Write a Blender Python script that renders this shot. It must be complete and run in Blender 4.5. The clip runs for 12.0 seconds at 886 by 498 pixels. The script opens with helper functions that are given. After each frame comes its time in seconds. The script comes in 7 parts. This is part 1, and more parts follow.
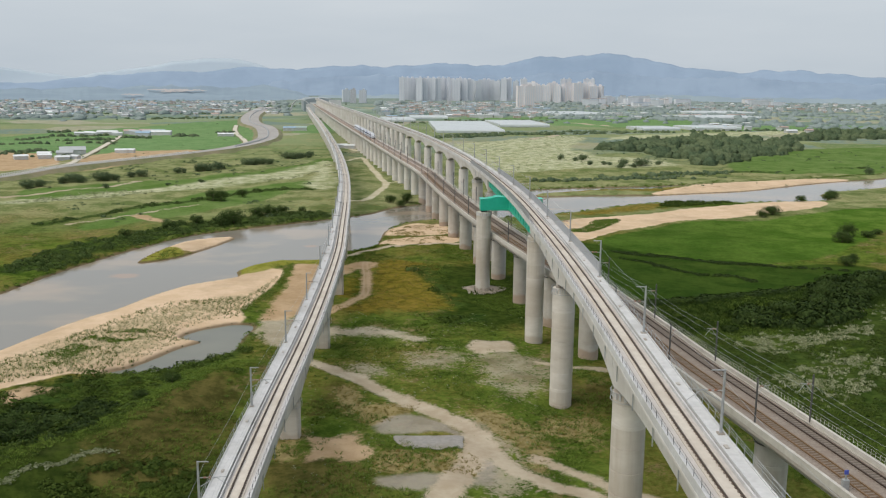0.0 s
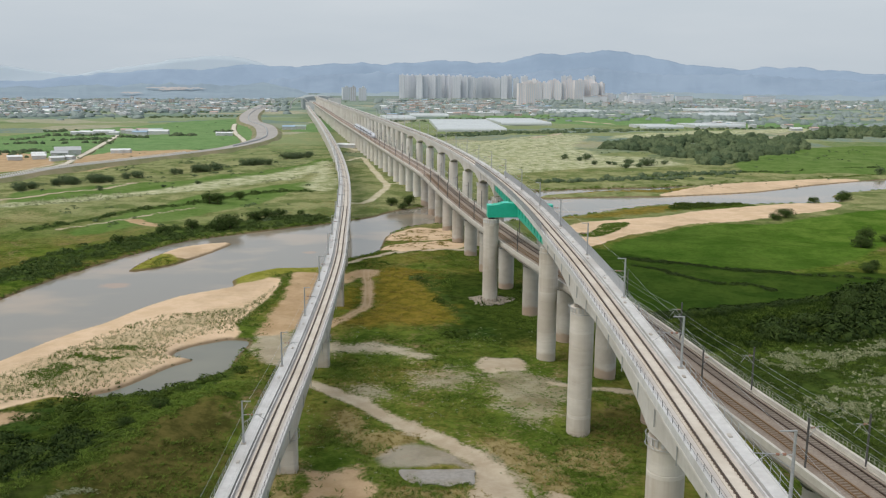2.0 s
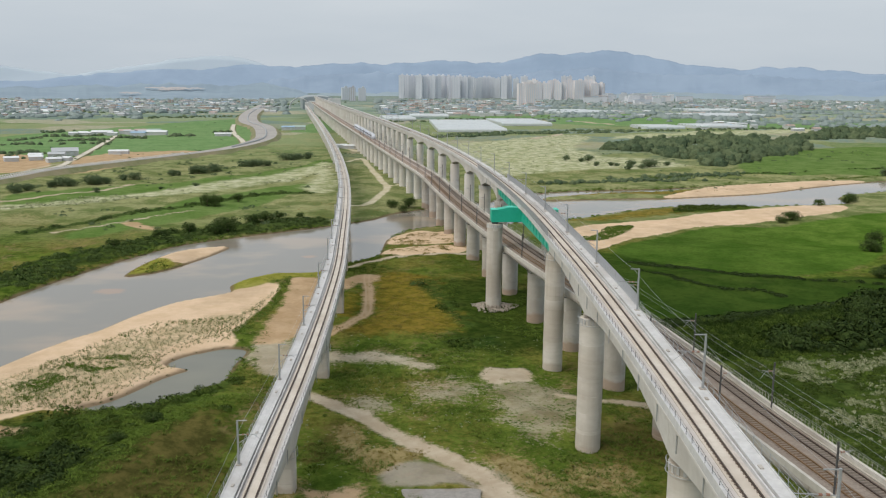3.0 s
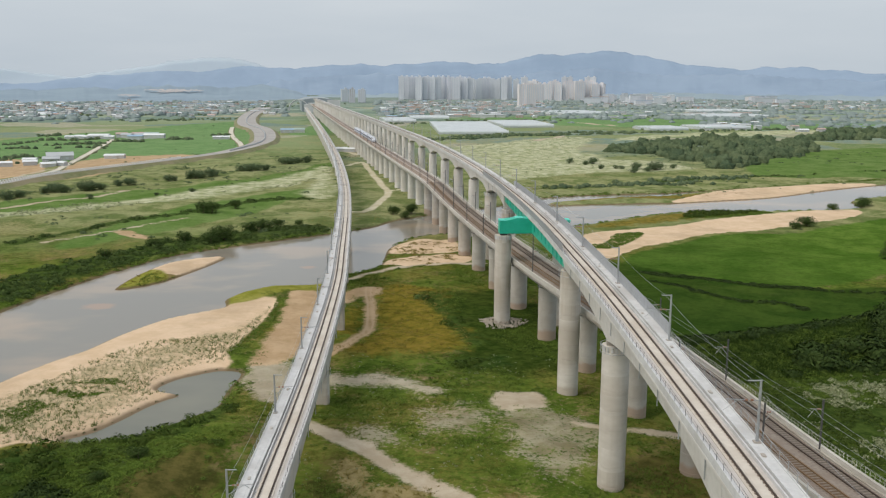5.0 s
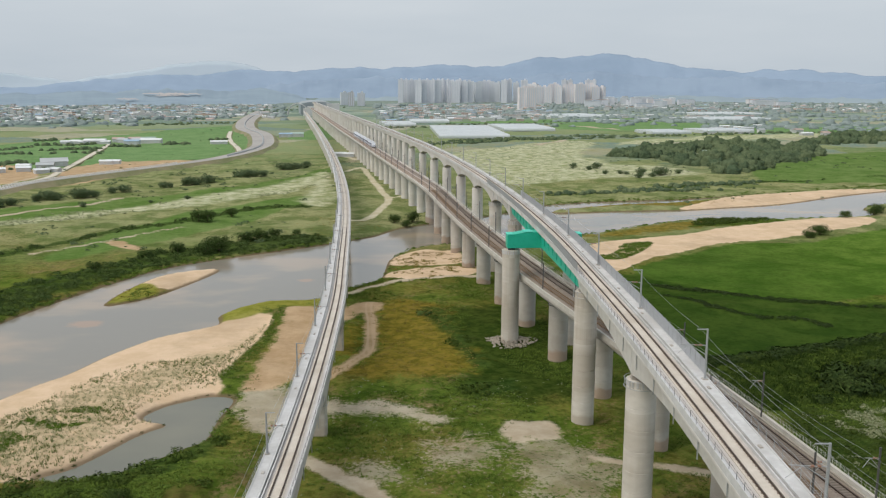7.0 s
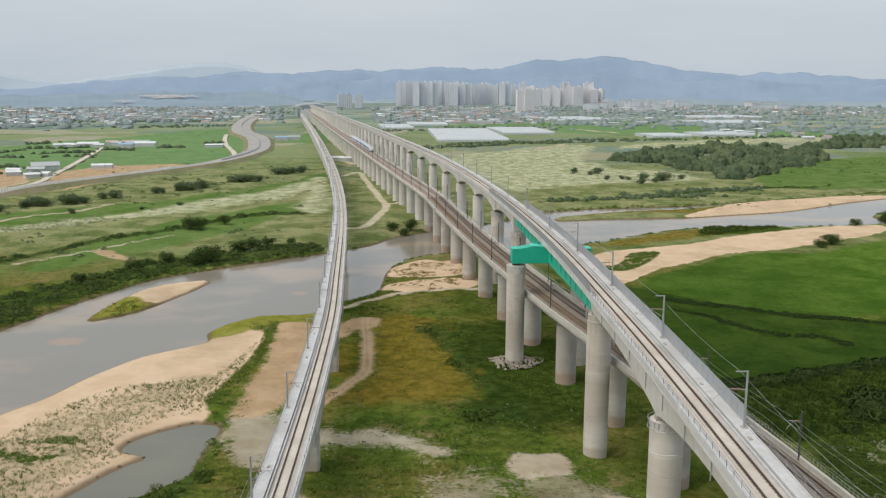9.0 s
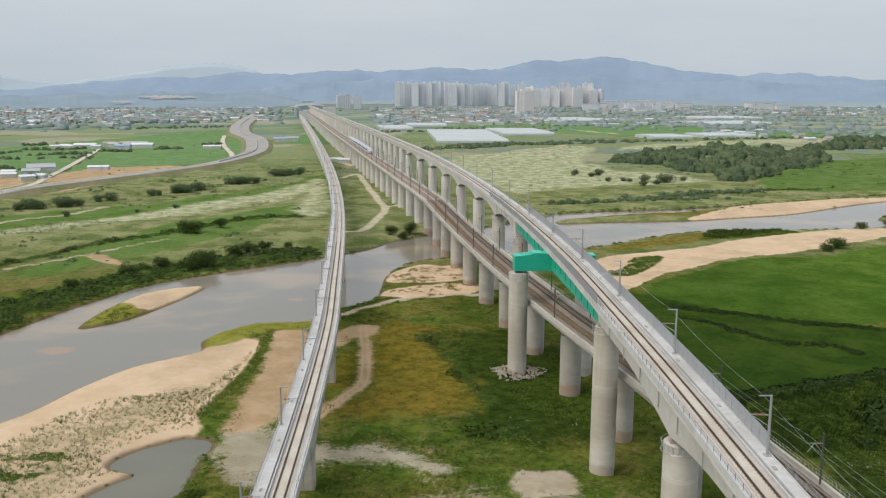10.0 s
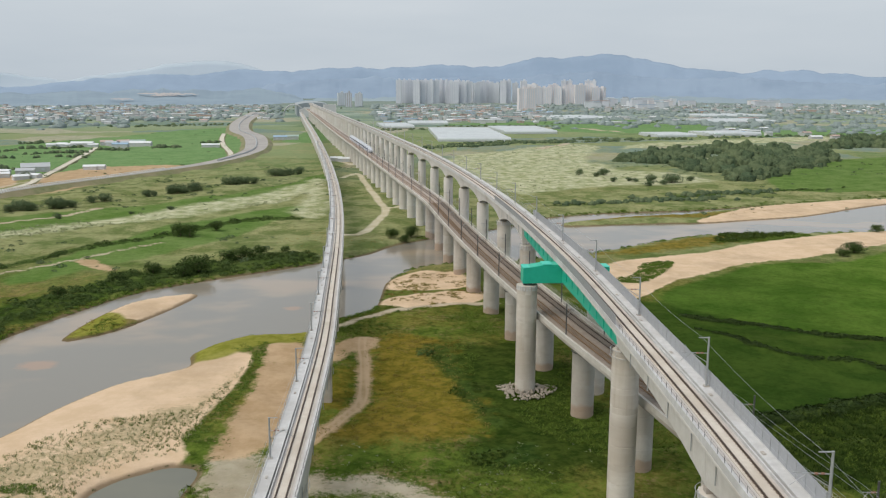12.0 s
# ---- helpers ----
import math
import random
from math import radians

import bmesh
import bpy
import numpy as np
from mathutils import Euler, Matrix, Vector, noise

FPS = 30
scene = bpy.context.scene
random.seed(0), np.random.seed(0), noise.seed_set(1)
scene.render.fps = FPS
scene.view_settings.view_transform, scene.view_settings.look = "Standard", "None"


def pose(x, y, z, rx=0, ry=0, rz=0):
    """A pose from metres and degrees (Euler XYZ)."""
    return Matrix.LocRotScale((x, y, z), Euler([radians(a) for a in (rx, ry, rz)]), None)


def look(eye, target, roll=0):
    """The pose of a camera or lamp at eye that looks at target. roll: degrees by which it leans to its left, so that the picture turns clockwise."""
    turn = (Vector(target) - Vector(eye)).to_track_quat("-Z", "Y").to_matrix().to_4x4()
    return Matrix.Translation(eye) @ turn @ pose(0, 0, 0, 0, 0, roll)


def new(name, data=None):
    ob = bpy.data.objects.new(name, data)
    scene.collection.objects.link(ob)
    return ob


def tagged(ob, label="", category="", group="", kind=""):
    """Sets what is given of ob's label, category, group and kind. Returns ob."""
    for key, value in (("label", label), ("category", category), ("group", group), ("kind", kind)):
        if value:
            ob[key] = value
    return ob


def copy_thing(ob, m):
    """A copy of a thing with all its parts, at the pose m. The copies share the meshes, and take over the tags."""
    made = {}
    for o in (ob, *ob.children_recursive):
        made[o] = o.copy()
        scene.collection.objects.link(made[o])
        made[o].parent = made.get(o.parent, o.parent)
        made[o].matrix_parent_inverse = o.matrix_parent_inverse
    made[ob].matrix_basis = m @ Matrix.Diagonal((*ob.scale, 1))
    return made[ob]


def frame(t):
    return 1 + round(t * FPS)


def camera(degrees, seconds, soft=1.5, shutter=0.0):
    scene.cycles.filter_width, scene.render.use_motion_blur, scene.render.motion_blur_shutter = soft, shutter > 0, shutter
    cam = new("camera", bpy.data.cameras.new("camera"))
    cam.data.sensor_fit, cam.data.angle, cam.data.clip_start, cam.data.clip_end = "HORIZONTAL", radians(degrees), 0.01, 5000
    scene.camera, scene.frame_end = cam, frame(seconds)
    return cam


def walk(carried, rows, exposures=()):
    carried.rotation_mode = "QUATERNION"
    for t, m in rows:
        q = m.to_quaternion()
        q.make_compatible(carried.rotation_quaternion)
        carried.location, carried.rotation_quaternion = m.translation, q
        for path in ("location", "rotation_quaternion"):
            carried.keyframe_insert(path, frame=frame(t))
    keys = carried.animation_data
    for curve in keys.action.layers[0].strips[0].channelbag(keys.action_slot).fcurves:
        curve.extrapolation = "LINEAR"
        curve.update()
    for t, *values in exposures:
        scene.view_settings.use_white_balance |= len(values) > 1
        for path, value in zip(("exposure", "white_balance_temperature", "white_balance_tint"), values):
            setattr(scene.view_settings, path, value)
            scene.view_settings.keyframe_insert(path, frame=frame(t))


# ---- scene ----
cam = camera(53.0, 12.0, 1.2)
PATH = [
    (0, (1.813, -10.316, 56.792), (1.928, -8.354, 56.423), 0.5),
    (0.5, (1.611, -7.15, 57.135), (1.726, -5.188, 56.763), 0.5),
    (1, (1.291, -4.171, 57.239), (1.406, -2.209, 56.866), 0.5),
    (1.5, (1.183, -1.226, 57.359), (1.298, 0.736, 56.985), 0.5),
    (2, (1.103, 1.794, 57.611), (1.218, 3.755, 57.236), 0.4),
    (2.5, (0.905, 4.707, 57.727), (1.02, 6.668, 57.352), 0.4),
    (3, (0.696, 7.628, 57.901), (0.812, 9.589, 57.526), 0.4),
    (5, (-0.022, 19.513, 58.626), (0.094, 21.474, 58.253), 0.2),
    (5.5, (-0.176, 22.44, 58.807), (-0.061, 24.401, 58.435), 0.1),
    (6, (-0.279, 25.617, 58.913), (-0.164, 27.579, 58.542), -0.0),
    (6.5, (-0.379, 28.318, 59.127), (-0.263, 30.281, 58.758), 0.0),
    (7, (-0.453, 31.209, 59.357), (-0.336, 33.172, 58.99), 0.1),
    (9, (-0.552, 42.928, 60.034), (-0.429, 44.891, 59.672), 0.2),
    (9.5, (-0.483, 46.009, 60.165), (-0.359, 47.972, 59.803), 0.2),
    (10, (-0.432, 48.868, 60.325), (-0.307, 50.832, 59.964), 0.2),
    (10.5, (-0.455, 51.906, 60.455), (-0.331, 53.869, 60.092), 0.2),
    (11, (-0.352, 54.928, 60.545), (-0.229, 56.891, 60.181), 0.1),
    (11.5, (-0.179, 57.919, 60.686), (-0.057, 59.881, 60.32), 0.2),
    (12, (-0.116, 60.702, 60.861), (0.006, 62.664, 60.494), 0.2),
]
walk(cam, [(t, look(eye, target, roll)) for t, eye, target, roll in PATH])

# ---- world, sun, exposure ----
SUN_ELEV, SUN_AZ = 52.0, -118.0        # degrees; azimuth from +y towards +x
world = bpy.data.worlds.new("world")
scene.world = world
world.use_nodes = True
wn, wl = world.node_tree.nodes, world.node_tree.links
wn.clear()
w_out = wn.new("ShaderNodeOutputWorld")
w_bg = wn.new("ShaderNodeBackground")
w_sky = wn.new("ShaderNodeTexSky")
w_sky.sky_type = "NISHITA"
w_sky.sun_disc = False
w_sky.sun_elevation, w_sky.sun_rotation = radians(SUN_ELEV), radians(SUN_AZ)
w_sky.air_density, w_sky.dust_density, w_sky.ozone_density = 1.0, 6.0, 1.0
w_tc = wn.new("ShaderNodeTexCoord")
w_map = wn.new("ShaderNodeMapping")
w_map.inputs["Scale"].default_value = (1.0, 1.0, 5.0)
w_noise = wn.new("ShaderNodeTexNoise")
w_noise.inputs["Scale"].default_value = 1.7
w_noise.inputs["Detail"].default_value = 5
w_ramp = wn.new("ShaderNodeValToRGB")
w_ramp.color_ramp.elements[0].position, w_ramp.color_ramp.elements[1].position = 0.3, 0.72
w_ramp.color_ramp.elements[0].color = (5.25, 6.0, 6.72, 1)
w_ramp.color_ramp.elements[1].color = (6.75, 7.3, 7.8, 1)
w_mix = wn.new("ShaderNodeMix")
w_mix.data_type = "RGBA"
w_mix.inputs["Factor"].default_value = 0.88
wl.new(w_tc.outputs["Generated"], w_map.inputs["Vector"])
wl.new(w_map.outputs["Vector"], w_noise.inputs["Vector"])
wl.new(w_noise.outputs["Fac"], w_ramp.inputs["Fac"])
wl.new(w_sky.outputs["Color"], w_mix.inputs["A"])
wl.new(w_ramp.outputs["Color"], w_mix.inputs["B"])
wl.new(w_mix.outputs["Result"], w_bg.inputs["Color"])
w_bg.inputs["Strength"].default_value = 0.1
wl.new(w_bg.outputs["Background"], w_out.inputs["Surface"])
sun = new("sun", bpy.data.lights.new("sun", "SUN"))
sun.data.energy, sun.data.angle, sun.data.color = 2.3, radians(50), (1.0, 0.92, 0.80)
sd = Vector((math.sin(radians(SUN_AZ)) * math.cos(radians(SUN_ELEV)), math.cos(radians(SUN_AZ)) * math.cos(radians(SUN_ELEV)), math.sin(radians(SUN_ELEV))))
sun.matrix_world = look(sd * 100, (0, 0, 0))
scene.view_settings.exposure = 0.0


# ---- materials ----
def grain(name, a, b, scale=1.0, rough=0.8, metal=0.0, big=None, bump=0.0, bump_scale=None, detail=5, stretch=(1, 1, 1), coords="Object", alpha=None, wear=None):
    """A two-scale procedural surface: fine grain between colours a and b, broad stains towards big."""
    m = bpy.data.materials.new(name)
    m.use_nodes = True
    n, l = m.node_tree.nodes, m.node_tree.links
    p = n["Principled BSDF"]
    p.inputs["Roughness"].default_value, p.inputs["Metallic"].default_value = rough, metal
    geo = n.new("ShaderNodeNewGeometry")
    mp = n.new("ShaderNodeMapping")
    mp.inputs["Scale"].default_value = stretch
    l.new(geo.outputs["Position"], mp.inputs["Vector"])
    t1 = n.new("ShaderNodeTexNoise")
    t1.inputs["Scale"].default_value, t1.inputs["Detail"].default_value = scale, detail
    t1.inputs["Roughness"].default_value = 0.62
    l.new(mp.outputs["Vector"], t1.inputs["Vector"])
    r1 = n.new("ShaderNodeMapRange")
    r1.inputs["From Min"].default_value, r1.inputs["From Max"].default_value = 0.3, 0.7
    l.new(t1.outputs["Fac"], r1.inputs["Value"])
    mix = n.new("ShaderNodeMix")
    mix.data_type = "RGBA"
    mix.inputs["A"].default_value, mix.inputs["B"].default_value = (*a, 1), (*b, 1)
    l.new(r1.outputs["Result"], mix.inputs["Factor"])
    colour = mix.outputs["Result"]
    if big:
        t2 = n.new("ShaderNodeTexNoise")
        t2.inputs["Scale"].default_value, t2.inputs["Detail"].default_value = scale * 0.13, 4
        l.new(mp.outputs["Vector"], t2.inputs["Vector"])
        r2 = n.new("ShaderNodeMapRange")
        r2.inputs["From Min"].default_value, r2.inputs["From Max"].default_value = 0.45, 0.68
        r2.inputs["To Max"].default_value = 0.75
        l.new(t2.outputs["Fac"], r2.inputs["Value"])
        mix2 = n.new("ShaderNodeMix")
        mix2.data_type = "RGBA"
        mix2.inputs["B"].default_value = (*big, 1)
        l.new(r2.outputs["Result"], mix2.inputs["Factor"])
        l.new(colour, mix2.inputs["A"])
        colour = mix2.outputs["Result"]
    l.new(colour, p.inputs["Base Color"])
    if bump:
        bp = n.new("ShaderNodeBump")
        bp.inputs["Strength"].default_value, bp.inputs["Distance"].default_value = bump, 0.05
        l.new(t1.outputs["Fac"], bp.inputs["Height"])
        l.new(bp.outputs["Normal"], p.inputs["Normal"])
    if alpha is not None:
        p.inputs["Alpha"].default_value = alpha
    return m


CONCRETE = grain("concrete", (0.51, 0.49, 0.46), (0.60, 0.585, 0.555), 0.9, 0.85, big=(0.44, 0.41, 0.37), bump=0.2)
CONCRETE_PALE = grain("pale_concrete", (0.475, 0.475, 0.48), (0.60, 0.60, 0.60), 1.2, 0.8, big=(0.415, 0.405, 0.395), bump=0.15)
CONCRETE_OLD = grain("weathered_concrete", (0.36, 0.335, 0.30), (0.46, 0.435, 0.40), 0.8, 0.88, big=(0.28, 0.24, 0.20), bump=0.2)
CONCRETE_ROSY = grain("rosy_concrete", (0.47, 0.435, 0.41), (0.55, 0.515, 0.49), 1.2, 0.85, big=(0.41, 0.375, 0.35))
SLAB = grain("track_slab", (0.53, 0.48, 0.42), (0.61, 0.56, 0.495), 1.5, 0.85, big=(0.455, 0.395, 0.33))
BALLAST = grain("ballast", (0.195, 0.158, 0.130), (0.305, 0.258, 0.220), 3.5, 0.95, big=(0.215, 0.165, 0.130), bump=0.5)
RAIL = grain("rail_steel", (0.07, 0.05, 0.04), (0.12, 0.085, 0.065), 3, 0.5, 0.6)
RUST = grain("rusty_rail", (0.165, 0.100, 0.052), (0.24, 0.150, 0.082), 3, 0.7, 0.2)
STEEL = grain("galvanised_steel", (0.33, 0.345, 0.36), (0.43, 0.445, 0.455), 4, 0.5, 0.4)
FASTENING = grain("fastening", (0.14, 0.11, 0.09), (0.24, 0.20, 0.17), 4, 0.7, 0.2)
DARK_STEEL = grain("dark_steel", (0.07, 0.07, 0.075), (0.13, 0.13, 0.13), 4, 0.6, 0.4)
TEAL = grain("teal_paint", (0.012, 0.40, 0.275), (0.02, 0.46, 0.32), 0.8, 0.45, big=(0.015, 0.36, 0.26))
ROCK = grain("riprap_rock", (0.25, 0.215, 0.175), (0.41, 0.365, 0.31), 2.5, 0.9)
CONCRETE_WORN = grain("worn_parapet", (0.44, 0.42, 0.38), (0.56, 0.54, 0.50), 0.9, 0.88, big=(0.34, 0.31, 0.27))
SLEEPER = grain("sleeper", (0.17, 0.138, 0.112), (0.24, 0.20, 0.165), 3, 0.9)
RUST_BED = grain("rust_stained_ballast", (0.095, 0.060, 0.036), (0.165, 0.108, 0.066), 3.0, 0.95, big=(0.12, 0.075, 0.045), bump=0.4)
BALLAST_DARK = grain("oily_ballast", (0.095, 0.078, 0.064), (0.18, 0.15, 0.125), 3.0, 0.95, big=(0.105, 0.082, 0.066), bump=0.4)
RAIL_PAINT = grain("pale_railing", (0.52, 0.52, 0.48), (0.60, 0.60, 0.56), 3, 0.6)
TEAL_PALE = grain("pale_teal_paint", (0.04, 0.52, 0.40), (0.06, 0.58, 0.45), 1.5, 0.45)
SCREEN = grain("grey_screen", (0.36, 0.38, 0.41), (0.42, 0.44, 0.47), 2.0, 0.35, alpha=0.82)
SCREEN_DARK = grain("slatted_screen", (0.26, 0.27, 0.29), (0.33, 0.34, 0.36), 2.0, 0.45)
INSULATOR = grain("insulator", (0.25, 0.12, 0.08), (0.32, 0.16, 0.1), 4, 0.3)
BLUE_PAINT = grain("blue_paint", (0.05, 0.07, 0.35), (0.07, 0.1, 0.42), 3, 0.5)
TRAIN_WHITE = grain("train_white", (0.50, 0.52, 0.57), (0.58, 0.60, 0.65), 0.3, 0.3)
TRAIN_BLUE = grain("train_blue", (0.04, 0.07, 0.2), (0.06, 0.1, 0.28), 0.3, 0.25)
PIER_STAINED = grain("stained_pier", (0.455, 0.435, 0.405), (0.545, 0.525, 0.49), 0.8, 0.88, big=(0.33, 0.30, 0.265), bump=0.2)


# ---- mesh helpers ----
def mesh_object(name, verts, faces, material, parent=None, label="", smooth=False):
    me = bpy.data.meshes.new(name)
    me.from_pydata([tuple(v) for v in verts], [], faces)
    if smooth:
        me.polygons.foreach_set("use_smooth", [True] * len(me.polygons))
    me.materials.append(material)
    ob = new(name, me)
    if parent:
        ob.parent = parent
    if label:
        ob["label"] = label
    return ob


def part(name, bm, material, parent, label="", smooth=False):
    me = bpy.data.meshes.new(name)
    bm.to_mesh(me)
    bm.free()
    if smooth:
        me.polygons.foreach_set("use_smooth", [True] * len(me.polygons))
    me.materials.append(material)
    ob = new(name, me)
    ob.parent = parent
    if label:
        ob["label"] = label
    return ob


def add_box(bm, cx, cy, cz, sx, sy, sz, angle=0.0):
    m = Matrix.Translation((cx, cy, cz)) @ Matrix.Rotation(angle, 4, "Z") @ Matrix.Diagonal((sx, sy, sz, 1))
    return bmesh.ops.create_cube(bm, size=1.0, matrix=m)["verts"]


def add_tube(bm, p, q, r0, r1=None, seg=8):
    p, q = Vector(p), Vector(q)
    d = q - p
    m = Matrix.Translation((p + q) / 2) @ d.to_track_quat("Z", "Y").to_matrix().to_4x4()
    return bmesh.ops.create_cone(bm, cap_ends=True, segments=seg, radius1=r0, radius2=r0 if r1 is None else r1, depth=d.length, matrix=m)["verts"]


class Line:
    """A smooth plan curve x(y), with a height z of the rails."""

    def __init__(self, pts, z):
        self.y, self.x = np.array([p[0] for p in pts], float), np.array([p[1] for p in pts], float)
        self.m, self.z = np.gradient(self.x, self.y), z

    def at(self, y):
        i = int(np.clip(np.searchsorted(self.y, y) - 1, 0, len(self.y) - 2))
        h = self.y[i + 1] - self.y[i]
        t = (y - self.y[i]) / h
        if t < 0 or t > 1:
            k = 0 if t < 0 else -1
            return self.x[k] + self.m[k] * (y - self.y[k])
        return ((2 * t**3 - 3 * t**2 + 1) * self.x[i] + (t**3 - 2 * t**2 + t) * h * self.m[i]
                + (3 * t**2 - 2 * t**3) * self.x[i + 1] + (t**3 - t**2) * h * self.m[i + 1])

    def frame_at(self, y):
        """The point, and the unit way to the right of the line."""
        d = (self.at(y + 0.5) - self.at(y - 0.5))
        s = math.hypot(d, 1.0)
        return Vector((self.at(y), y, self.z)), Vector((1.0 / s, -d / s, 0.0))

    def place(self, y, u, z):
        p, r = self.frame_at(y)
        return p + r * u + Vector((0, 0, z))

    def heading(self, y):
        r = self.frame_at(y)[1]
        return math.atan2(r.y, r.x)


def sweep(line, ys, profile):
    """Verts and faces of a closed cross-section (u, z), carried along a line. The profile may depend on y."""
    verts, faces = [], []
    for y in ys:
        p, r = line.frame_at(y)
        prof = profile(y) if callable(profile) else profile
        verts += [(p.x + r.x * u, p.y + r.y * u, p.z + z) for u, z in prof]
    n = len(verts) // len(ys)
    for k in range(len(ys) - 1):
        a, b = k * n, (k + 1) * n
        faces += [(a + i, a + (i + 1) % n, b + (i + 1) % n, b + i) for i in range(n)]
    faces += [tuple(range(n)), tuple(range(len(verts) - 1, len(verts) - n - 1, -1))]
    return verts, faces


def rect(u0, u1, z0, z1):
    return [(u0, z0), (u0, z1), (u1, z1), (u1, z0)]


def steps(y0, y1, near=4.0):
    """Stations along a line: close together near by, wider far off."""
    ys, y = [], y0
    while y < y1 - 0.01:
        ys.append(y)
        y += near if y < 420 else near * 2 if y < 800 else near * 5
    return ys + [y1]


LEFT = Line([(20, -15.6), (82, -16.0), (115, -15.2), (145, -14.1), (170, -13.5), (200, -13.1), (232, -13.1), (270, -14.2), (336, -16.4), (402, -19.5),
             (472, -24.3), (572, -32.8), (727, -48.3), (942, -71.5), (1296, -112), (1700, -158)], 11.2)
RIGHT = Line([(10, 26.3), (50, 26.85), (68, 27.85), (92, 29.5), (118, 31.1), (145, 32.55), (178, 33.8), (218, 34.9), (240, 35.0), (273, 34.6), (338, 32.3), (413, 27.2),
              (494, 19.6), (615, 4.5), (776, -17.0), (1030, -53.0), (1300, -91), (1700, -145)], 27.0)
MID = Line([(10, 58.0), (50, 54.2), (75, 51.65), (86, 50.4), (98, 49.0), (115, 47.0), (141, 44.9), (172, 41.8), (193, 38.9), (218, 35.1), (243, 32.0), (267, 29.2), (291, 26.8), (318, 24.3), (355, 21.4), (401, 18.0),
            (440, 13.4), (479, 8.2), (517, 3.4), (600, -7.5), (690, -19.0), (889, -45), (1160, -79), (1700, -146)], 15.8)


def flood_mark(m, level, colour):
    """Adds a silty brown flood mark up to a height, with an uneven edge."""
    n, l = m.node_tree.nodes, m.node_tree.links
    p = n["Principled BSDF"]
    old = p.inputs["Base Color"].links[0].from_socket
    geo = n.new("ShaderNodeNewGeometry")
    sep = n.new("ShaderNodeSeparateXYZ")
    l.new(geo.outputs["Position"], sep.inputs["Vector"])
    t = n.new("ShaderNodeTexNoise")
    t.inputs["Scale"].default_value = 0.35
    l.new(geo.outputs["Position"], t.inputs["Vector"])
    add = n.new("ShaderNodeMath")
    add.operation = "MULTIPLY_ADD"
    add.inputs[1].default_value = 3.0
    l.new(t.outputs["Fac"], add.inputs[0])
    l.new(sep.outputs["Z"], add.inputs[2])
    r = n.new("ShaderNodeMapRange")
    r.inputs["From Min"].default_value, r.inputs["From Max"].default_value = level + 1.2, level + 1.9
    r.inputs["To Min"].default_value, r.inputs["To Max"].default_value = 0.75, 0.0
    l.new(add.outputs["Value"], r.inputs["Value"])
    mix = n.new("ShaderNodeMix")
    mix.data_type = "RGBA"
    mix.inputs["B"].default_value = (*colour, 1)
    l.new(r.outputs["Result"], mix.inputs["Factor"])
    l.new(old, mix.inputs["A"])
    l.new(mix.outputs["Result"], p.inputs["Base Color"])


def lift_tone(m, height, dark):
    """Each cast lift of a column has a slightly different tone."""
    n, l = m.node_tree.nodes, m.node_tree.links
    p = n["Principled BSDF"]
    old = p.inputs["Base Color"].links[0].from_socket
    geo = n.new("ShaderNodeNewGeometry")
    snap = n.new("ShaderNodeVectorMath")
    snap.operation = "SNAP"
    snap.inputs[1].default_value = (12.0, 12.0, height)
    l.new(geo.outputs["Position"], snap.inputs[0])
    wn_ = n.new("ShaderNodeTexWhiteNoise")
    l.new(snap.outputs["Vector"], wn_.inputs["Vector"])
    streak = n.new("ShaderNodeTexNoise")
    streak.inputs["Scale"].default_value, streak.inputs["Detail"].default_value = 1.0, 6
    mp = n.new("ShaderNodeMapping")
    mp.inputs["Scale"].default_value = (1.6, 1.6, 0.12)
    l.new(geo.outputs["Position"], mp.inputs["Vector"])
    l.new(mp.outputs["Vector"], streak.inputs["Vector"])
    both = n.new("ShaderNodeMath")
    both.operation = "MULTIPLY"
    l.new(wn_.outputs["Value"], both.inputs[0])
    l.new(streak.outputs["Fac"], both.inputs[1])
    mix = n.new("ShaderNodeMix")
    mix.data_type = "RGBA"
    mix.inputs["B"].default_value = (*dark, 1)
    l.new(both.outputs["Value"], mix.inputs["Factor"])
    l.new(old, mix.inputs["A"])
    l.new(mix.outputs["Result"], p.inputs["Base Color"])


lift_tone(PIER_STAINED, 2.9, (0.37, 0.325, 0.27))
flood_mark(PIER_STAINED, 1.7, (0.33, 0.235, 0.165))
PIER_CLEAN = grain("pier_concrete", (0.52, 0.49, 0.445), (0.62, 0.59, 0.545), 0.7, 0.88, big=(0.40, 0.355, 0.30), bump=0.2, stretch=(0.5, 0.5, 1.2))
lift_tone(PIER_CLEAN, 2.9, (0.37, 0.315, 0.25))
flood_mark(PIER_CLEAN, 1.0, (0.42, 0.36, 0.30))
# far piers: paler, with distance haze put into the concrete colour
PIER_HAZED = grain("hazed_pier_concrete", (0.60, 0.585, 0.56), (0.68, 0.665, 0.64), 0.5, 0.88, big=(0.53, 0.50, 0.465), stretch=(0.5, 0.5, 1.2))
lift_tone(PIER_HAZED, 2.9, (0.50, 0.465, 0.42))
# ballast of the far deck: lighter, haze mixed into its colour
BALLAST_HAZED = grain("hazed_ballast", (0.33, 0.285, 0.25), (0.42, 0.37, 0.33), 0.8, 0.95, big=(0.37, 0.31, 0.265))
BALLAST_BROWN = grain("hazed_brown_ballast", (0.26, 0.205, 0.17), (0.33, 0.27, 0.23), 0.8, 0.95)


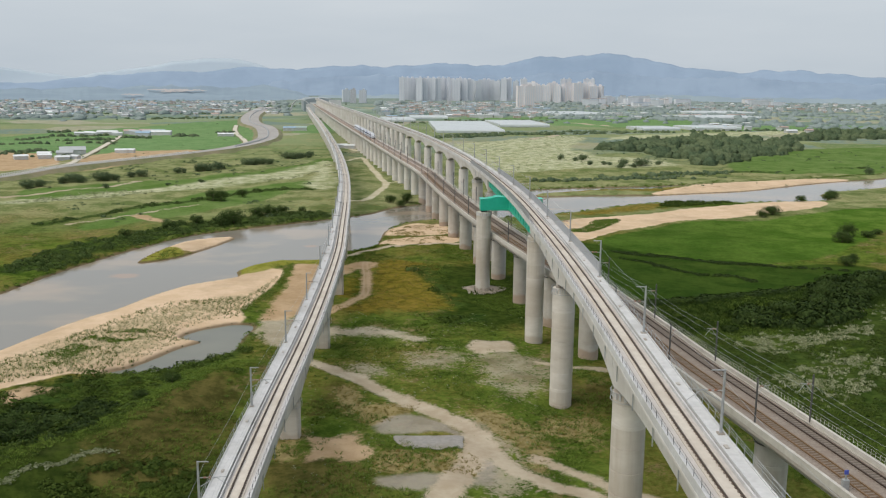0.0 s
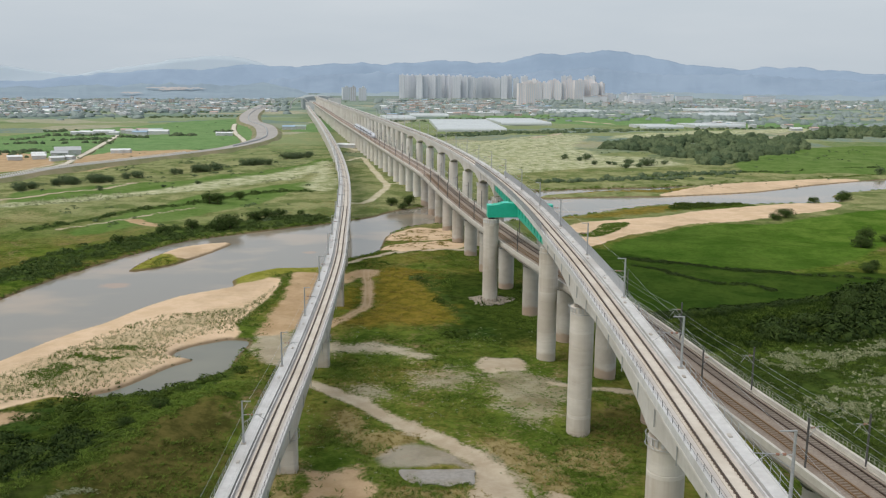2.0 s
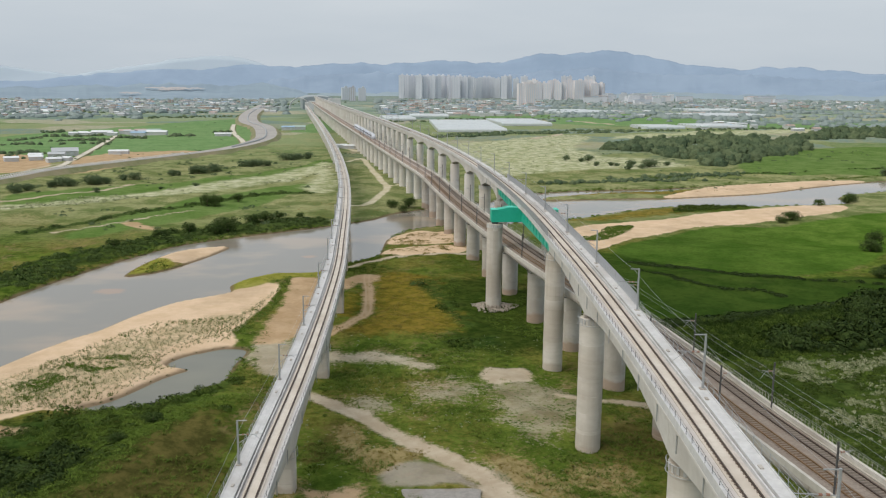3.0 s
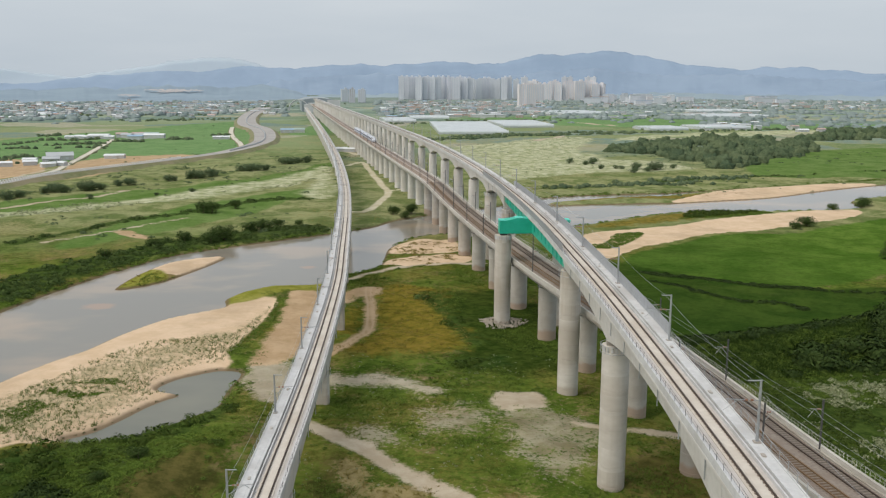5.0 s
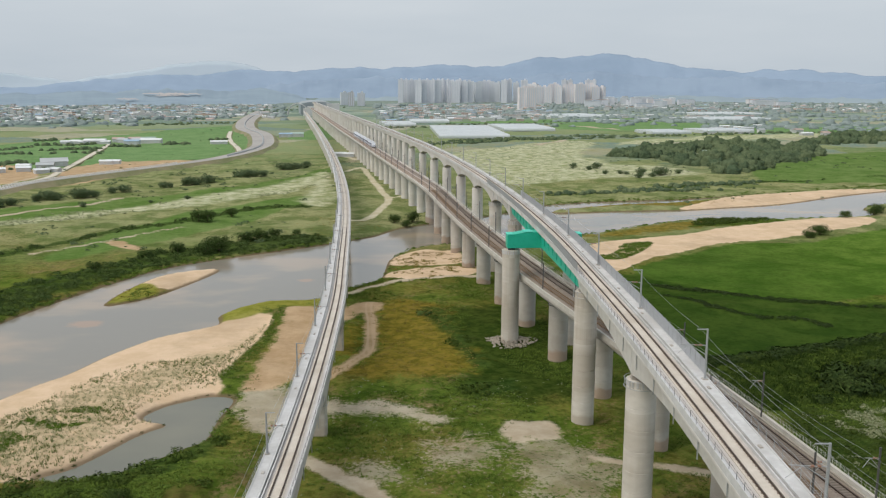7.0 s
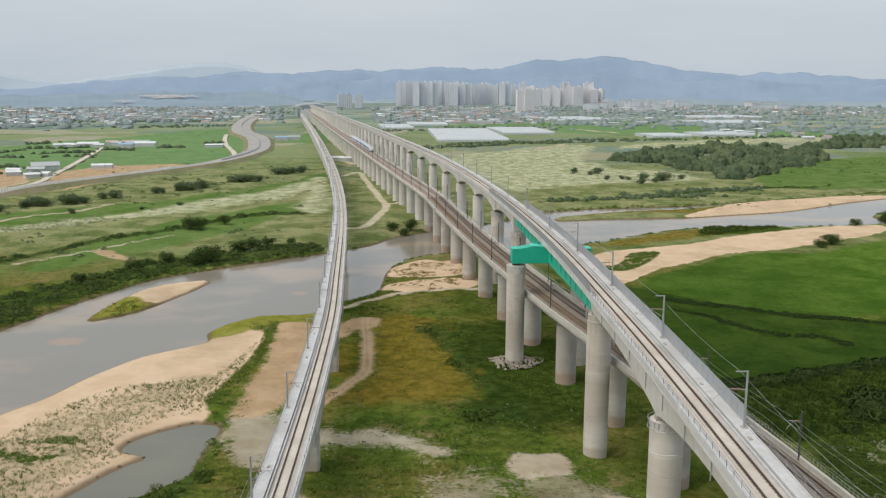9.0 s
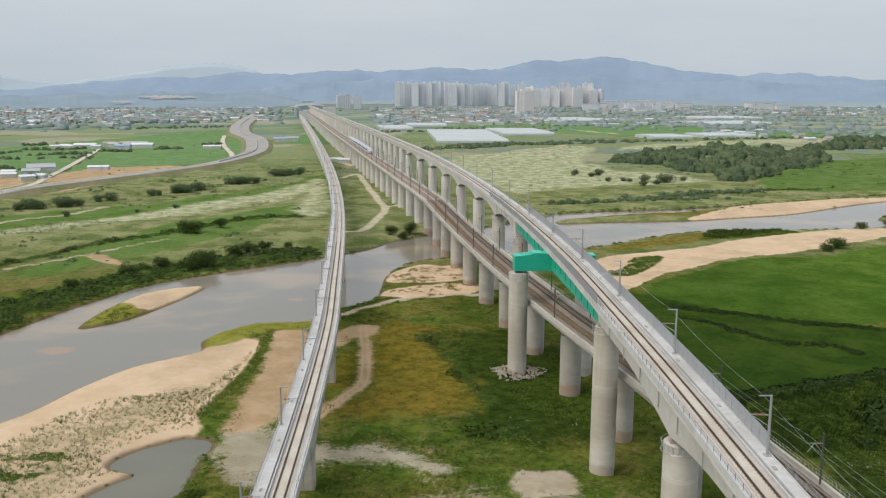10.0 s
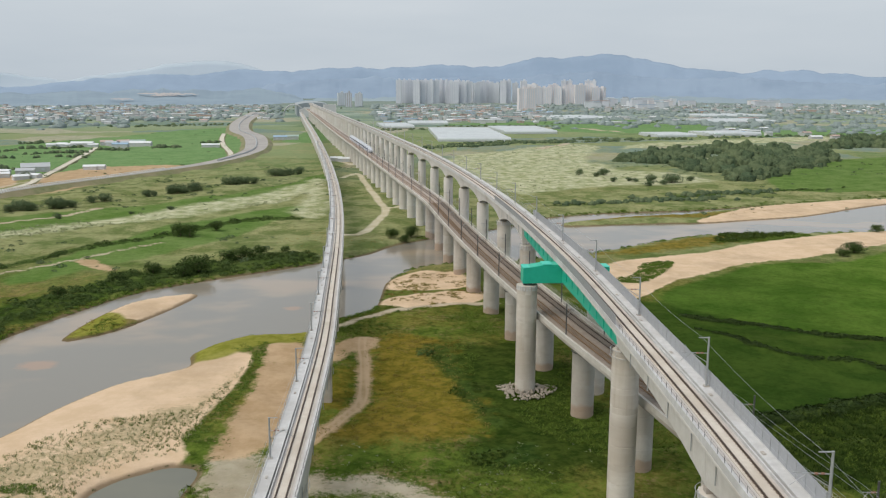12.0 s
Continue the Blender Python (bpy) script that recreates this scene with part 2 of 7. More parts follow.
# ---- viaducts ----
def box_girder(uc, top, deck_l, deck_r, depth):
    """The cross-section of a box girder under a deck from deck_l to deck_r, centred on uc."""
    w = 1.75
    return [(deck_l, top - 0.3), (deck_l, top), (deck_r, top), (deck_r, top - 0.3), (uc + w + 0.25, top - 0.6), (uc + w, top - depth), (uc - w, top - depth), (uc - w - 0.25, top - 0.6)]


def lathe(profile, x, y, seg=32):
    """A turned solid about an upright axis: profile of (radius, z), from the bottom up."""
    bm = bmesh.new()
    rings = [[bm.verts.new((x + r * math.cos(2 * math.pi * k / seg), y + r * math.sin(2 * math.pi * k / seg), z)) for k in range(seg)] for r, z in profile]
    for a, b in zip(rings[:-1], rings[1:]):
        for k in range(seg):
            bm.faces.new((a[k], a[(k + 1) % seg], b[(k + 1) % seg], b[k]))
    bm.faces.new(rings[-1])
    return bm


def round_pier(x, y, top, radius, parent, material, near=True):
    """A cast column in lifts of about 3 m, with shallow open joints and a slightly tapered head."""
    prof, z = [(radius, -3.0)], 0.4 + 0.5 * noise.random()
    while near and z < top - 1.6:
        prof += [(radius, z - 0.06), (radius - 0.06, z), (radius, z + 0.06)]
        z += 2.9
    prof += [(radius, top - 0.9), (radius - 0.06, top - 0.84), (radius - 0.06, top - 0.04), (radius - 0.1, top)]
    return part("pier", lathe(prof, x, y, 36 if near else 16), material, parent)


def slab_pier(x, y, top, wx, wy, angle, parent, material, near=True):
    """A rectangular column with rounded corners and pour joints."""
    def ring(k):
        pts, r = [], 0.45
        for cx, cy, a0 in ((wx / 2 - r, wy / 2 - r, 0), (-wx / 2 + r, wy / 2 - r, 90), (-wx / 2 + r, -wy / 2 + r, 180), (wx / 2 - r, -wy / 2 + r, 270)):
            for a in (0, 30, 60, 90):
                px, py = cx + r * math.cos(radians(a0 + a)), cy + r * math.sin(radians(a0 + a))
                pts.append((px * k, py * k))
        c, s = math.cos(angle), math.sin(angle)
        return [(x + c * px - s * py, y + s * px + c * py) for px, py in pts]
    bm = bmesh.new()
    levels, z = [(1, -3.0)], 1.2
    while near and z < top - 1.2:
        levels += [(1, z - 0.06), (0.96, z), (1, z + 0.06)]
        z += 2.4
    levels += [(1, top - 0.8), (0.97, top - 0.76), (0.97, top)]
    rings = [[bm.verts.new((px, py, z)) for px, py in ring(k)] for k, z in levels]
    for a, b in zip(rings[:-1], rings[1:]):
        n = len(a)
        for k in range(n):
            bm.faces.new((a[k], a[(k + 1) % n], b[(k + 1) % n], b[k]))
    bm.faces.new(rings[-1])
    return part("pier", bm, material, parent)


def inspection_cage(x, y, z, radius, parent, wx=None):
    """A railed gallery round a pier's head."""
    bm = bmesh.new()
    n = 20
    pts = [Vector((x + radius * math.cos(2 * math.pi * k / n), y + radius * math.sin(2 * math.pi * k / n), z)) for k in range(n)]
    for k in range(n):
        p, q = pts[k], pts[(k + 1) % n]
        if k % 2 == 0:
            add_tube(bm, p, p + Vector((0, 0, 1.05)), 0.035, None, 4)
        for h in (0.0, 1.05):
            add_tube(bm, p + Vector((0, 0, h)), q + Vector((0, 0, h)), 0.045, None, 4)
    return tagged(part("inspection_gallery", bm, STEEL, parent, "galvanised railing round the pier head"), kind="stuff")


def handrail(line, u, z0, h, ys, parent, rails=(1.0, 0.55), r=0.022, material=None):
    """Posts and rails along a deck's edge, joined: too thin to pick apart."""
    bm = bmesh.new()
    prev = None
    for y in ys:
        p = line.place(y, u, z0)
        add_tube(bm, p, p + Vector((0, 0, h)), r * 1.5, None, 4)
        if prev is not None:
            for k in rails:
                add_tube(bm, prev + Vector((0, 0, h * k)), p + Vector((0, 0, h * k)), r, None, 4)
        prev = p
    return tagged(part("handrail", bm, material or STEEL, parent), kind="stuff")


def single_track_viaduct(line, side, piers, y0, y1, label, uc, pu, tu, flat_from, steel=None, pier_r=1.9, depth_pier=4.3, depth_mid=2.1):
    """A slab-track viaduct; its walkway lies on the given side (1: right, -1: left).
    uc, pu: the middle of the girder and of the piers; tu: of the track."""
    root = tagged(new("viaduct"), label, "viaduct")
    lo, hi = sorted((-2.2 * side, 3.2 * side))
    stations = [y0] + piers + [y1]
    for a, b in zip(stations[:-1], stations[1:]):
        if steel and steel[0] - 1 <= a and b <= steel[1] + 1:
            continue
        n = 16 if a < 450 else 8
        ys = [a + (b - a) * i / n for i in range(n + 1)]
        ys[0] += 0.06
        ys[-1] -= 0.06

        def prof(y):
            u = abs(2 * (y - a) / (b - a) - 1) if b < flat_from else 0.3
            if steel and abs(b - steel[0]) < 1:
                u = max(0.35, (b - y) / (b - a))
            return box_girder(uc, -0.55, lo, hi, depth_mid + (depth_pier - depth_mid) * u ** 2.4)
        v, f = sweep(line, ys, prof)
        girder = mesh_object("girder", v, f, CONCRETE, root)
        if a < 300:
            for y in np.arange(a + 4.5, b - 3, 9.0):
                for s in (-1, 1):
                    bm = bmesh.new()
                    q0 = line.place(y, uc + s * 2.06, -0.75)
                    add_tube(bm, q0, q0 + Vector((0, 0, -2.3)), 0.07, None, 6)
                    part("drain_pipe", bm, STEEL, girder)
    for y in piers:
        if steel and steel[0] + 1 < y < steel[1] - 1:
            continue
        p, r = line.frame_at(y)
        c = p + r * pu
        gap = 0.55 if y < 290 else 0.22
        top = line.z - 0.55 - (depth_pier if y < flat_from else depth_mid) - gap
        if steel and abs(y - steel[0]) < 1:
            top = line.z - 3.3
        if side > 0 and y < 100:
            c = c + r * 0.7
        if side > 0:
            pier = round_pier(c.x, c.y, top, pier_r, root, PIER_CLEAN if y < 320 else PIER_HAZED, y < 480)
        else:
            pier = slab_pier(c.x, c.y, top, 3.2, 2.6, line.heading(y), root, PIER_CLEAN if y < 320 else PIER_HAZED, y < 480)
        for k in (-1, 1):
            bm = bmesh.new()
            add_box(bm, c.x + r.x * 1.0 * k, c.y + r.y * 1.0 * k, top + gap / 2, 0.8, 1.0, gap + 0.01, line.heading(y))
            part("bearing", bm, CONCRETE_OLD, pier)
        if y < 330:
            inspection_cage(c.x, c.y, top - 0.9, pier_r + 0.3, pier)
            if side > 0 and not (steel and abs(y - steel[0]) < 1):
                ribs = bmesh.new()
                for k in range(18):
                    a = 2 * math.pi * k / 18
                    add_box(ribs, c.x + (pier_r - 0.02) * math.cos(a), c.y + (pier_r - 0.02) * math.sin(a), top - 0.4, 0.14, 0.3, 0.75, a)
                tagged(part("rib_collar", ribs, CONCRETE_PALE, pier), kind="stuff")
    ys = steps(y0, y1)
    s = side

    def strip(name, u0, u1, z0, z1, material, label=""):
        v, f = sweep(line, ys, rect(min(u0 * s, u1 * s), max(u0 * s, u1 * s), z0, z1))
        return mesh_object(name, v, f, material, root, label)
    strip("track_slab", tu - 1.02, tu + 1.02, -0.546, -0.22, SLAB)
    strip("side_slab", tu + 1.024, tu + 1.4, -0.546, -0.36, CONCRETE_ROSY)
    strip("kerb", tu + 1.404, tu + 1.56, -0.546, -0.02, CONCRETE_PALE)
    strip("walkway", tu + 1.74, 3.07, -0.546, 0.12, CONCRETE_PALE)
    strip("edge_beam", 3.074, 3.22, -0.75, 0.2, CONCRETE_PALE)
    strip("side_slab", -1.5, tu - 1.024, -0.546, -0.3, CONCRETE_ROSY)
    strip("cable_trough", -1.85, -1.504, -0.546, -0.08, CONCRETE_PALE)
    strip("parapet", -2.18, -1.95, -0.546, 0.3, CONCRETE_PALE)
    for u in (-0.66, 0.66):
        strip("rail", tu + u - 0.05, tu + u + 0.05, -0.216, 0.0, RAIL)
    # rail fastenings on their plinths
    bm = bmesh.new()
    for y in np.arange(max(y0, 40), 330, 0.65):
        p, r = line.frame_at(y)
        h = line.heading(y)
        for u in (-0.66, 0.66):
            w = s * tu + u
            add_box(bm, p.x + r.x * w, p.y + r.y * w, p.z - 0.17, 0.3, 0.16, 0.1, h)
    tagged(part("rail_fastening", bm, FASTENING, root), kind="stuff")
    # small boxes and covers on the walkway
    for i, y in enumerate(np.arange(58, 320, 15.7)):
        bm = bmesh.new()
        q = line.place(y, s * 2.35, 0.18)
        add_box(bm, q.x, q.y, q.z, 0.35, 0.7, 0.14, line.heading(y))
        bmesh.ops.bevel(bm, geom=bm.edges[:], offset=0.03, segments=1, affect="EDGES")
        part("cable_cover", bm, CONCRETE_OLD, root)
    return root


def double_track_viaduct(line, piers, y0, y1):
    root = tagged(new("viaduct"), "older double-track railway viaduct in weathered concrete with brown ballast", "viaduct")
    half = 4.15
    stations = [y0] + piers + [y1]
    for a, b in zip(stations[:-1], stations[1:]):
        n = 5
        ys = [a + 0.06 + (b - a - 0.12) * i / n for i in range(n + 1)]
        v, f = sweep(line, ys, [(-half, -0.95), (-half, -0.5), (half, -0.5), (half, -0.95), (2.6, -1.2), (2.3, -2.7), (-2.3, -2.7), (-2.6, -1.2)])
        mesh_object("girder", v, f, CONCRETE_OLD, root)
    for y in piers:
        p, r = line.frame_at(y)
        p = p + r * float(np.interp(y, (150, 250, 330), (1.15, 0.9, 0.45)))
        pier = round_pier(p.x, p.y, line.z - 3.15, 2.12, root, PIER_STAINED if y < 420 else PIER_HAZED, y < 520)
        for k in (-1, 1):
            bm = bmesh.new()
            add_box(bm, p.x + r.x * 1.1 * k, p.y + r.y * 1.1 * k, line.z - 2.95, 0.8, 1.2, 0.42, line.heading(y))
            part("bearing", bm, CONCRETE_OLD, pier)
        if y < 330:
            bm = bmesh.new()
            hoop = [[bm.verts.new((p.x + (2.32 + du) * math.cos(2 * math.pi * k / 24), p.y + (2.32 + du) * math.sin(2 * math.pi * k / 24), line.z - 3.9 + dz))
                     for du, dz in ((-0.06, -0.07), (0.06, -0.07), (0.06, 0.07), (-0.06, 0.07))] for k in range(24)]
            for k in range(24):
                for i in range(4):
                    bm.faces.new((hoop[k][i], hoop[(k + 1) % 24][i], hoop[(k + 1) % 24][(i + 1) % 4], hoop[k][(i + 1) % 4]))
            part("band", bm, DARK_STEEL, pier)
    ys = steps(y0, y1)
    CHANGE = min(ys, key=lambda y: abs(y - 400))

    def strip(name, prof, material, hazed=None):
        """A strip along the deck; beyond the river it may take a material with haze in its colour."""
        for part_ys, m in (([y for y in ys if y <= CHANGE], material), ([y for y in ys if y >= CHANGE], hazed)) if hazed else ((ys, material),):
            v, f = sweep(line, part_ys, prof)
            mesh_object(name, v, f, m, root)
    strip("parapet", rect(-half, -half + 0.42, -0.496, 0.35), CONCRETE_WORN, CONCRETE)
    strip("parapet", rect(half - 0.42, half, -0.496, 0.35), CONCRETE_WORN, CONCRETE)
    strip("ballast_bed", [(-3.5, -0.496), (-3.2, -0.2), (3.2, -0.2), (3.5, -0.496)], BALLAST, BALLAST_HAZED)
    strip("cable_trough", rect(-half + 0.424, -3.52, -0.496, -0.2), CONCRETE_OLD)
    strip("cable_trough", rect(3.52, half - 0.424, -0.496, -0.2), CONCRETE_OLD)
    for c in (-1.25, 1.95):
        for u in (-0.66, 0.66):
            strip("rail", rect(c + u - 0.065, c + u + 0.065, -0.196, 0.0), RUST if c < 0 else RAIL)
        strip("track_bed", rect(c - 0.56, c + 0.56, -0.196, -0.17), RUST_BED if c < 0 else BALLAST_DARK, BALLAST_BROWN)
    bm = bmesh.new()
    for y in np.arange(40, 330, 0.62):
        p, r = line.frame_at(y)
        h = line.heading(y)
        for c in (-1.25, 1.95):
            add_box(bm, p.x + r.x * c, p.y + r.y * c, p.z - 0.18, 2.0, 0.24, 0.06, h)
    tagged(part("sleeper", bm, SLEEPER, root), kind="stuff")
    handrail(line, half - 0.1, 0.35, 0.8, np.arange(50, 420, 0.8), root, rails=(1.0, 0.5), r=0.014, material=RAIL_PAINT)
    return root


left_piers = [-172.5 + 50 * i for i in range(17)] + [652.5 + 25 * i for i in range(37)]
right_piers = [-178, -125, -72, -19, 34, 87, 140, 180.6, 229, 275, 312, 352, 393] + [433, 473, 513, 553] + [578 + 25 * i for i in range(40)]
mid_piers = [-177.2 + 24.7 * i for i in range(72)]
left_viaduct = single_track_viaduct(LEFT, -1, left_piers, -200, 1600, "pale concrete single-track viaduct standing low across the river", 0.05, 0.05, -0.1, 640, pier_r=1.65, depth_pier=4.0)
right_viaduct = single_track_viaduct(RIGHT, 1, right_piers, -200, 1600, "tall pale concrete single-track viaduct crossing over the older line", 0.1, -0.35, 0.25, 560, steel=(180.6, 275), pier_r=1.98)
double_track_viaduct(MID, mid_piers, -200, 1650)

# steel span with its cross-beam
for a, b in ((180.6, 229), (229, 275)):
    ys = [a + 1.2 + (b - a - 1.3) * i / 10 for i in range(11)]

    def steel_prof(y, a=a, b=b):
        d = 2.3 + 1.2 * min(1.0, abs(y - (a if a < 200 else b)) / 40) ** 0.8
        return [(-1.35, -0.8 - d), (-1.35, -0.95), (-1.6, -0.95), (-1.6, -0.82), (2.9, -0.82), (2.9, -0.95), (2.6, -0.95), (2.6, -0.8 - d)]
    v, f = sweep(RIGHT, ys, steel_prof)
    girder = mesh_object("steel_girder", v, f, TEAL, right_viaduct, "teal-painted steel box girder")
    for k in range(1, 9):
        y = a + (b - a) * k / 9
        bm = bmesh.new()
        q = RIGHT.place(y, -1.42, -2.1)
        add_box(bm, q.x, q.y, q.z, 0.14, 0.06, 2.2, RIGHT.heading(y))
        part("stiffener", bm, TEAL, girder)


def cross_beam_mesh(x0, x1, y, z0, z1, wide, taper):
    """A plate-edged beam that tapers in height towards its ends."""
    bm = bmesh.new()
    cols = []
    for x, zt in ((x0, z1 - taper), (x0 + 4.2, z1), (x1 - 4.2, z1), (x1, z1 - taper)):
        cols.append([bm.verts.new((x, y + s * wide / 2, z)) for s, z in ((-1, z0), (1, z0), (1, zt), (-1, zt))])
    for a, b in zip(cols[:-1], cols[1:]):
        for k in range(4):
            bm.faces.new((a[k], a[(k + 1) % 4], b[(k + 1) % 4], b[k]))
    bm.faces.new(cols[0])
    bm.faces.new(cols[-1][::-1])
    bmesh.ops.recalc_face_normals(bm, faces=bm.faces[:])
    bmesh.ops.bevel(bm, geom=bm.edges[:], offset=0.06, segments=1, affect="EDGES")
    return bm


beam = part("cross_beam", cross_beam_mesh(25.95, 43.0, 230.0, 22.5, 26.2, 3.2, 0.7), TEAL, right_viaduct, "teal-painted steel cross-beam over the lower line")
for x, z in ((25.95, 25.58), (29.8, 26.26), (38.8, 26.26), (43.0, 25.58)):
    bm = bmesh.new()
    add_box(bm, x + (0.9 if x < 35 else -0.9), 230.0, z + (0.1 if x in (25.95, 43.0) else 0.0), 1.9, 3.4, 0.08)
    part("cover_plate", bm, TEAL_PALE, beam)
for x, y in ((27.0, 229.9), (41.2, 230.2)):
    pier = round_pier(x, y, 22.0, 2.0, right_viaduct, PIER_CLEAN)
    bm = bmesh.new()
    add_box(bm, x, y, 22.25, 1.6, 1.6, 0.5)
    part("bearing", bm, DARK_STEEL, pier)
    ribs = bmesh.new()
    for k in range(22):
        a = 2 * math.pi * k / 22
        add_box(ribs, x + 2.0 * math.cos(a), y + 2.0 * math.sin(a), 21.5, 0.14, 0.34, 0.9, a)
    tagged(part("rib_collar", ribs, CONCRETE_PALE, pier), kind="stuff")
v, f = sweep(RIGHT, steps(180.6, 275), rect(-2.2, 3.2, -0.82, -0.552))
mesh_object("deck_slab", v, f, CONCRETE, right_viaduct)

# wind screens along the high deck: upright panels between posts
def screen(line, u, y0, y1, step, h, material, post_h):
    for y in np.arange(y0, y1, step):
        p, q = line.place(y + 0.03, u, 0.15), line.place(y + step - 0.03, u, 0.15)
        mid, d = (p + q) / 2, q - p
        bm = bmesh.new()
        add_box(bm, mid.x, mid.y, mid.z + h / 2, d.length, 0.05, h, math.atan2(d.y, d.x))
        panel = part("screen_panel", bm, material, right_viaduct)
        bm = bmesh.new()
        add_box(bm, p.x, p.y, p.z + post_h / 2, 0.1, 0.12, post_h, math.atan2(d.y, d.x))
        part("screen_post", bm, STEEL, panel)


screen(RIGHT, 3.16, 125, 287, 2.0, 1.7, SCREEN, 1.75)
handrail(RIGHT, 3.16, 0.2, 1.0, np.arange(287, 420, 2.0), right_viaduct)
screen(RIGHT, -2.1, 180.6, 318, 1.5, 1.5, SCREEN_DARK, 1.6)
handrail(RIGHT, 3.16, 0.2, 1.0, np.arange(30, 126, 2.0), right_viaduct)
handrail(RIGHT, -2.1, 0.3, 0.7, np.arange(30, 180, 2.0), right_viaduct, r=0.016, material=DARK_STEEL)
handrail(LEFT, -3.16, 0.2, 0.9, np.arange(40, 420, 2.0), left_viaduct)
handrail(LEFT, 2.1, 0.3, 0.7, np.arange(40, 420, 2.0), left_viaduct, r=0.016, material=DARK_STEEL)


# ---- overhead line ----
def mast(line, y, u, foot, height, reach, drop, material, label, group, box=False):
    """A catenary mast: base plate, tapered pole, top arm, and a bracket over the track."""
    p, r = line.frame_at(y)
    base = p + r * u + Vector((0, 0, foot))
    root = tagged(new("catenary_mast"), label, "catenary mast", group)
    root.location = base
    bm = bmesh.new()
    add_box(bm, 0, 0, 0.06, 0.62, 0.62, 0.12, line.heading(y))
    part("base_plate", bm, CONCRETE_OLD, root)
    bm = bmesh.new()
    add_tube(bm, (0, 0, 0.1), (0, 0, height), 0.15 if not box else 0.12, 0.11 if not box else 0.12, 8)
    part("pole", bm, material, root)
    way = r * (1 if u < 0 else -1)
    up = Vector((0, 0, 1))
    if not box:
        bm = bmesh.new()
        add_tube(bm, up * (height - 0.06) - way * 0.1, up * (height - 0.06) + way * 1.15, 0.07, 0.06, 6)
        part("top_arm", bm, material, root)
    bm = bmesh.new()
    add_tube(bm, up * (height - drop), up * (height - drop + 0.15) + way * reach, 0.05, 0.04, 6)
    add_tube(bm, up * (height - drop - 1.1), up * (height - drop + 0.1) + way * reach * 0.62, 0.045, 0.04, 6)
    add_tube(bm, up * (height - drop + 0.1) + way * reach * 0.62, up * (height - drop - 0.9) + way * (reach + 0.2), 0.035, 0.03, 5)
    part("bracket", bm, STEEL, root)
    for k in (0.25, 0.42):
        bm = bmesh.new()
        add_tube(bm, up * (height - drop + 0.04) + way * reach * (k - 0.06), up * (height - drop + 0.06) + way * reach * (k + 0.02), 0.11, None, 8)
        part("insulator", bm, INSULATOR, root)
    return root


def wires(line, ys, offsets, r=0.015):
    """Span wires from mast to mast, sagging a little, each a thing of its own."""
    for u, z, sag in offsets:
        bm = bmesh.new()
        for a, b in zip(ys[:-1], ys[1:]):
            prev = None
            for k in range(7):
                t = k / 6
                q = line.place(a + (b - a) * t, u, z - sag * 4 * t * (1 - t))
                if prev is not None:
                    add_tube(bm, prev, q, r, None, 4)
                prev = q
        me = bpy.data.meshes.new("overhead_wire")
        bm.to_mesh(me)
        bm.free()
        me.materials.append(STEEL)
        tagged(new("overhead_wire", me), "thin grey overhead wire strung from mast to mast", "overhead wire", "overhead wires")


right_masts = [29.5 + 31.4 * i for i in range(24)]
left_masts = [47.8 + 31.5 * i for i in range(24)]
mid_masts = [66.0 + 24.85 * i for i in range(26)]
for y in right_masts:
    mast(RIGHT, y, 2.75, 0.12, 5.8, 3.0, 1.9, STEEL, "grey steel catenary mast on the walkway of the high viaduct", "catenary masts")
for y in left_masts:
    mast(LEFT, y, -2.75, 0.12, 5.8, 3.0, 1.9, STEEL, "grey steel catenary mast on the walkway of the low viaduct", "catenary masts")
for y in mid_masts:
    for u in (-3.7, 3.7):
        mast(MID, y, u, -0.2, 6.3, 1.7, 1.2, DARK_STEEL, "dark steel catenary mast beside the ballasted track", "catenary masts", True)
wires(RIGHT, right_masts, [(0.1, 5.0, 0.6), (0.1, 3.9, 0.05), (1.95, 5.95, 0.5)])
wires(LEFT, left_masts, [(-0.1, 5.0, 0.6), (-0.1, 3.9, 0.05), (-1.95, 5.95, 0.5)])
wires(MID, mid_masts, [(-1.3, 5.9, 0.4), (-1.3, 4.9, 0.05), (1.9, 5.9, 0.4), (1.9, 4.9, 0.05)])

# lineside cabinet post with a blue head
p = MID.place(73.3, -3.3, -0.3)
post = tagged(new("signal_post"), "short grey lineside post with a blue head", "signal post")
post.location = p
bm = bmesh.new()
add_tube(bm, (0, 0, 0), (0, 0, 2.2), 0.09, None, 8)
part("pole", bm, STEEL, post)
bm = bmesh.new()
add_box(bm, 0, 0, 0.75, 0.7, 0.5, 1.2)
bmesh.ops.bevel(bm, geom=bm.edges[:], offset=0.04, segments=1, affect="EDGES")
part("cabinet", bm, STEEL, post)
bm = bmesh.new()
add_box(bm, 0, -0.05, 2.15, 0.45, 0.15, 0.5)
bmesh.ops.bevel(bm, geom=bm.edges[:], offset=0.04, segments=1, affect="EDGES")
part("head", bm, BLUE_PAINT, post, "blue painted head")


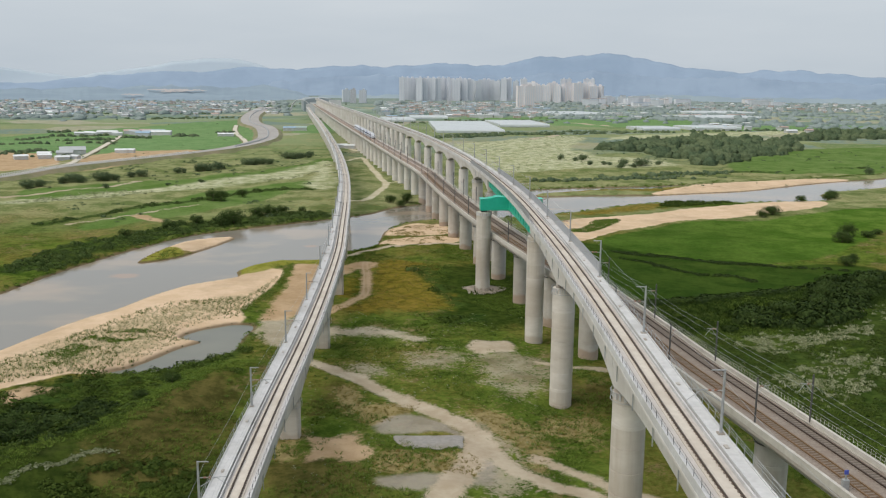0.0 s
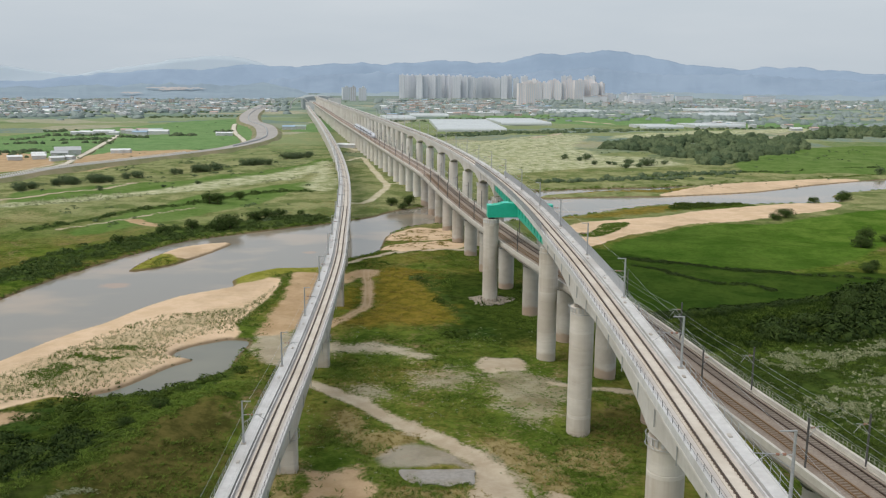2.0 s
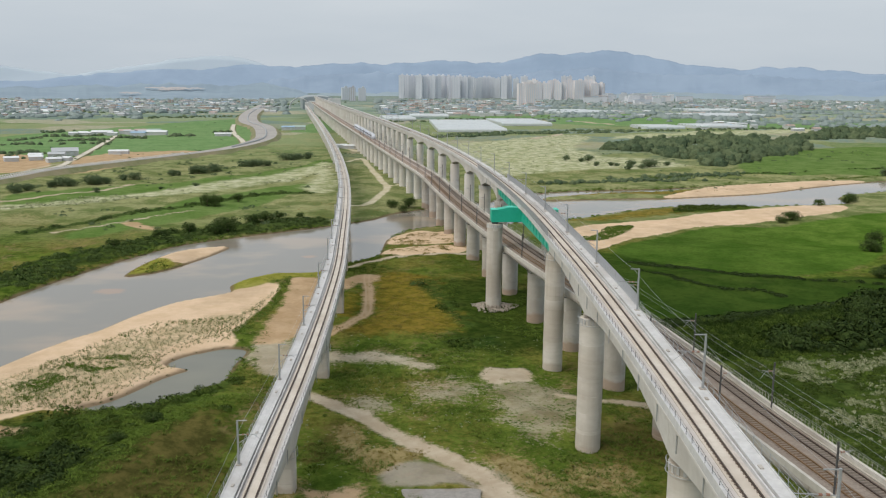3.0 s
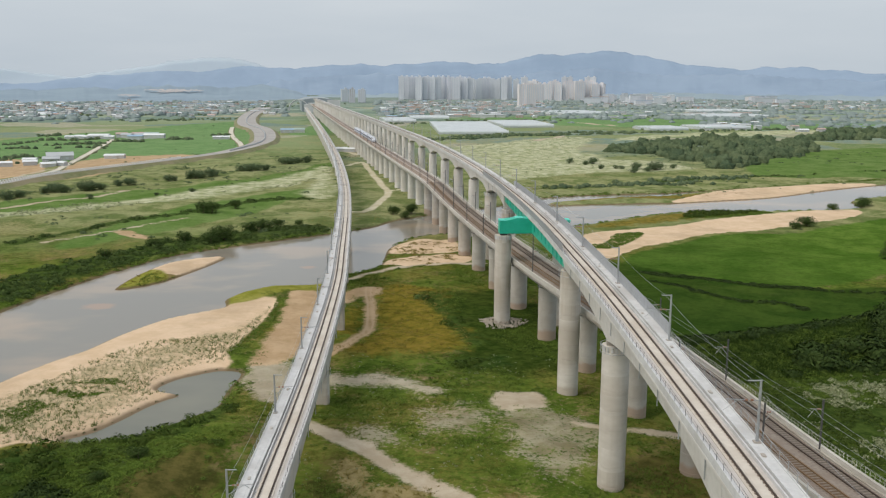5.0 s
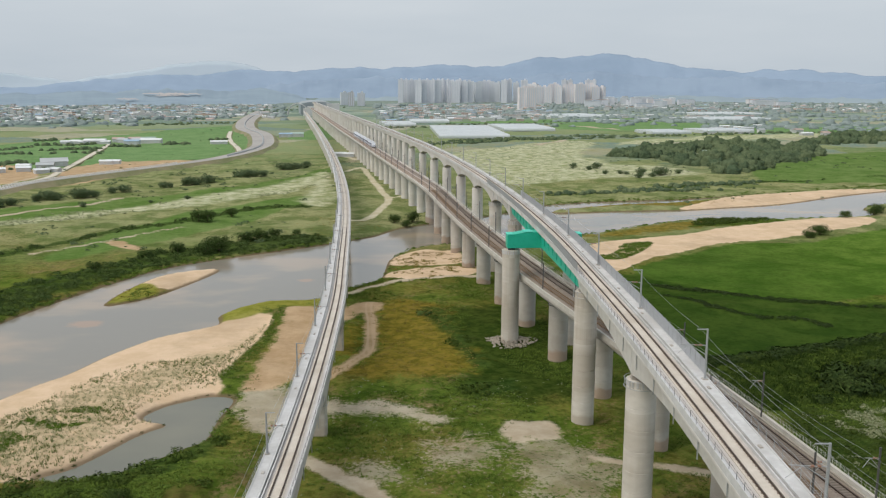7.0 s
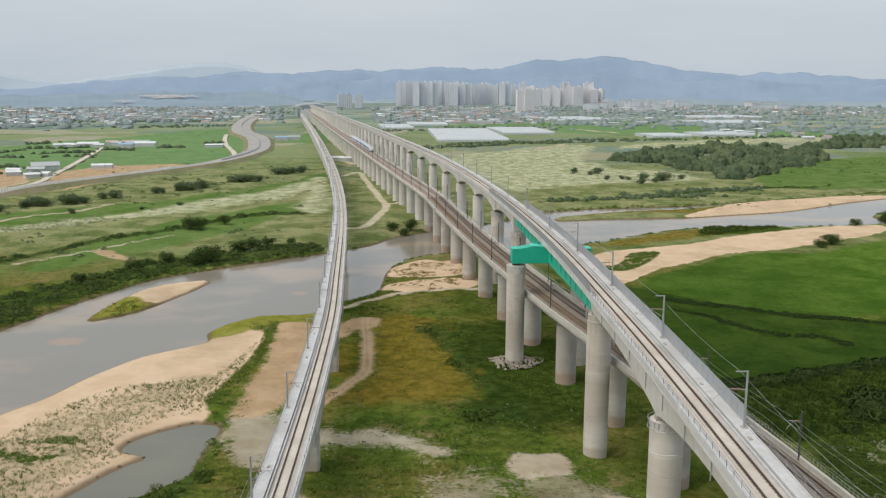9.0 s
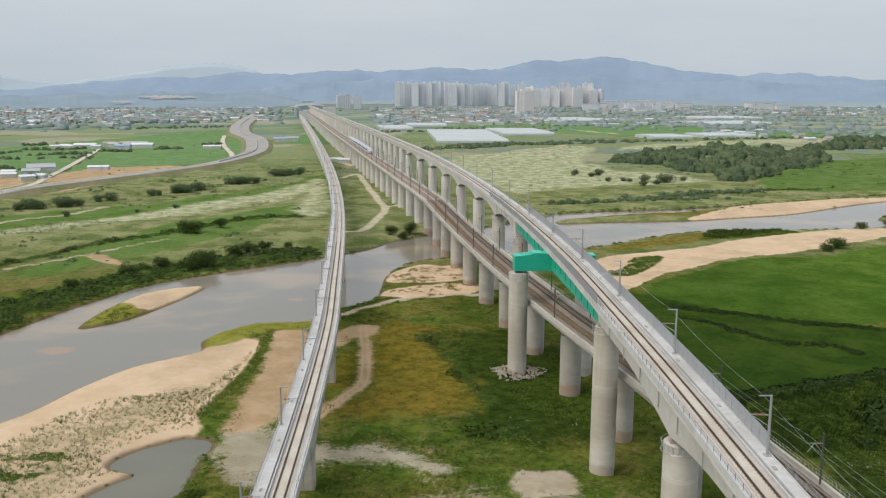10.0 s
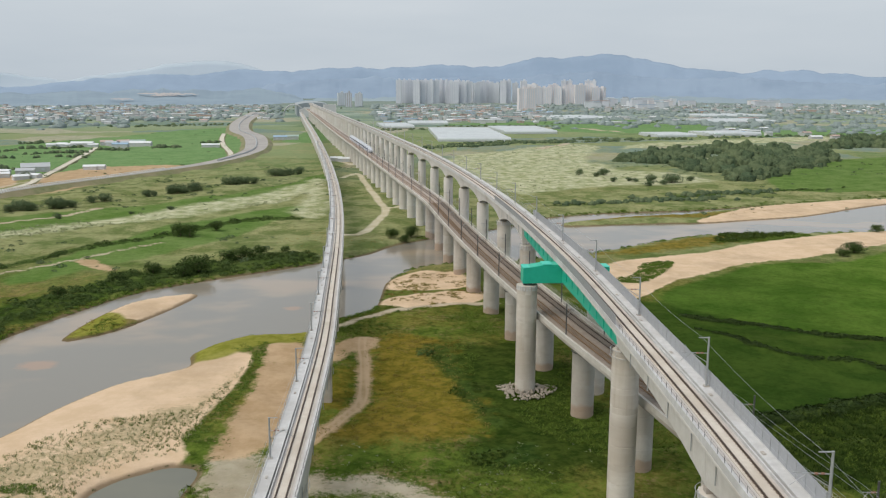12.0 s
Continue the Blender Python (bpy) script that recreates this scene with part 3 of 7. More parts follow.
# ---- train on the older line ----
def train_car(line, y0, y1, u, nose):
    """One coach: a rounded body, a dark window band, and bogies; a nose on the leading car."""
    n = 8
    ys = [y0 + 0.3 + (y1 - y0 - 0.6) * i / n for i in range(n + 1)]

    def sect(y):
        k = 1.0
        if nose:
            k = min(1.0, 0.25 + ((y - y0) / 7.0) ** 0.6)
        return [(u - 1.45, 0.35), (u - 1.5, 1.2), (u - 1.42, 0.5 + 2.2 * k), (u - 0.9, 0.5 + 3.0 * k), (u + 0.9, 0.5 + 3.0 * k), (u + 1.42, 0.5 + 2.2 * k), (u + 1.5, 1.2), (u + 1.45, 0.35)]
    v, f = sweep(line, ys, sect)
    car = mesh_object("coach", v, f, TRAIN_WHITE)
    v, f = sweep(line, ys[2 if nose else 0:], [(u - 1.52, 1.75), (u - 1.475, 2.45), (u + 1.475, 2.45), (u + 1.52, 1.75)])
    mesh_object("window_band", v, f, TRAIN_BLUE, car, "dark blue window band")
    for y in (y0 + 3.5, y1 - 3.5):
        bm = bmesh.new()
        q = line.place(y, u, 0.3)
        add_box(bm, q.x, q.y, q.z, 2.2, 3.0, 0.55, line.heading(y))
        part("bogie", bm, DARK_STEEL, car)
    return tagged(car, "white train coach with a dark blue window band", "train coach", "coaches of the train")


for i in range(7):
    train_car(MID, 645 + 20 * i, 645 + 20 * (i + 1), 1.95, i == 0)


# ---- ground ----
def blend_curve(pts, n=8, closed=True):
    """A smooth outline through a few control points (Catmull-Rom)."""
    p = np.array(pts, float)
    out = []
    k = len(p)
    for i in range(k if closed else k - 1):
        if closed:
            a, b, c, d = (p[(i + j) % k] for j in (-1, 0, 1, 2))
        else:
            a, b, c, d = p[max(i - 1, 0)], p[i], p[i + 1], p[min(i + 2, k - 1)]
        for t in np.linspace(0, 1, n, endpoint=False):
            out.append(0.5 * (2 * b + (c - a) * t + (2 * a - 5 * b + 4 * c - d) * t * t + (3 * b - a - 3 * c + d) * t**3))
    if not closed:
        out.append(p[-1])
    return np.array(out)


def inside(px, py, poly):
    """Signed distance to an outline: positive inside, in metres, cut off at 12."""
    lo, hi = poly.min(0) - 12, poly.max(0) + 12
    res = np.full(px.shape, -12.0)
    near = (px > lo[0]) & (px < hi[0]) & (py > lo[1]) & (py < hi[1])
    x, y = px[near], py[near]
    d2 = np.full(x.shape, 144.0)
    ins = np.zeros(x.shape, bool)
    for (ax, ay), (bx, by) in zip(poly, np.roll(poly, -1, 0)):
        ex, ey = bx - ax, by - ay
        t = np.clip(((x - ax) * ex + (y - ay) * ey) / (ex * ex + ey * ey + 1e-9), 0, 1)
        d2 = np.minimum(d2, (x - ax - t * ex) ** 2 + (y - ay - t * ey) ** 2)
        ins ^= ((ay > y) != (by > y)) & (x < ax + (y - ay) * ex / (ey if abs(ey) > 1e-9 else 1e-9))
    res[near] = np.where(ins, 1, -1) * np.sqrt(d2)
    return res


def along(px, py, pts, half):
    """Signed distance to a strip of the given half width along an open curve."""
    c = blend_curve(pts, 6, False)
    lo, hi = c.min(0) - 14 - half, c.max(0) + 14 + half
    res = np.full(px.shape, -12.0)
    near = (px > lo[0]) & (px < hi[0]) & (py > lo[1]) & (py < hi[1])
    x, y = px[near], py[near]
    d2 = np.full(x.shape, 1e4)
    for (ax, ay), (bx, by) in zip(c[:-1], c[1:]):
        ex, ey = bx - ax, by - ay
        t = np.clip(((x - ax) * ex + (y - ay) * ey) / (ex * ex + ey * ey + 1e-9), 0, 1)
        d2 = np.minimum(d2, (x - ax - t * ex) ** 2 + (y - ay - t * ey) ** 2)
    res[near] = np.maximum(half - np.sqrt(d2), -12)
    return res


RIVER = blend_curve([(-160, 60), (-114, 190), (-106, 227), (-99, 261), (-91, 287), (-82.5, 309), (-74, 325), (-59, 339), (-41, 353), (-27, 364), (-8, 382), (4, 402), (30, 425), (52, 442), (69, 464), (91, 477),
                     (112, 483), (134, 486), (160, 492), (200, 508), (268, 534), (330, 558), (700, 760), (760, 640), (290, 486), (223, 430), (171, 420), (132, 416), (105, 402), (76, 382), (45, 368), (14, 360),
                     (0, 338), (-4, 303), (-13, 291), (-22, 279), (-32, 277.5), (-39, 273), (-45.5, 262), (-44.5, 253), (-49, 248), (-57.5, 240.5), (-64.5, 227), (-69, 214), (-74.5, 204), (-83, 180), (-120, 60)])
ISLE = blend_curve([(-80, 275), (-78, 297), (-72, 314), (-58, 322), (-58, 312), (-67, 287), (-74, 277)])
BAR = blend_curve([(78, 443.5), (81, 454), (108, 467), (133, 476), (148, 480), (215, 514), (285, 542), (330, 562), (320, 540), (285, 522), (245, 500), (200, 470), (164, 457), (142, 450), (125, 449), (99, 446)])
POND = blend_curve([(-31.3, 197.5), (-36.1, 199.4), (-40.2, 197), (-43.3, 194.6), (-46, 190), (-45.3, 187.3), (-41, 185), (-43.3, 182.1), (-45.7, 178.4), (-48.3, 172.7), (-51.5, 167.1), (-55.5, 163.4), (-49.6, 162.6), (-44.1, 164.9), (-39.7, 169.2), (-35.8, 173.8), (-32.6, 178), (-32.2, 187.6)])
SANDS = [blend_curve(p) for p in (
    [(-130, 60), (-84, 174), (-86, 192), (-78, 207), (-71, 218), (-67, 231), (-60, 244), (-50, 251), (-42, 256.5), (-34.5, 258.5), (-31, 255), (-31.4, 236), (-34, 222), (-36, 208), (-34, 202), (-37, 194), (-38, 186), (-42, 176), (-50, 167.4), (-57, 161.5), (-63, 159), (-70, 152), (-90, 130), (-110, 60)],
    [(-76, 297), (-71, 315), (-57, 323), (-57, 312), (-66, 292)],
    [(64, 312), (64, 340), (74, 353), (84, 362), (94, 367), (103, 371), (116, 375), (140, 392), (170, 408), (215, 420), (205, 398), (151, 366), (117, 350), (103, 339), (92, 331), (80, 316), (71, 305)],
    [(140, 453), (188, 496), (245, 520), (285, 524), (249, 498), (200, 470), (164, 457)],
    [(-1, 333), (4, 341), (10.5, 345.5), (20.5, 343), (27, 330), (21, 321.5), (9.4, 319.5), (0.5, 322)], [(-3.2, 307.5), (2.6, 312), (9, 314.5), (18.6, 317.5), (29, 316), (24, 304), (8.6, 297), (1, 300)])]
RUTS = [([(-13.5, 206.5), (-12.1, 209.3), (-9.4, 215.8), (-6.6, 222.9), (-5.4, 232.4), (-5.7, 250.9), (-6.5, 262), (-6.6, 270)], 1.5)]
LANES = [([(-30.3, 640), (-21.6, 674), (-15.4, 623), (-7.6, 548), (-1.5, 494), (-3.7, 464), (-8.8, 434.5), (-13.7, 422), (-24, 417)], 1.9), ([(-1.5, 494), (4, 500), (9, 512)], 2.2), ([(-46, 784), (-36, 760), (-27, 738)], 3.0)]
TRACKS = [([(-17, 168), (-6, 157), (2, 146), (10, 136), (16, 127), (19, 115), (24, 108), (32, 100), (40, 60)], 1.5),
          ([(16, 127), (14, 116), (8, 100), (4, 60)], 2.2), ([(24, 118), (34, 106), (46, 96)], 0.9),
          ([(-127, 347), (-109, 371), (-87, 404)], 0.8),
          ([(-14, 282), (-2, 292), (14, 301), (30, 303)], 1.1), ([(32, 163.5), (36, 162), (43.5, 160), (54, 155)], 0.9),
          ([(-222, 530), (-216, 600), (-222, 640), (-236, 722), (-272, 915)], 2.6), ([(-216, 622), (-228, 613), (-223, 545)], 1.6), ([(-190, 430), (-165, 455), (-140, 500)], 1.5),
          ([(142, 901), (184, 970)], 4.0), ([(268, 1290), (300, 1180)], 5.0)]
GRAVEL = [blend_curve(p) for p in (
    [(-31, 199), (-22, 202), (-16, 192), (-18, 181), (-26.5, 179)], [(-15, 193), (-5, 192.5), (4, 188.5), (10, 182), (7, 178.5), (0, 184), (-8, 186), (-15, 187)],
    [(-8, 161), (-3.5, 167), (2.5, 159), (-3.4, 156)], [(19, 171.5), (28, 172), (37, 162), (32, 150), (28, 142), (23, 143), (18.5, 157)],
    [(10, 137), (15.4, 136), (20, 134), (22.5, 122), (24, 112), (20, 104), (14, 104), (13.2, 120)],
    [(4, 173), (14, 175), (18, 167), (13, 159.5), (5, 163)], [(-34, 700), (-24, 720), (-20, 800), (-34, 780)])]
PADS = [blend_curve(p) for p in ([(-1.2, 131.5), (1.8, 135.6), (6.4, 136.1), (10.3, 132.4), (13.1, 127), (8.1, 128.1), (0.2, 127.8)], [(0.1, 110.4), (7.3, 111), (14.5, 109.8), (13.5, 107.1), (1, 106.7)],
                                  [(13.1, 126), (15.6, 125.2), (16.9, 113.5), (16, 108), (14, 108), (13.8, 113.6)])]
STRAW = [blend_curve(p) for p in ([(1, 119.8), (13.4, 119.6), (14.2, 111), (7.3, 111.3), (-1, 113)], [(-9, 150.5), (-5, 150.5), (-4, 139), (-7.4, 138.6)], [(-4, 141), (6.5, 142.4), (4.3, 136.4), (-2.4, 132)],
                                  [(27.5, 133.6), (37, 135), (35.6, 125.6), (27.4, 127.2)], [(15, 136), (20, 137), (27, 128), (27, 118), (23, 112), (21.5, 122)], [(-18, 133), (-13, 132), (-13, 118), (-19, 120)])]
SOIL = [blend_curve(p) for p in (
    [(-28, 263.5), (-21.4, 267), (-18, 255), (-17, 235), (-17.5, 214), (-22, 203), (-30, 201), (-29.4, 212), (-28, 237)], [(-12.5, 128.5), (-8.5, 127.2), (-4.4, 128.6), (-2.6, 124), (-1.2, 117.5), (-5, 115.8), (-8, 117.6), (-12, 116.4), (-10.8, 122)], [(19.4, 179.6), (22, 180.5), (28.2, 179.6), (27, 172.4), (19.2, 172.2)],
    [(-14, 266), (-4, 272), (-3.4, 262), (-8, 260), (-11, 252), (-14, 252)], [(-66, 143), (-64, 149), (-60, 151.5), (-66, 153), (-69, 149)], [(-95, 352), (-108, 368), (-104, 372), (-88, 350)], [(-214, 575), (-224, 680), (-207, 722), (-150, 732), (-140, 700), (-166, 640), (-190, 570)],
    [(-400, 600), (-300, 700), (-235, 640), (-240, 560)])]
BROWN = [blend_curve(p) for p in ([(-18, 117), (-3, 117), (-1, 104), (-14, 104)], [(35, 150), (46, 146), (44, 134), (34, 136)], [(-41, 126), (-38.5, 137), (-35, 147), (-31, 150.5), (-26, 147), (-24, 129), (-26, 113), (-38, 106), (-43, 115)],
                                  [(-12, 150), (-7, 150), (-8, 138), (-13, 138)])]
YELLOW = [blend_curve(p) for p in (
    [(-48, 255), (-48, 264), (-41, 275), (-32, 280), (-19, 281), (-17, 270), (-22, 267), (-30, 264), (-34.5, 258.5), (-39.5, 254)], [(-5, 269), (14, 267), (15, 240), (18.5, 214), (11, 203.5), (-14, 207), (-8, 216), (-5, 226)],
    [(-80, 276), (-78, 296), (-74, 298), (-68, 286)], [(-36, 368), (-14, 382), (4, 402), (-10, 420), (-30, 430), (-44, 395)], [(-25, 118), (-20, 122), (-22, 106), (-27, 108)],
    [(60, 452), (100, 456), (150, 464), (190, 480), (150, 478), (90, 470)], [(70, 372), (105, 398), (140, 412), (150, 400), (100, 378)], [(-13, 250), (-6, 248), (-6, 228), (-11, 217), (-15, 225)])]
LUSH = [blend_curve(p) for p in (
    [(76, 300), (118, 346), (160, 358), (215, 392), (240, 380), (190, 320), (156, 284), (112, 262)], [(60, 290), (74, 301), (112, 263), (150, 262), (152, 246), (126, 234), (107, 226), (92, 220), (72, 212), (60, 225), (56, 255)],
    [(-120, 350), (-96, 440), (-66, 486), (-40, 500), (-62, 420), (-92, 366), (-110, 336)],
    [(-190, 462), (-169, 478), (-122, 516), (-75, 582), (-42, 666), (-39, 624), (-73, 542), (-106, 486), (-134, 456), (-158, 420), (-170, 410)], [(220, 560), (330, 640), (480, 700), (480, 620), (330, 570)],
    [(270, 677), (346, 755), (446, 802), (470, 780), (330, 566), (266, 568), (232, 570)],
)]
FARGREEN = [blend_curve(p) for p in ([(-380, 850), (-320, 1060), (-210, 1290), (-124, 800), (-130, 750), (-205, 690), (-235, 640)], [(229, 1191), (265, 1378), (497, 1436), (420, 1217), (355, 1160)], [(482, 1216), (688, 1243), (607, 1099), (432, 1091)],
                                      [(60, 1380), (260, 1500), (420, 1560), (300, 1400)], [(-110, 1000), (-90, 1300), (-60, 1300), (-60, 1050)])]
FLOWER = [blend_curve(p) for p in (
    [(-185, 420), (-150, 446), (-120, 480), (-104, 510), (-80, 548), (-60, 600), (-44, 640), (-34, 590), (-48, 540), (-66, 505), (-92, 470), (-125, 440), (-165, 400)], [(54, 655), (44, 784), (115, 894), (180, 962), (214, 932), (168, 790), (172, 695), (203, 666), (211, 608), (166, 592), (117, 577), (90, 562), (70, 547)],
    [(216, 884), (295, 949), (373, 968), (513, 1044), (556, 1110), (408, 1056), (269, 980)],
    [(170, 320), (190, 330), (220, 340), (215, 310), (180, 280), (165, 290)], [(-50, 116.5), (-44, 123.5), (-43, 122.5), (-49, 115), (-60, 107)], [(-47, 472), (-49, 530), (-47, 588), (-32, 561), (-27, 520), (-27, 472)])]
MEADOW = blend_curve([(72, 182), (95, 190), (135, 214), (190, 260), (190, 190), (120, 140), (88, 110), (70, 120), (66, 150)])
DEEP = [blend_curve(p) for p in ([(54, 200), (58, 250), (64, 284), (96, 240), (128, 250), (150, 250), (150, 225), (126, 200), (96, 180), (62, 186)], [(-90, 100), (-72, 150), (-46, 156), (-30, 150), (-24, 128), (-22, 100)],
                                 [(8, 268), (20, 262), (36, 262), (40, 200), (24, 190), (12, 196), (18, 214), (12, 238)])]
DARK = [blend_curve(p) for p in (
    [(-70, 143), (-57, 142), (-46, 138), (-45, 130), (-52, 118), (-62, 108), (-80, 110)], [(72, 213), (82, 217.5), (92, 222), (107, 227.5), (126, 235), (150, 246), (150, 242), (126, 231), (107, 223), (92, 217.5), (82, 213), (72, 209)],
    [(-120, 258), (-108, 302), (-92, 332), (-72, 357), (-50, 374), (-30, 386), (-25, 367), (-41, 354), (-59.5, 340.5), (-75, 326.5), (-84, 310), (-92.5, 288), (-102, 258)], [(79, 289.5), (94.7, 278.6), (106, 269.5), (124, 259.5), (140, 252), (140, 248), (124, 256), (106, 266.5), (94.7, 275.8), (79, 287)],
    [(77.5, 274), (83.5, 265.6), (86.6, 257), (94.5, 250.5), (106, 247), (109, 240), (105, 244.5), (94, 247.6), (85.8, 254.8), (82.5, 263.6)], [(-140, 350), (-120, 388), (-88, 432), (-68, 466), (-40, 468), (-42, 456), (-66, 450), (-86, 418), (-116, 376), (-134, 342)],
    [(70, 496), (97, 501), (130, 519), (160, 531), (203, 544), (253, 565), (330, 600), (330, 592), (261, 576), (213, 560), (165, 544), (119, 517)], [(6, 262), (14, 262), (18, 230), (22, 214), (16, 212), (11, 236)], [(12, 200), (24, 204), (26, 196), (14, 192)],
    [(-72, 146), (-60, 157), (-48, 163), (-38, 170), (-31, 178), (-28, 176), (-29, 166), (-34, 157), (-48, 152), (-62, 141)])]
SANDY_TURF = blend_curve([(-80, 170), (-70, 190), (-60, 208), (-48, 222), (-38, 232), (-33, 248), (-31.5, 240), (-34, 222), (-37, 208), (-44, 199), (-49, 190), (-46, 181), (-54, 168), (-66, 160), (-84, 148)])

# fine ahead of the camera, coarse behind it; one closed sheet round to the horizon
ang = np.radians(np.concatenate([np.linspace(-52, 52, 460), np.linspace(56, 304, 63)]))
rad = np.concatenate([[0.2, 12, 25, 38, 48], np.exp(np.linspace(np.log(55.0), np.log(5600.0), 880))])
N_A, N_R = len(ang), len(rad)
RR, AA = np.meshgrid(rad, ang, indexing="ij")
GX, GY = RR * np.sin(AA) + 5.0, RR * np.cos(AA) - 45.0
gx, gy = GX.ravel(), GY.ravel()


def wetness(x, y):
    """Signed distance to open water: positive in the river and the pond, negative on land and islets."""
    dry_land = np.maximum(inside(x, y, ISLE), inside(x, y, BAR))
    return np.maximum(np.minimum(inside(x, y, RIVER), -dry_land), inside(x, y, POND))


river = wetness(gx, gy)
near_half = lambda shapes: np.max([inside(gx, gy, p) for p in shapes], axis=0)
sand, gravel, soil, brown = near_half(SANDS), near_half(GRAVEL[2:]), near_half(SOIL[:2] + SOIL[3:]), near_half(BROWN)
spit, pad = near_half([YELLOW[0], YELLOW[2]]), near_half(PADS)
yellow, lush, flower, dark = near_half(YELLOW[:3] + YELLOW[4:]), near_half(LUSH[:1]), near_half(FLOWER[:3] + FLOWER[5:]), near_half(DARK[:3] + DARK[5:])
ley, shale = inside(gx, gy, LUSH[1]), near_half(GRAVEL[:2])
pasture, turf = near_half(LUSH[2:]), inside(gx, gy, SANDY_TURF)
straw = near_half(STRAW)
fargreen = near_half(FARGREEN)
deep, meadow = near_half(DEEP), inside(gx, gy, MEADOW)
dirt = np.maximum(np.max([along(gx, gy, c, h) for c, h in TRACKS], axis=0), inside(gx, gy, SOIL[2]))
ruts = np.max([along(gx, gy, c, h) for c, h in RUTS], axis=0)
lane = np.max([along(gx, gy, c, h) for c, h in LANES], axis=0)


def roll(x, y):
    """The low swells of the plain."""
    return 0.35 * np.sin(x * 0.11 + 1.3 * np.sin(y * 0.07)) + 0.3 * np.sin(y * 0.13 + np.sin(x * 0.05)) + 0.15 * np.sin(x * 0.53 + y * 0.37)


wob = roll(gx, gy)
bank = np.interp(river, [-6, -1.5, 0, 3], [0.0, -0.5, -1.2, -2.4])
MOUND = blend_curve([(-28, 154), (-37, 137), (-42, 124), (-50, 114), (-62, 100)], 8, False)
mound = np.full(gx.shape, 1e4)
for cx, cy in MOUND:
    mound = np.minimum(mound, (gx - cx) ** 2 + (gy - cy) ** 2)
rise = 3.2 * np.exp(-mound / 60.0)
gz = bank + rise + wob * np.clip(-river / 6, 0, 1) * np.where(sand > 0, 0.3, 1.0)
me = bpy.data.meshes.new("ground")
nv = N_A * N_R
me.vertices.add(nv)
me.vertices.foreach_set("co", np.stack([gx, gy, gz], 1).ravel())
ii, jj = np.meshgrid(np.arange(N_R - 1), np.arange(N_A), indexing="ij")
q, q1 = (ii * N_A + jj).ravel(), (ii * N_A + (jj + 1) % N_A).ravel()
quads = np.stack([q, q + N_A, q1 + N_A, q1], 1)[:, ::-1]
me.loops.add(quads.size)
me.loops.foreach_set("vertex_index", quads.ravel())
me.polygons.add(len(quads))
me.polygons.foreach_set("loop_start", np.arange(0, quads.size, 4))
me.polygons.foreach_set("use_smooth", np.ones(len(quads), bool))
me.update(calc_edges=True)
for nm, arr in (("sand", sand), ("dirt", dirt), ("ruts", ruts), ("lane", lane), ("river", river), ("gravel", gravel), ("soil", soil), ("brown", brown), ("yellow", yellow), ("lush", lush), ("flower", flower), ("dark", dark), ("deep", deep), ("meadow", meadow), ("fargreen", fargreen), ("spit", spit), ("ley", ley), ("shale", shale), ("pasture", pasture), ("turf", turf), ("pad", pad), ("straw", straw)):
    at = me.attributes.new(nm, "FLOAT", "POINT")
    at.data.foreach_set("value", arr.astype(np.float32))


class Nodes:
    """A short hand for building node materials."""

    def __init__(self, name):
        self.m = bpy.data.materials.new(name)
        self.m.use_nodes = True
        self.n, self.l = self.m.node_tree.nodes, self.m.node_tree.links
        self.p = self.n["Principled BSDF"]
        self.pos = self.n.new("ShaderNodeNewGeometry").outputs["Position"]

    def put(self, socket, value):
        if isinstance(value, bpy.types.NodeSocket):
            self.l.new(value, socket)
        else:
            socket.default_value = value

    def noise(self, scale, detail=5, rough=0.6, stretch=None):
        t = self.n.new("ShaderNodeTexNoise")
        t.inputs["Scale"].default_value, t.inputs["Detail"].default_value, t.inputs["Roughness"].default_value = scale, detail, rough
        src = self.pos
        if stretch:
            mp = self.n.new("ShaderNodeMapping")
            mp.inputs["Scale"].default_value = stretch
            self.l.new(src, mp.inputs["Vector"])
            src = mp.outputs["Vector"]
        self.l.new(src, t.inputs["Vector"])
        return t.outputs["Fac"]

    def ramp(self, v, lo, hi, a=0.0, b=1.0, smooth=True):
        r = self.n.new("ShaderNodeMapRange")
        if smooth:
            r.interpolation_type = "SMOOTHSTEP"
        self.put(r.inputs["Value"], v)
        for k, x in (("From Min", lo), ("From Max", hi), ("To Min", a), ("To Max", b)):
            r.inputs[k].default_value = x
        return r.outputs["Result"]

    def math(self, op, a, b=0.0, c=0.0):
        r = self.n.new("ShaderNodeMath")
        r.operation = op
        for k, v in enumerate((a, b, c)):
            self.put(r.inputs[k], v)
        return r.outputs["Value"]

    def mix(self, f, a, b):
        r = self.n.new("ShaderNodeMix")
        r.data_type = "RGBA"
        self.put(r.inputs["Factor"], f)
        for k, v in (("A", a), ("B", b)):
            self.put(r.inputs[k], (*v, 1) if isinstance(v, tuple) else v)
        return r.outputs["Result"]

    def attr(self, name):
        a = self.n.new("ShaderNodeAttribute")
        a.attribute_name = name
        return a.outputs["Fac"]

    def bump(self, h, strength, dist):
        b = self.n.new("ShaderNodeBump")
        b.inputs["Strength"].default_value, b.inputs["Distance"].default_value = strength, dist
        self.put(b.inputs["Height"], h)
        self.l.new(b.outputs["Normal"], self.p.inputs["Normal"])


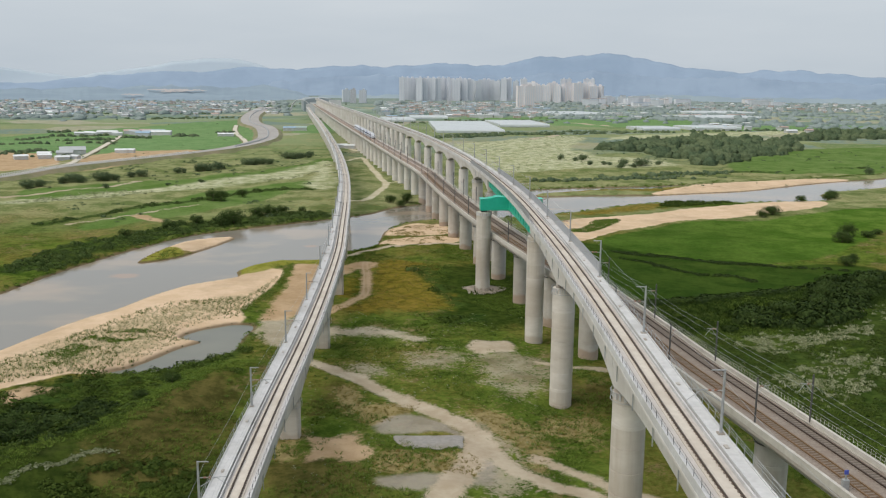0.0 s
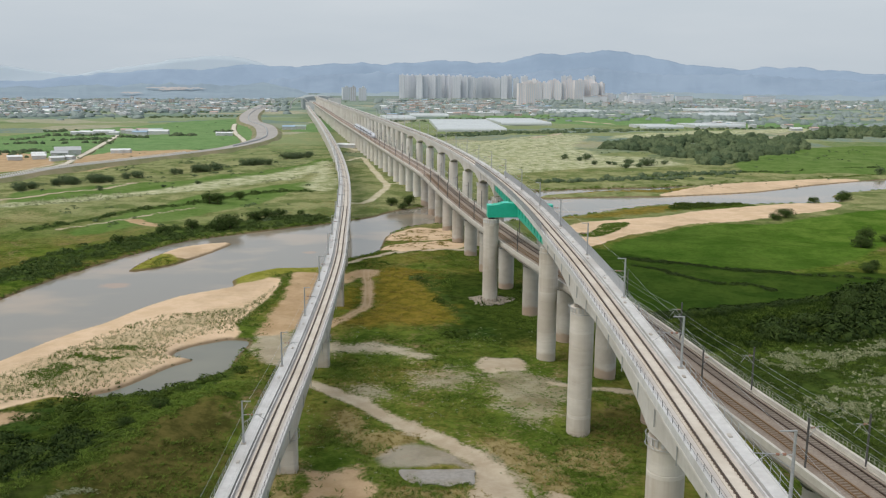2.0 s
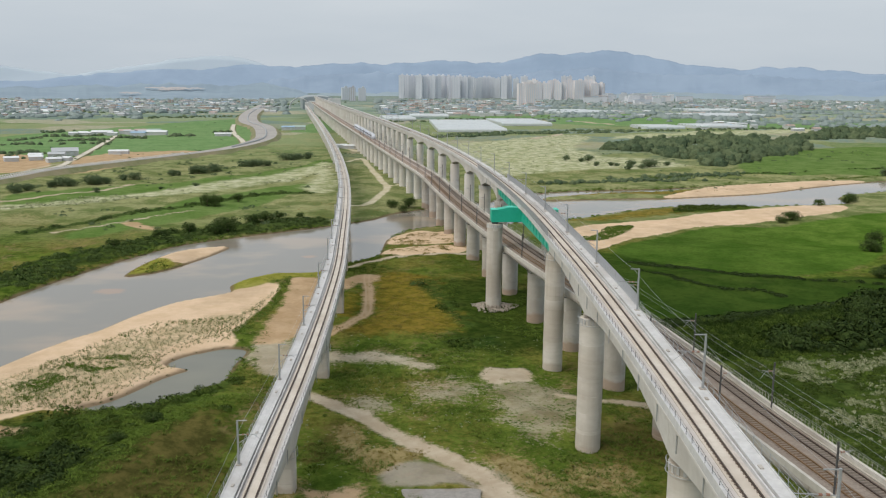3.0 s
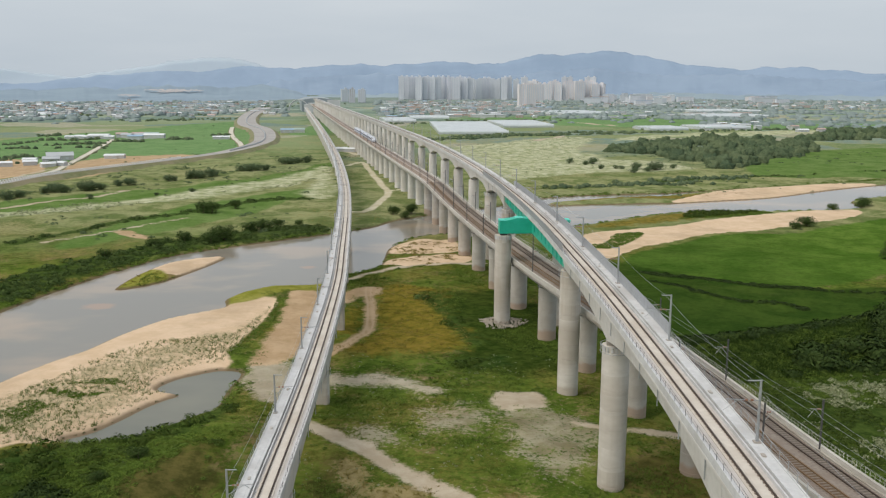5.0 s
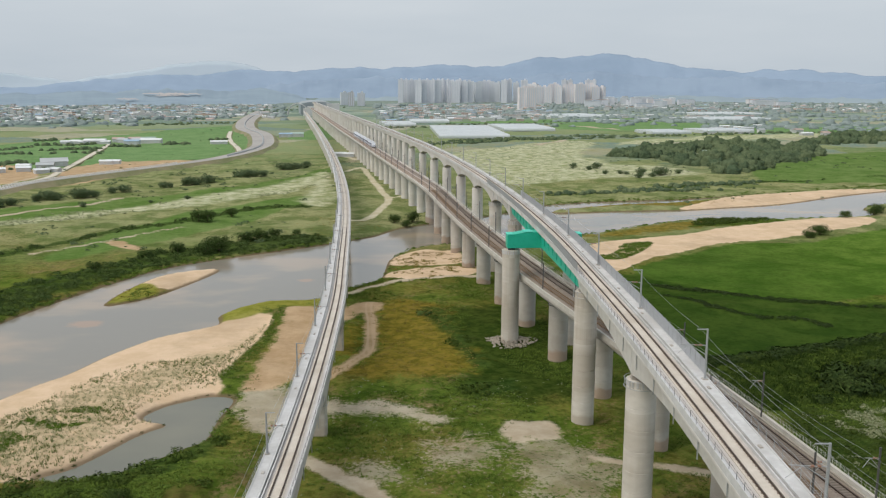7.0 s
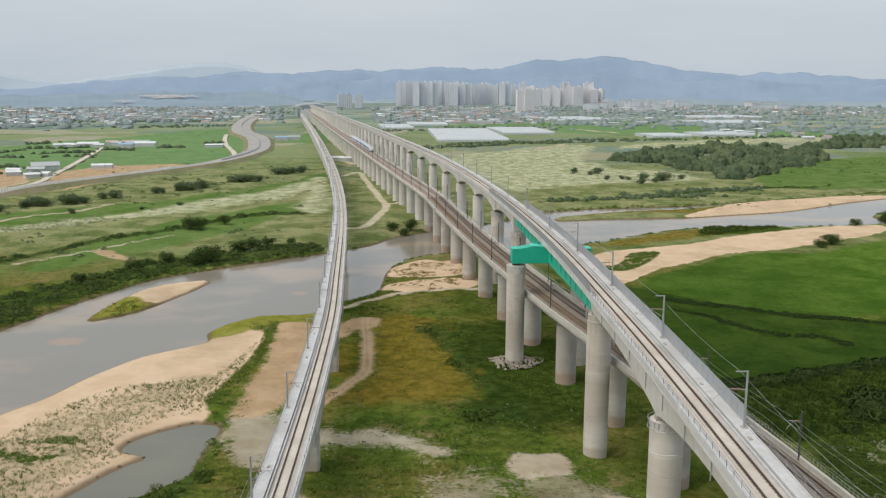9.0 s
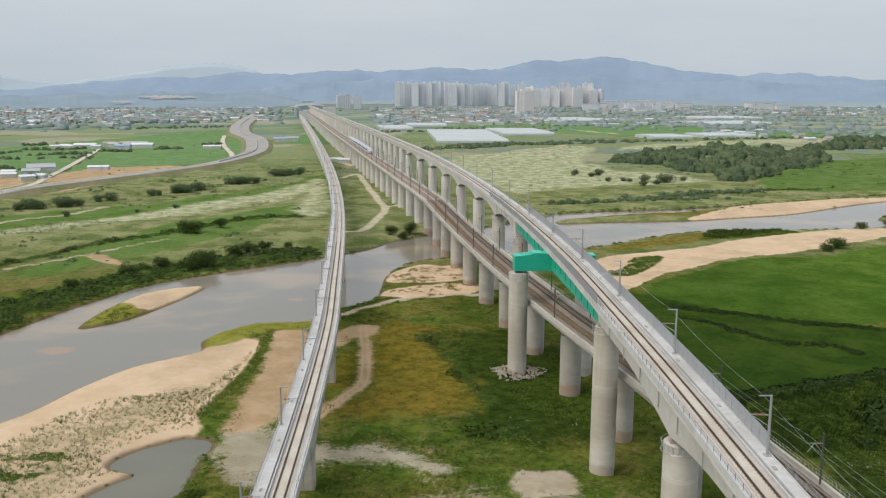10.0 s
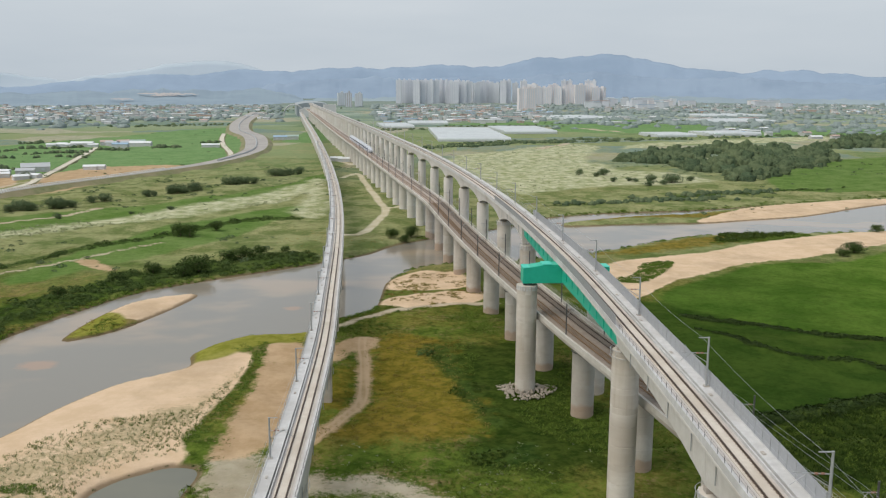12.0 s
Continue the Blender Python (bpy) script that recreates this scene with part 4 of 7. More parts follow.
def ground_material():
    g = Nodes("ground_cover")
    big, mid, edge, fine, tuft = g.noise(0.011, 3), g.noise(0.06, 9, 0.68), g.noise(0.13, 10, 0.7), g.noise(0.9, 6, 0.72), g.noise(0.33, 8, 0.72)
    dry, bare = g.noise(0.028, 10, 0.66, (1.0, 0.8, 2.0)), g.noise(0.075, 10, 0.74, (0.9, 1.1, 5.0))
    speck = g.noise(1.3, 8, 0.75, (1.0, 0.9, 3.0))
    col = g.mix(g.ramp(g.math("MULTIPLY_ADD", tuft, 0.5, g.math("MULTIPLY", mid, 0.5)), 0.40, 0.60), (0.044, 0.080, 0.011), (0.108, 0.150, 0.026))
    col = g.mix(g.ramp(g.math("MULTIPLY_ADD", speck, 0.3, g.math("MULTIPLY", dry, 0.7)), 0.45, 0.60, 0, 0.68), col, g.mix(g.ramp(fine, 0.38, 0.62), (0.128, 0.102, 0.026), (0.215, 0.168, 0.052)))
    col = g.mix(g.ramp(g.math("MULTIPLY_ADD", speck, 0.35, g.math("MULTIPLY", bare, 0.65)), 0.52, 0.62, 0, 0.65), col, (0.245, 0.170, 0.098))
    sepp = g.n.new("ShaderNodeSeparateXYZ")
    g.l.new(g.pos, sepp.inputs["Vector"])
    plain = g.mix(g.ramp(mid, 0.4, 0.6), (0.135, 0.172, 0.064), (0.288, 0.296, 0.150))
    plain = g.mix(g.ramp(g.math("MULTIPLY_ADD", tuft, 0.4, g.math("MULTIPLY", bare, 0.6)), 0.53, 0.61, 0, 0.6), plain, (0.070, 0.100, 0.034))
    plain = g.mix(g.ramp(g.math("MULTIPLY_ADD", fine, 0.4, g.math("MULTIPLY", dry, 0.6)), 0.53, 0.62, 0, 0.7), plain, (0.34, 0.32, 0.17))
    col = g.mix(g.ramp(sepp.outputs["Y"], 290, 420, 0, 0.85), col, plain)
    # parcels of the farther plain; haze in their colours, paler and bluer with distance
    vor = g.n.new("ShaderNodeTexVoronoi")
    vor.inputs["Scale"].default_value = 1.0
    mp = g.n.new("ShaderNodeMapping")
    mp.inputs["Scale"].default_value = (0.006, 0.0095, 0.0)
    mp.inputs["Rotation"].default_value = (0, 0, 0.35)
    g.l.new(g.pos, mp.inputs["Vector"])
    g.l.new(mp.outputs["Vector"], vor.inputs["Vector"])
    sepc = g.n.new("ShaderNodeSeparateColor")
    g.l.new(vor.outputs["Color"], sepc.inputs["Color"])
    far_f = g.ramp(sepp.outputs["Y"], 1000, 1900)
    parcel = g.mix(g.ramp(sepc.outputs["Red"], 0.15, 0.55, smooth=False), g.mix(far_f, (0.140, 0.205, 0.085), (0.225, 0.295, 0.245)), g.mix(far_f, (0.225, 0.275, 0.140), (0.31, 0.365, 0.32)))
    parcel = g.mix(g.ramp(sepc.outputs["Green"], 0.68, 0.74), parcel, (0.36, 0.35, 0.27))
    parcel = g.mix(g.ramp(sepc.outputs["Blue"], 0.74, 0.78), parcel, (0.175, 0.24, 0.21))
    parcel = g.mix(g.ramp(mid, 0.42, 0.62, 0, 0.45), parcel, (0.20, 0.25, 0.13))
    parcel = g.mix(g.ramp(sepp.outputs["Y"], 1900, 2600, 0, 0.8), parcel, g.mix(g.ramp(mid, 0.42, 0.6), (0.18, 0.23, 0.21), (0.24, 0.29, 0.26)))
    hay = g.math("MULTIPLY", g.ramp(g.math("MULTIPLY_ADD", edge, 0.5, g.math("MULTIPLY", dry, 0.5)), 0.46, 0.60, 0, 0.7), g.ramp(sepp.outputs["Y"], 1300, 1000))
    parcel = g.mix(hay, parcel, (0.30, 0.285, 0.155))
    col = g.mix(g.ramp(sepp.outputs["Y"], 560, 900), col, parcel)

    def zone(col, name, a, b, amp, width, most=1.0, by=fine, noise_by=edge):
        """A clear-edged cover, wobbling by amp metres."""
        f = g.ramp(g.math("MULTIPLY_ADD", g.math("SUBTRACT", noise_by, 0.5), amp, g.attr(name)), -width, width, 0.0, most)
        return g.mix(f, col, g.mix(g.ramp(by, 0.36, 0.64), a, b))

    def patchy(col, name, a, b, seed, soft=3.0, cover=0.05, most=1.0, by=fine, scale=0.14, grainy=3.0):
        """A cover that thins out into ragged specks towards its edge."""
        n = g.noise(scale, 10, 0.68, (1.0, 0.8 + 0.07 * seed, 1.0 + seed))
        s = g.ramp(g.attr(name), -2.5 * soft, soft, -3.0, 0.5, False)
        rough = g.math("MULTIPLY_ADD", g.math("SUBTRACT", n, 0.5), 3.6, g.math("MULTIPLY", g.math("SUBTRACT", speck, 0.5), grainy))
        f = g.ramp(g.math("ADD", g.math("ADD", rough, cover), s), -0.5, 0.5, 0.0, most)
        return g.mix(f, col, g.mix(g.ramp(by, 0.36, 0.64), a, b))
    col = zone(col, "fargreen", (0.135, 0.240, 0.095), (0.175, 0.280, 0.120), 5, 2, 0.95, mid)
    col = patchy(col, "meadow", (0.024, 0.048, 0.0095), (0.056, 0.083, 0.019), 1, 5, 0.45, 0.95, tuft)
    col = patchy(col, "deep", (0.019, 0.038, 0.007), (0.040, 0.063, 0.0115), 2, 6, 0.45, 0.92, tuft)
    col = patchy(col, "yellow", (0.126, 0.106, 0.015), (0.215, 0.150, 0.027), 3, 6, 0.3, 0.8, tuft, grainy=1.6)
    sown = g.ramp(sepp.outputs["X"], 95, 190)
    col = zone(col, "lush", g.mix(sown, (0.038, 0.084, 0.012), (0.054, 0.116, 0.014)), g.mix(sown, (0.066, 0.124, 0.020), (0.104, 0.176, 0.028)), 6, 1.6, 0.92, mid)
    col = zone(col, "ley", (0.024, 0.052, 0.009), (0.044, 0.078, 0.014), 6, 1.8, 0.92, mid)
    col = zone(col, "pasture", (0.088, 0.158, 0.036), (0.135, 0.205, 0.062), 5, 2.0, 0.92, mid)
    col = patchy(col, "flower", (0.25, 0.285, 0.135), (0.53, 0.52, 0.37), 4, 9, 0.1, 0.9, edge, 0.03, 1.2)
    col = patchy(col, "dark", (0.022, 0.048, 0.010), (0.052, 0.085, 0.020), 5, 3, 0.1, 0.85, tuft)
    col = patchy(col, "brown", (0.064, 0.062, 0.018), (0.122, 0.102, 0.034), 6, 5, 0.4, 0.88, tuft, grainy=2.0)
    # shade between tufts put into the colour: hollows of the bump go darker
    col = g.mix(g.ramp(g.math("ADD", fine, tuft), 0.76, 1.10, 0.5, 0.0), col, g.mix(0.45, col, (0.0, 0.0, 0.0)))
    col = patchy(col, "gravel", (0.225, 0.185, 0.125), (0.39, 0.345, 0.265), 7, 4.5, 0.1, 0.70, edge, grainy=7.0)
    col = patchy(col, "shale", (0.345, 0.295, 0.225), (0.46, 0.405, 0.325), 11, 3.0, 0.2, 0.82, edge, grainy=3.0)
    col = patchy(col, "soil", (0.38, 0.262, 0.158), (0.50, 0.360, 0.235), 8, 1.8, 0.45, 0.9, edge, grainy=2.0)
    col = patchy(col, "straw", (0.185, 0.145, 0.062), (0.31, 0.245, 0.125), 13, 1.8, 0.35, 0.85, tuft, grainy=4.0)
    col = zone(col, "pad", (0.27, 0.235, 0.20), (0.35, 0.31, 0.27), 5.0, 0.9, 0.75, edge)
    col = zone(col, "sand", (0.55, 0.41, 0.275), (0.635, 0.485, 0.345), 4, 0.6, 1.0, edge)
    sandy = g.math("MULTIPLY", g.ramp(g.attr("sand"), 0, 2), g.ramp(dry, 0.46, 0.62, 0, 0.45))
    col = g.mix(sandy, col, (0.36, 0.27, 0.18))
    col = patchy(col, "turf", (0.27, 0.235, 0.13), (0.42, 0.345, 0.22), 10, 5, -0.25, 0.75, fine, grainy=5.0)
    col = patchy(col, "dirt", (0.37, 0.305, 0.225), (0.47, 0.405, 0.315), 9, 1.3, 0.7, 0.95, edge, grainy=2.0)
    col = patchy(col, "ruts", (0.34, 0.240, 0.140), (0.44, 0.315, 0.200), 12, 1.2, 0.6, 0.85, edge, grainy=2.0)
    worn = g.math("SUBTRACT", 0.45, g.math("ABSOLUTE", g.math("SUBTRACT", g.attr("ruts"), 0.75)))
    col = g.mix(g.ramp(worn, 0.0, 0.35, 0, 0.5), col, (0.48, 0.36, 0.245))
    col = zone(col, "lane", (0.47, 0.42, 0.30), (0.56, 0.51, 0.39), 1.2, 0.7, 0.95, edge)
    col = zone(col, "spit", (0.165, 0.176, 0.028), (0.25, 0.245, 0.055), 4, 0.9, 0.95, tuft)
    wet = g.ramp(g.math("MULTIPLY_ADD", g.math("SUBTRACT", edge, 0.5), 2.0, g.attr("river")), -1.5, -0.3, 0, 0.85)
    col = g.mix(wet, col, (0.15, 0.11, 0.07))
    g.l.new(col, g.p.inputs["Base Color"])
    g.p.inputs["Roughness"].default_value = 0.95
    g.p.inputs["Specular IOR Level"].default_value = 0.0
    g.bump(g.math("ADD", fine, tuft), 0.45, 0.2)
    return g.m


def water_material(name="river_water", deep=(0.225, 0.21, 0.18), shallow=(0.335, 0.272, 0.205), shallows=()):
    g = Nodes(name)
    shoal = g.ramp(g.noise(0.028, 4, 0.55, (0.7, 1.0, 1)), 0.44, 0.64)
    col = g.mix(shoal, deep, shallow)
    # muddy shallows just under the surface
    sep = g.n.new("ShaderNodeSeparateXYZ")
    g.l.new(g.pos, sep.inputs["Vector"])
    ragged = g.noise(0.35, 4)
    for cx, cy, rx, ry in shallows:
        dx = g.math("MULTIPLY", g.math("SUBTRACT", sep.outputs["X"], cx), 1.0 / rx)
        dy = g.math("MULTIPLY", g.math("SUBTRACT", sep.outputs["Y"], cy), 1.0 / ry)
        far = g.math("SQRT", g.math("MULTIPLY_ADD", dx, dx, g.math("MULTIPLY", dy, dy)))
        col = g.mix(g.ramp(g.math("ADD", far, ragged), 1.0, 1.6, 0.85, 0.0), col, (0.34, 0.235, 0.165))
    g.l.new(col, g.p.inputs["Base Color"])
    g.p.inputs["Roughness"].default_value = 0.10
    g.p.inputs["IOR"].default_value = 1.33
    g.bump(g.noise(0.8, 4, 0.6, (1, 0.4, 1)), 0.05, 0.06)
    return g.m


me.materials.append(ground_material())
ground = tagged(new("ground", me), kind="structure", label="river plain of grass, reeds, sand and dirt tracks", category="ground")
v = [(-400, 40, -1.2), (800, 40, -1.2), (800, 800, -1.2), (-400, 800, -1.2)]
tagged(mesh_object("water", v, [(0, 1, 2, 3)], water_material(shallows=((-78.5, 255.5, 5.0, 4.0), (-27, 304, 3.0, 2.5)))), kind="structure", label="slow grey-brown river water", category="water")
pond_face = [(x, y, -1.19) for x, y in POND[::-1]]
tagged(mesh_object("pond", pond_face, [tuple(range(len(pond_face)))], water_material("pond_water", (0.15, 0.15, 0.12), (0.18, 0.175, 0.135))), kind="structure", label="still greenish pond beside the sandbank", category="water")


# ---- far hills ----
# distance haze put into the colour, which also glows
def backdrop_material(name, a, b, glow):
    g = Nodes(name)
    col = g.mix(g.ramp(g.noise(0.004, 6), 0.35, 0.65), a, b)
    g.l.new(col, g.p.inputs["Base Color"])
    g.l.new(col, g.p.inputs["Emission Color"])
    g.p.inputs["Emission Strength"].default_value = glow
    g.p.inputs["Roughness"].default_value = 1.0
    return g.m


def ridge(name, dist, profile, depth, material, label, rough=6.0):
    """A chain of hills at a distance: crest heights by bearing (degrees, metres), sloping forward and back."""
    az, hs = np.array([p[0] for p in profile]), np.array([p[1] for p in profile])
    cols = np.linspace(az[0], az[-1], 420)
    h = np.interp(cols, az, hs)
    k = np.ones(9) / 9
    h = np.convolve(np.pad(h, 4, mode="edge"), k, mode="valid")
    verts, faces = [], []
    rows = [(-1.0, -0.02), (-0.75, 0.12), (-0.5, 0.34), (-0.28, 0.62), (-0.12, 0.86), (0.0, 1.0), (0.5, 0.5), (1.0, -0.02)]
    for i, (c, top) in enumerate(zip(cols, h)):
        for dr, fr in rows:
            a, d = radians(c), dist + dr * depth
            wob = noise.fractal(Vector((c * 0.9, dr * 2.0, dist * 0.01)), 0.9, 2.0, 5) * rough
            verts.append((d * math.sin(a), d * math.cos(a), max(top, 4) * fr + wob * (0.5 + fr) - 3))
    n = len(rows)
    for i in range(len(cols) - 1):
        faces += [(i * n + j, (i + 1) * n + j, (i + 1) * n + j + 1, i * n + j + 1) for j in range(n - 1)]
    return tagged(mesh_object(name, verts, faces, material, smooth=True), label, "hills", kind="structure")


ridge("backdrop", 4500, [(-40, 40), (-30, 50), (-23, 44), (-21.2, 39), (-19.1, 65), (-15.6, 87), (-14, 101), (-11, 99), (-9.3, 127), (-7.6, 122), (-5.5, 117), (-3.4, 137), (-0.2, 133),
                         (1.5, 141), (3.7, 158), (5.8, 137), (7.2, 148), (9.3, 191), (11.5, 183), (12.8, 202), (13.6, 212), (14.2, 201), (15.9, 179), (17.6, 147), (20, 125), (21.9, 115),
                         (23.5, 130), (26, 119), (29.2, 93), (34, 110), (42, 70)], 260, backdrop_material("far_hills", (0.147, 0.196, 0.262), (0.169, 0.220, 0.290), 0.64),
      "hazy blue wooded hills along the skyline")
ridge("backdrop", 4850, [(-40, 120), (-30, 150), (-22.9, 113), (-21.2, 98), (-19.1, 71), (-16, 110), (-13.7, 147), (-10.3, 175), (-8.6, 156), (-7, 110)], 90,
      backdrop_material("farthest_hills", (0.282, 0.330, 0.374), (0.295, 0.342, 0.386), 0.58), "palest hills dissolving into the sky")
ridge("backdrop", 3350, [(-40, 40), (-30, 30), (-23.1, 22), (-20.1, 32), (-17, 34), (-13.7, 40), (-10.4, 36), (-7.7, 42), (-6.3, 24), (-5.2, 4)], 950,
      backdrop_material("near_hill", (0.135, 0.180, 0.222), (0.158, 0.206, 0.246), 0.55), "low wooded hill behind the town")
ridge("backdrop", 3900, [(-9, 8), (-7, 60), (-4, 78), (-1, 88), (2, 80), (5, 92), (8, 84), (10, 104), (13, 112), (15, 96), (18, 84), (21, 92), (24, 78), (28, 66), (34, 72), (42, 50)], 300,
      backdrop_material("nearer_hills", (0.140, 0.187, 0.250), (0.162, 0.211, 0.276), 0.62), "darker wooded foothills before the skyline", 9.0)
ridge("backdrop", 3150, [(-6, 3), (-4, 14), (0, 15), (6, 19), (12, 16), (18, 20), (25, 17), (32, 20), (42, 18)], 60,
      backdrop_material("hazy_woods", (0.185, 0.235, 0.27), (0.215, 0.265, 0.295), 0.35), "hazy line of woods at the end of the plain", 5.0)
verts, faces = [], []
for b0, b1, f0, f1, thick in ((-14.9, -11.4, 0.62, 0.58, 0.16), (-14.2, -12.6, 0.50, 0.52, 0.10), (-16.4, -15.1, 0.33, 0.30, 0.09)):
    base = len(verts)
    for k in range(40):
        u_ = k / 39
        b_ = radians(b0 + (b1 - b0) * u_)
        mid_ = f0 + (f1 - f0) * u_ + 0.06 * noise.fractal(Vector((k * 0.3, b0, 0.0)), 0.7, 2.0, 4)
        w_ = thick * math.sin(math.pi * (k + 0.5) / 40) ** 0.6 * (0.45 + 0.55 * abs(noise.fractal(Vector((k * 0.45, b0, 5.0)), 0.7, 2.0, 4)) * 2)
        for fr in (mid_ - w_ / 2, mid_ + w_ / 2):
            d_ = 3350 - 950 * float(np.interp(fr, (0.12, 0.34, 0.62, 0.86, 1.0), (0.75, 0.5, 0.28, 0.12, 0.0))) - 22
            verts.append((d_ * math.sin(b_), d_ * math.cos(b_), 39 * fr + 1))
    faces += [(base + 2 * k, base + 2 * k + 2, base + 2 * k + 3, base + 2 * k + 1) for k in range(39)]
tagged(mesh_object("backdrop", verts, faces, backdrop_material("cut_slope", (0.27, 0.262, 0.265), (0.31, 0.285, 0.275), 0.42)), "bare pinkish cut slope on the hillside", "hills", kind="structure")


# ---- buildings ----
def wall_material(name, a, b, rough=0.8):
    return grain(name, a, b, 0.08, rough, big=tuple(0.85 * c for c in a))


# haze put into the tower colours: pale bluish walls, faint windows
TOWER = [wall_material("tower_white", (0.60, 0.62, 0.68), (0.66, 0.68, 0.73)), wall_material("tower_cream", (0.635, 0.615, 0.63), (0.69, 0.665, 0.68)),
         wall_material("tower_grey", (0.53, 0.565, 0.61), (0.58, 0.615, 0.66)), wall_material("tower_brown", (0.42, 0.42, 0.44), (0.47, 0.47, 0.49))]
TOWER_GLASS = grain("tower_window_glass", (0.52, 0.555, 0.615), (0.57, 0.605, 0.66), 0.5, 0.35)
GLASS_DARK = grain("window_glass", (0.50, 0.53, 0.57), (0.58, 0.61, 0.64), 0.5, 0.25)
# roof and wall tints dulled, haze mixed into the colour
ROOFS = [grain(nm, a, tuple(min(1, c * 1.15) for c in a), 0.2, 0.7) for nm, a in (
    ("roof_white", (0.62, 0.64, 0.66)), ("roof_blue", (0.27, 0.38, 0.50)), ("roof_red", (0.42, 0.31, 0.28)), ("roof_grey", (0.38, 0.40, 0.42)), ("roof_green", (0.30, 0.38, 0.35)))]
WALLS = [wall_material("house_white", (0.52, 0.52, 0.52), (0.60, 0.60, 0.60)), wall_material("house_brick", (0.42, 0.32, 0.27), (0.48, 0.38, 0.33)), wall_material("house_grey", (0.44, 0.45, 0.46), (0.52, 0.53, 0.53))]


def apartment_tower(width, depth, height, material):
    """A slab tower: body, bands of window strips between fins, and a roof house."""
    root = tagged(new("apartment_tower"), "pale concrete apartment tower in the hazy new town", "apartment tower", "apartment towers")
    bm = bmesh.new()
    add_box(bm, 0, 0, height / 2, width, depth, height)
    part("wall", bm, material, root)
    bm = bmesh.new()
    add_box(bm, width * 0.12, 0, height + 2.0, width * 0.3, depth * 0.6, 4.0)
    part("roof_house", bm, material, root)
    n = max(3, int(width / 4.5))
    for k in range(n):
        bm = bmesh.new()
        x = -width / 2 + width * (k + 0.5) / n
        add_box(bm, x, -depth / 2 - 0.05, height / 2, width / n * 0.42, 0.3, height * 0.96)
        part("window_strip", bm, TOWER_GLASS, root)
    return root


rng = random.Random(5)
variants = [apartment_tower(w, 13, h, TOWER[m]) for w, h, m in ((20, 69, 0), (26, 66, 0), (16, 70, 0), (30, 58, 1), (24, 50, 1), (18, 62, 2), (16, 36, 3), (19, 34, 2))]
used = set()


def put_tower(k, bearing, dist, turn):
    a = radians(bearing)
    m = pose(dist * math.sin(a), dist * math.cos(a), 0, 0, 0, -bearing + turn)
    if k not in used:
        used.add(k)
        variants[k].matrix_world = m
    else:
        copy_thing(variants[k], m)


b = 0.7
while b < 4.7:
    put_tower(rng.choice((0, 1, 2)), b, 2800 + rng.uniform(-60, 60), rng.uniform(-14, 14))
    b += rng.uniform(0.23, 0.34)
while b < 7.4:
    put_tower(rng.choice((0, 1, 5, 2)), b, 2860 + rng.uniform(-60, 60), rng.uniform(-14, 14))
    b += rng.uniform(0.26, 0.40)
while b < 8.9:
    put_tower(rng.choice((2, 5, 0)), b, 2860 + rng.uniform(-60, 60), rng.uniform(-14, 14))
    b += rng.uniform(0.3, 0.55)
while b < 13.2:
    put_tower(rng.choice((3, 4, 4)), b, 2720 + rng.uniform(-40, 40), rng.uniform(-25, 25))
    b += rng.uniform(0.27, 0.38)
for c in (10.9, 11.25, 12.35, 12.7):
    put_tower(2, c, 2900, rng.uniform(-20, 20))
for c in (8.35, 8.6, 8.8):
    put_tower(4, c, 2120, rng.uniform(-20, 20))
put_tower(7, -2.85, 2520, 10)
put_tower(6, -2.40, 2380, 0)
put_tower(7, -1.78, 2420, -6)


HWY = [(-290, 330), (-222, 490), (-206, 560), (-181, 615), (-151, 680), (-129, 745), (-119, 835), (-125, 920), (-149, 1065), (-187, 1205), (-226, 1480), (-262, 1900)]


def low_building(w, d, h, roof, wall, gable, label):
    root = tagged(new("building"), label, "building", "low buildings of the plain")
    bm = bmesh.new()
    add_box(bm, 0, 0, h / 2, w, d, h)
    part("wall", bm, wall, root)
    bm = bmesh.new()
    rise = d * 0.18 if gable else 0.5
    vs = [bm.verts.new(c) for c in ((-w / 2 - 0.4, -d / 2 - 0.4, h), (w / 2 + 0.4, -d / 2 - 0.4, h), (w / 2 + 0.4, d / 2 + 0.4, h), (-w / 2 - 0.4, d / 2 + 0.4, h),
                                    (-w / 2 - 0.4, 0 if gable else -d / 2 - 0.4, h + rise), (w / 2 + 0.4, 0 if gable else -d / 2 - 0.4, h + rise),
                                    (w / 2 + 0.4, 0 if gable else d / 2 + 0.4, h + rise), (-w / 2 - 0.4, 0 if gable else d / 2 + 0.4, h + rise))]
    for f in ((0, 1, 5, 4), (2, 3, 7, 6), (1, 2, 6, 5), (3, 0, 4, 7), (4, 5, 6, 7), (3, 2, 1, 0)):
        bm.faces.new([vs[k] for k in f])
    bmesh.ops.remove_doubles(bm, verts=bm.verts[:], dist=0.001)
    part("roof", bm, roof, root)
    for k in range(2):
        bm = bmesh.new()
        add_box(bm, -w / 4 + w / 2 * k, -d / 2 - 0.02, h * 0.55, 2.2, 0.12, h * 0.4)
        part("window", bm, GLASS_DARK, root)
    return root


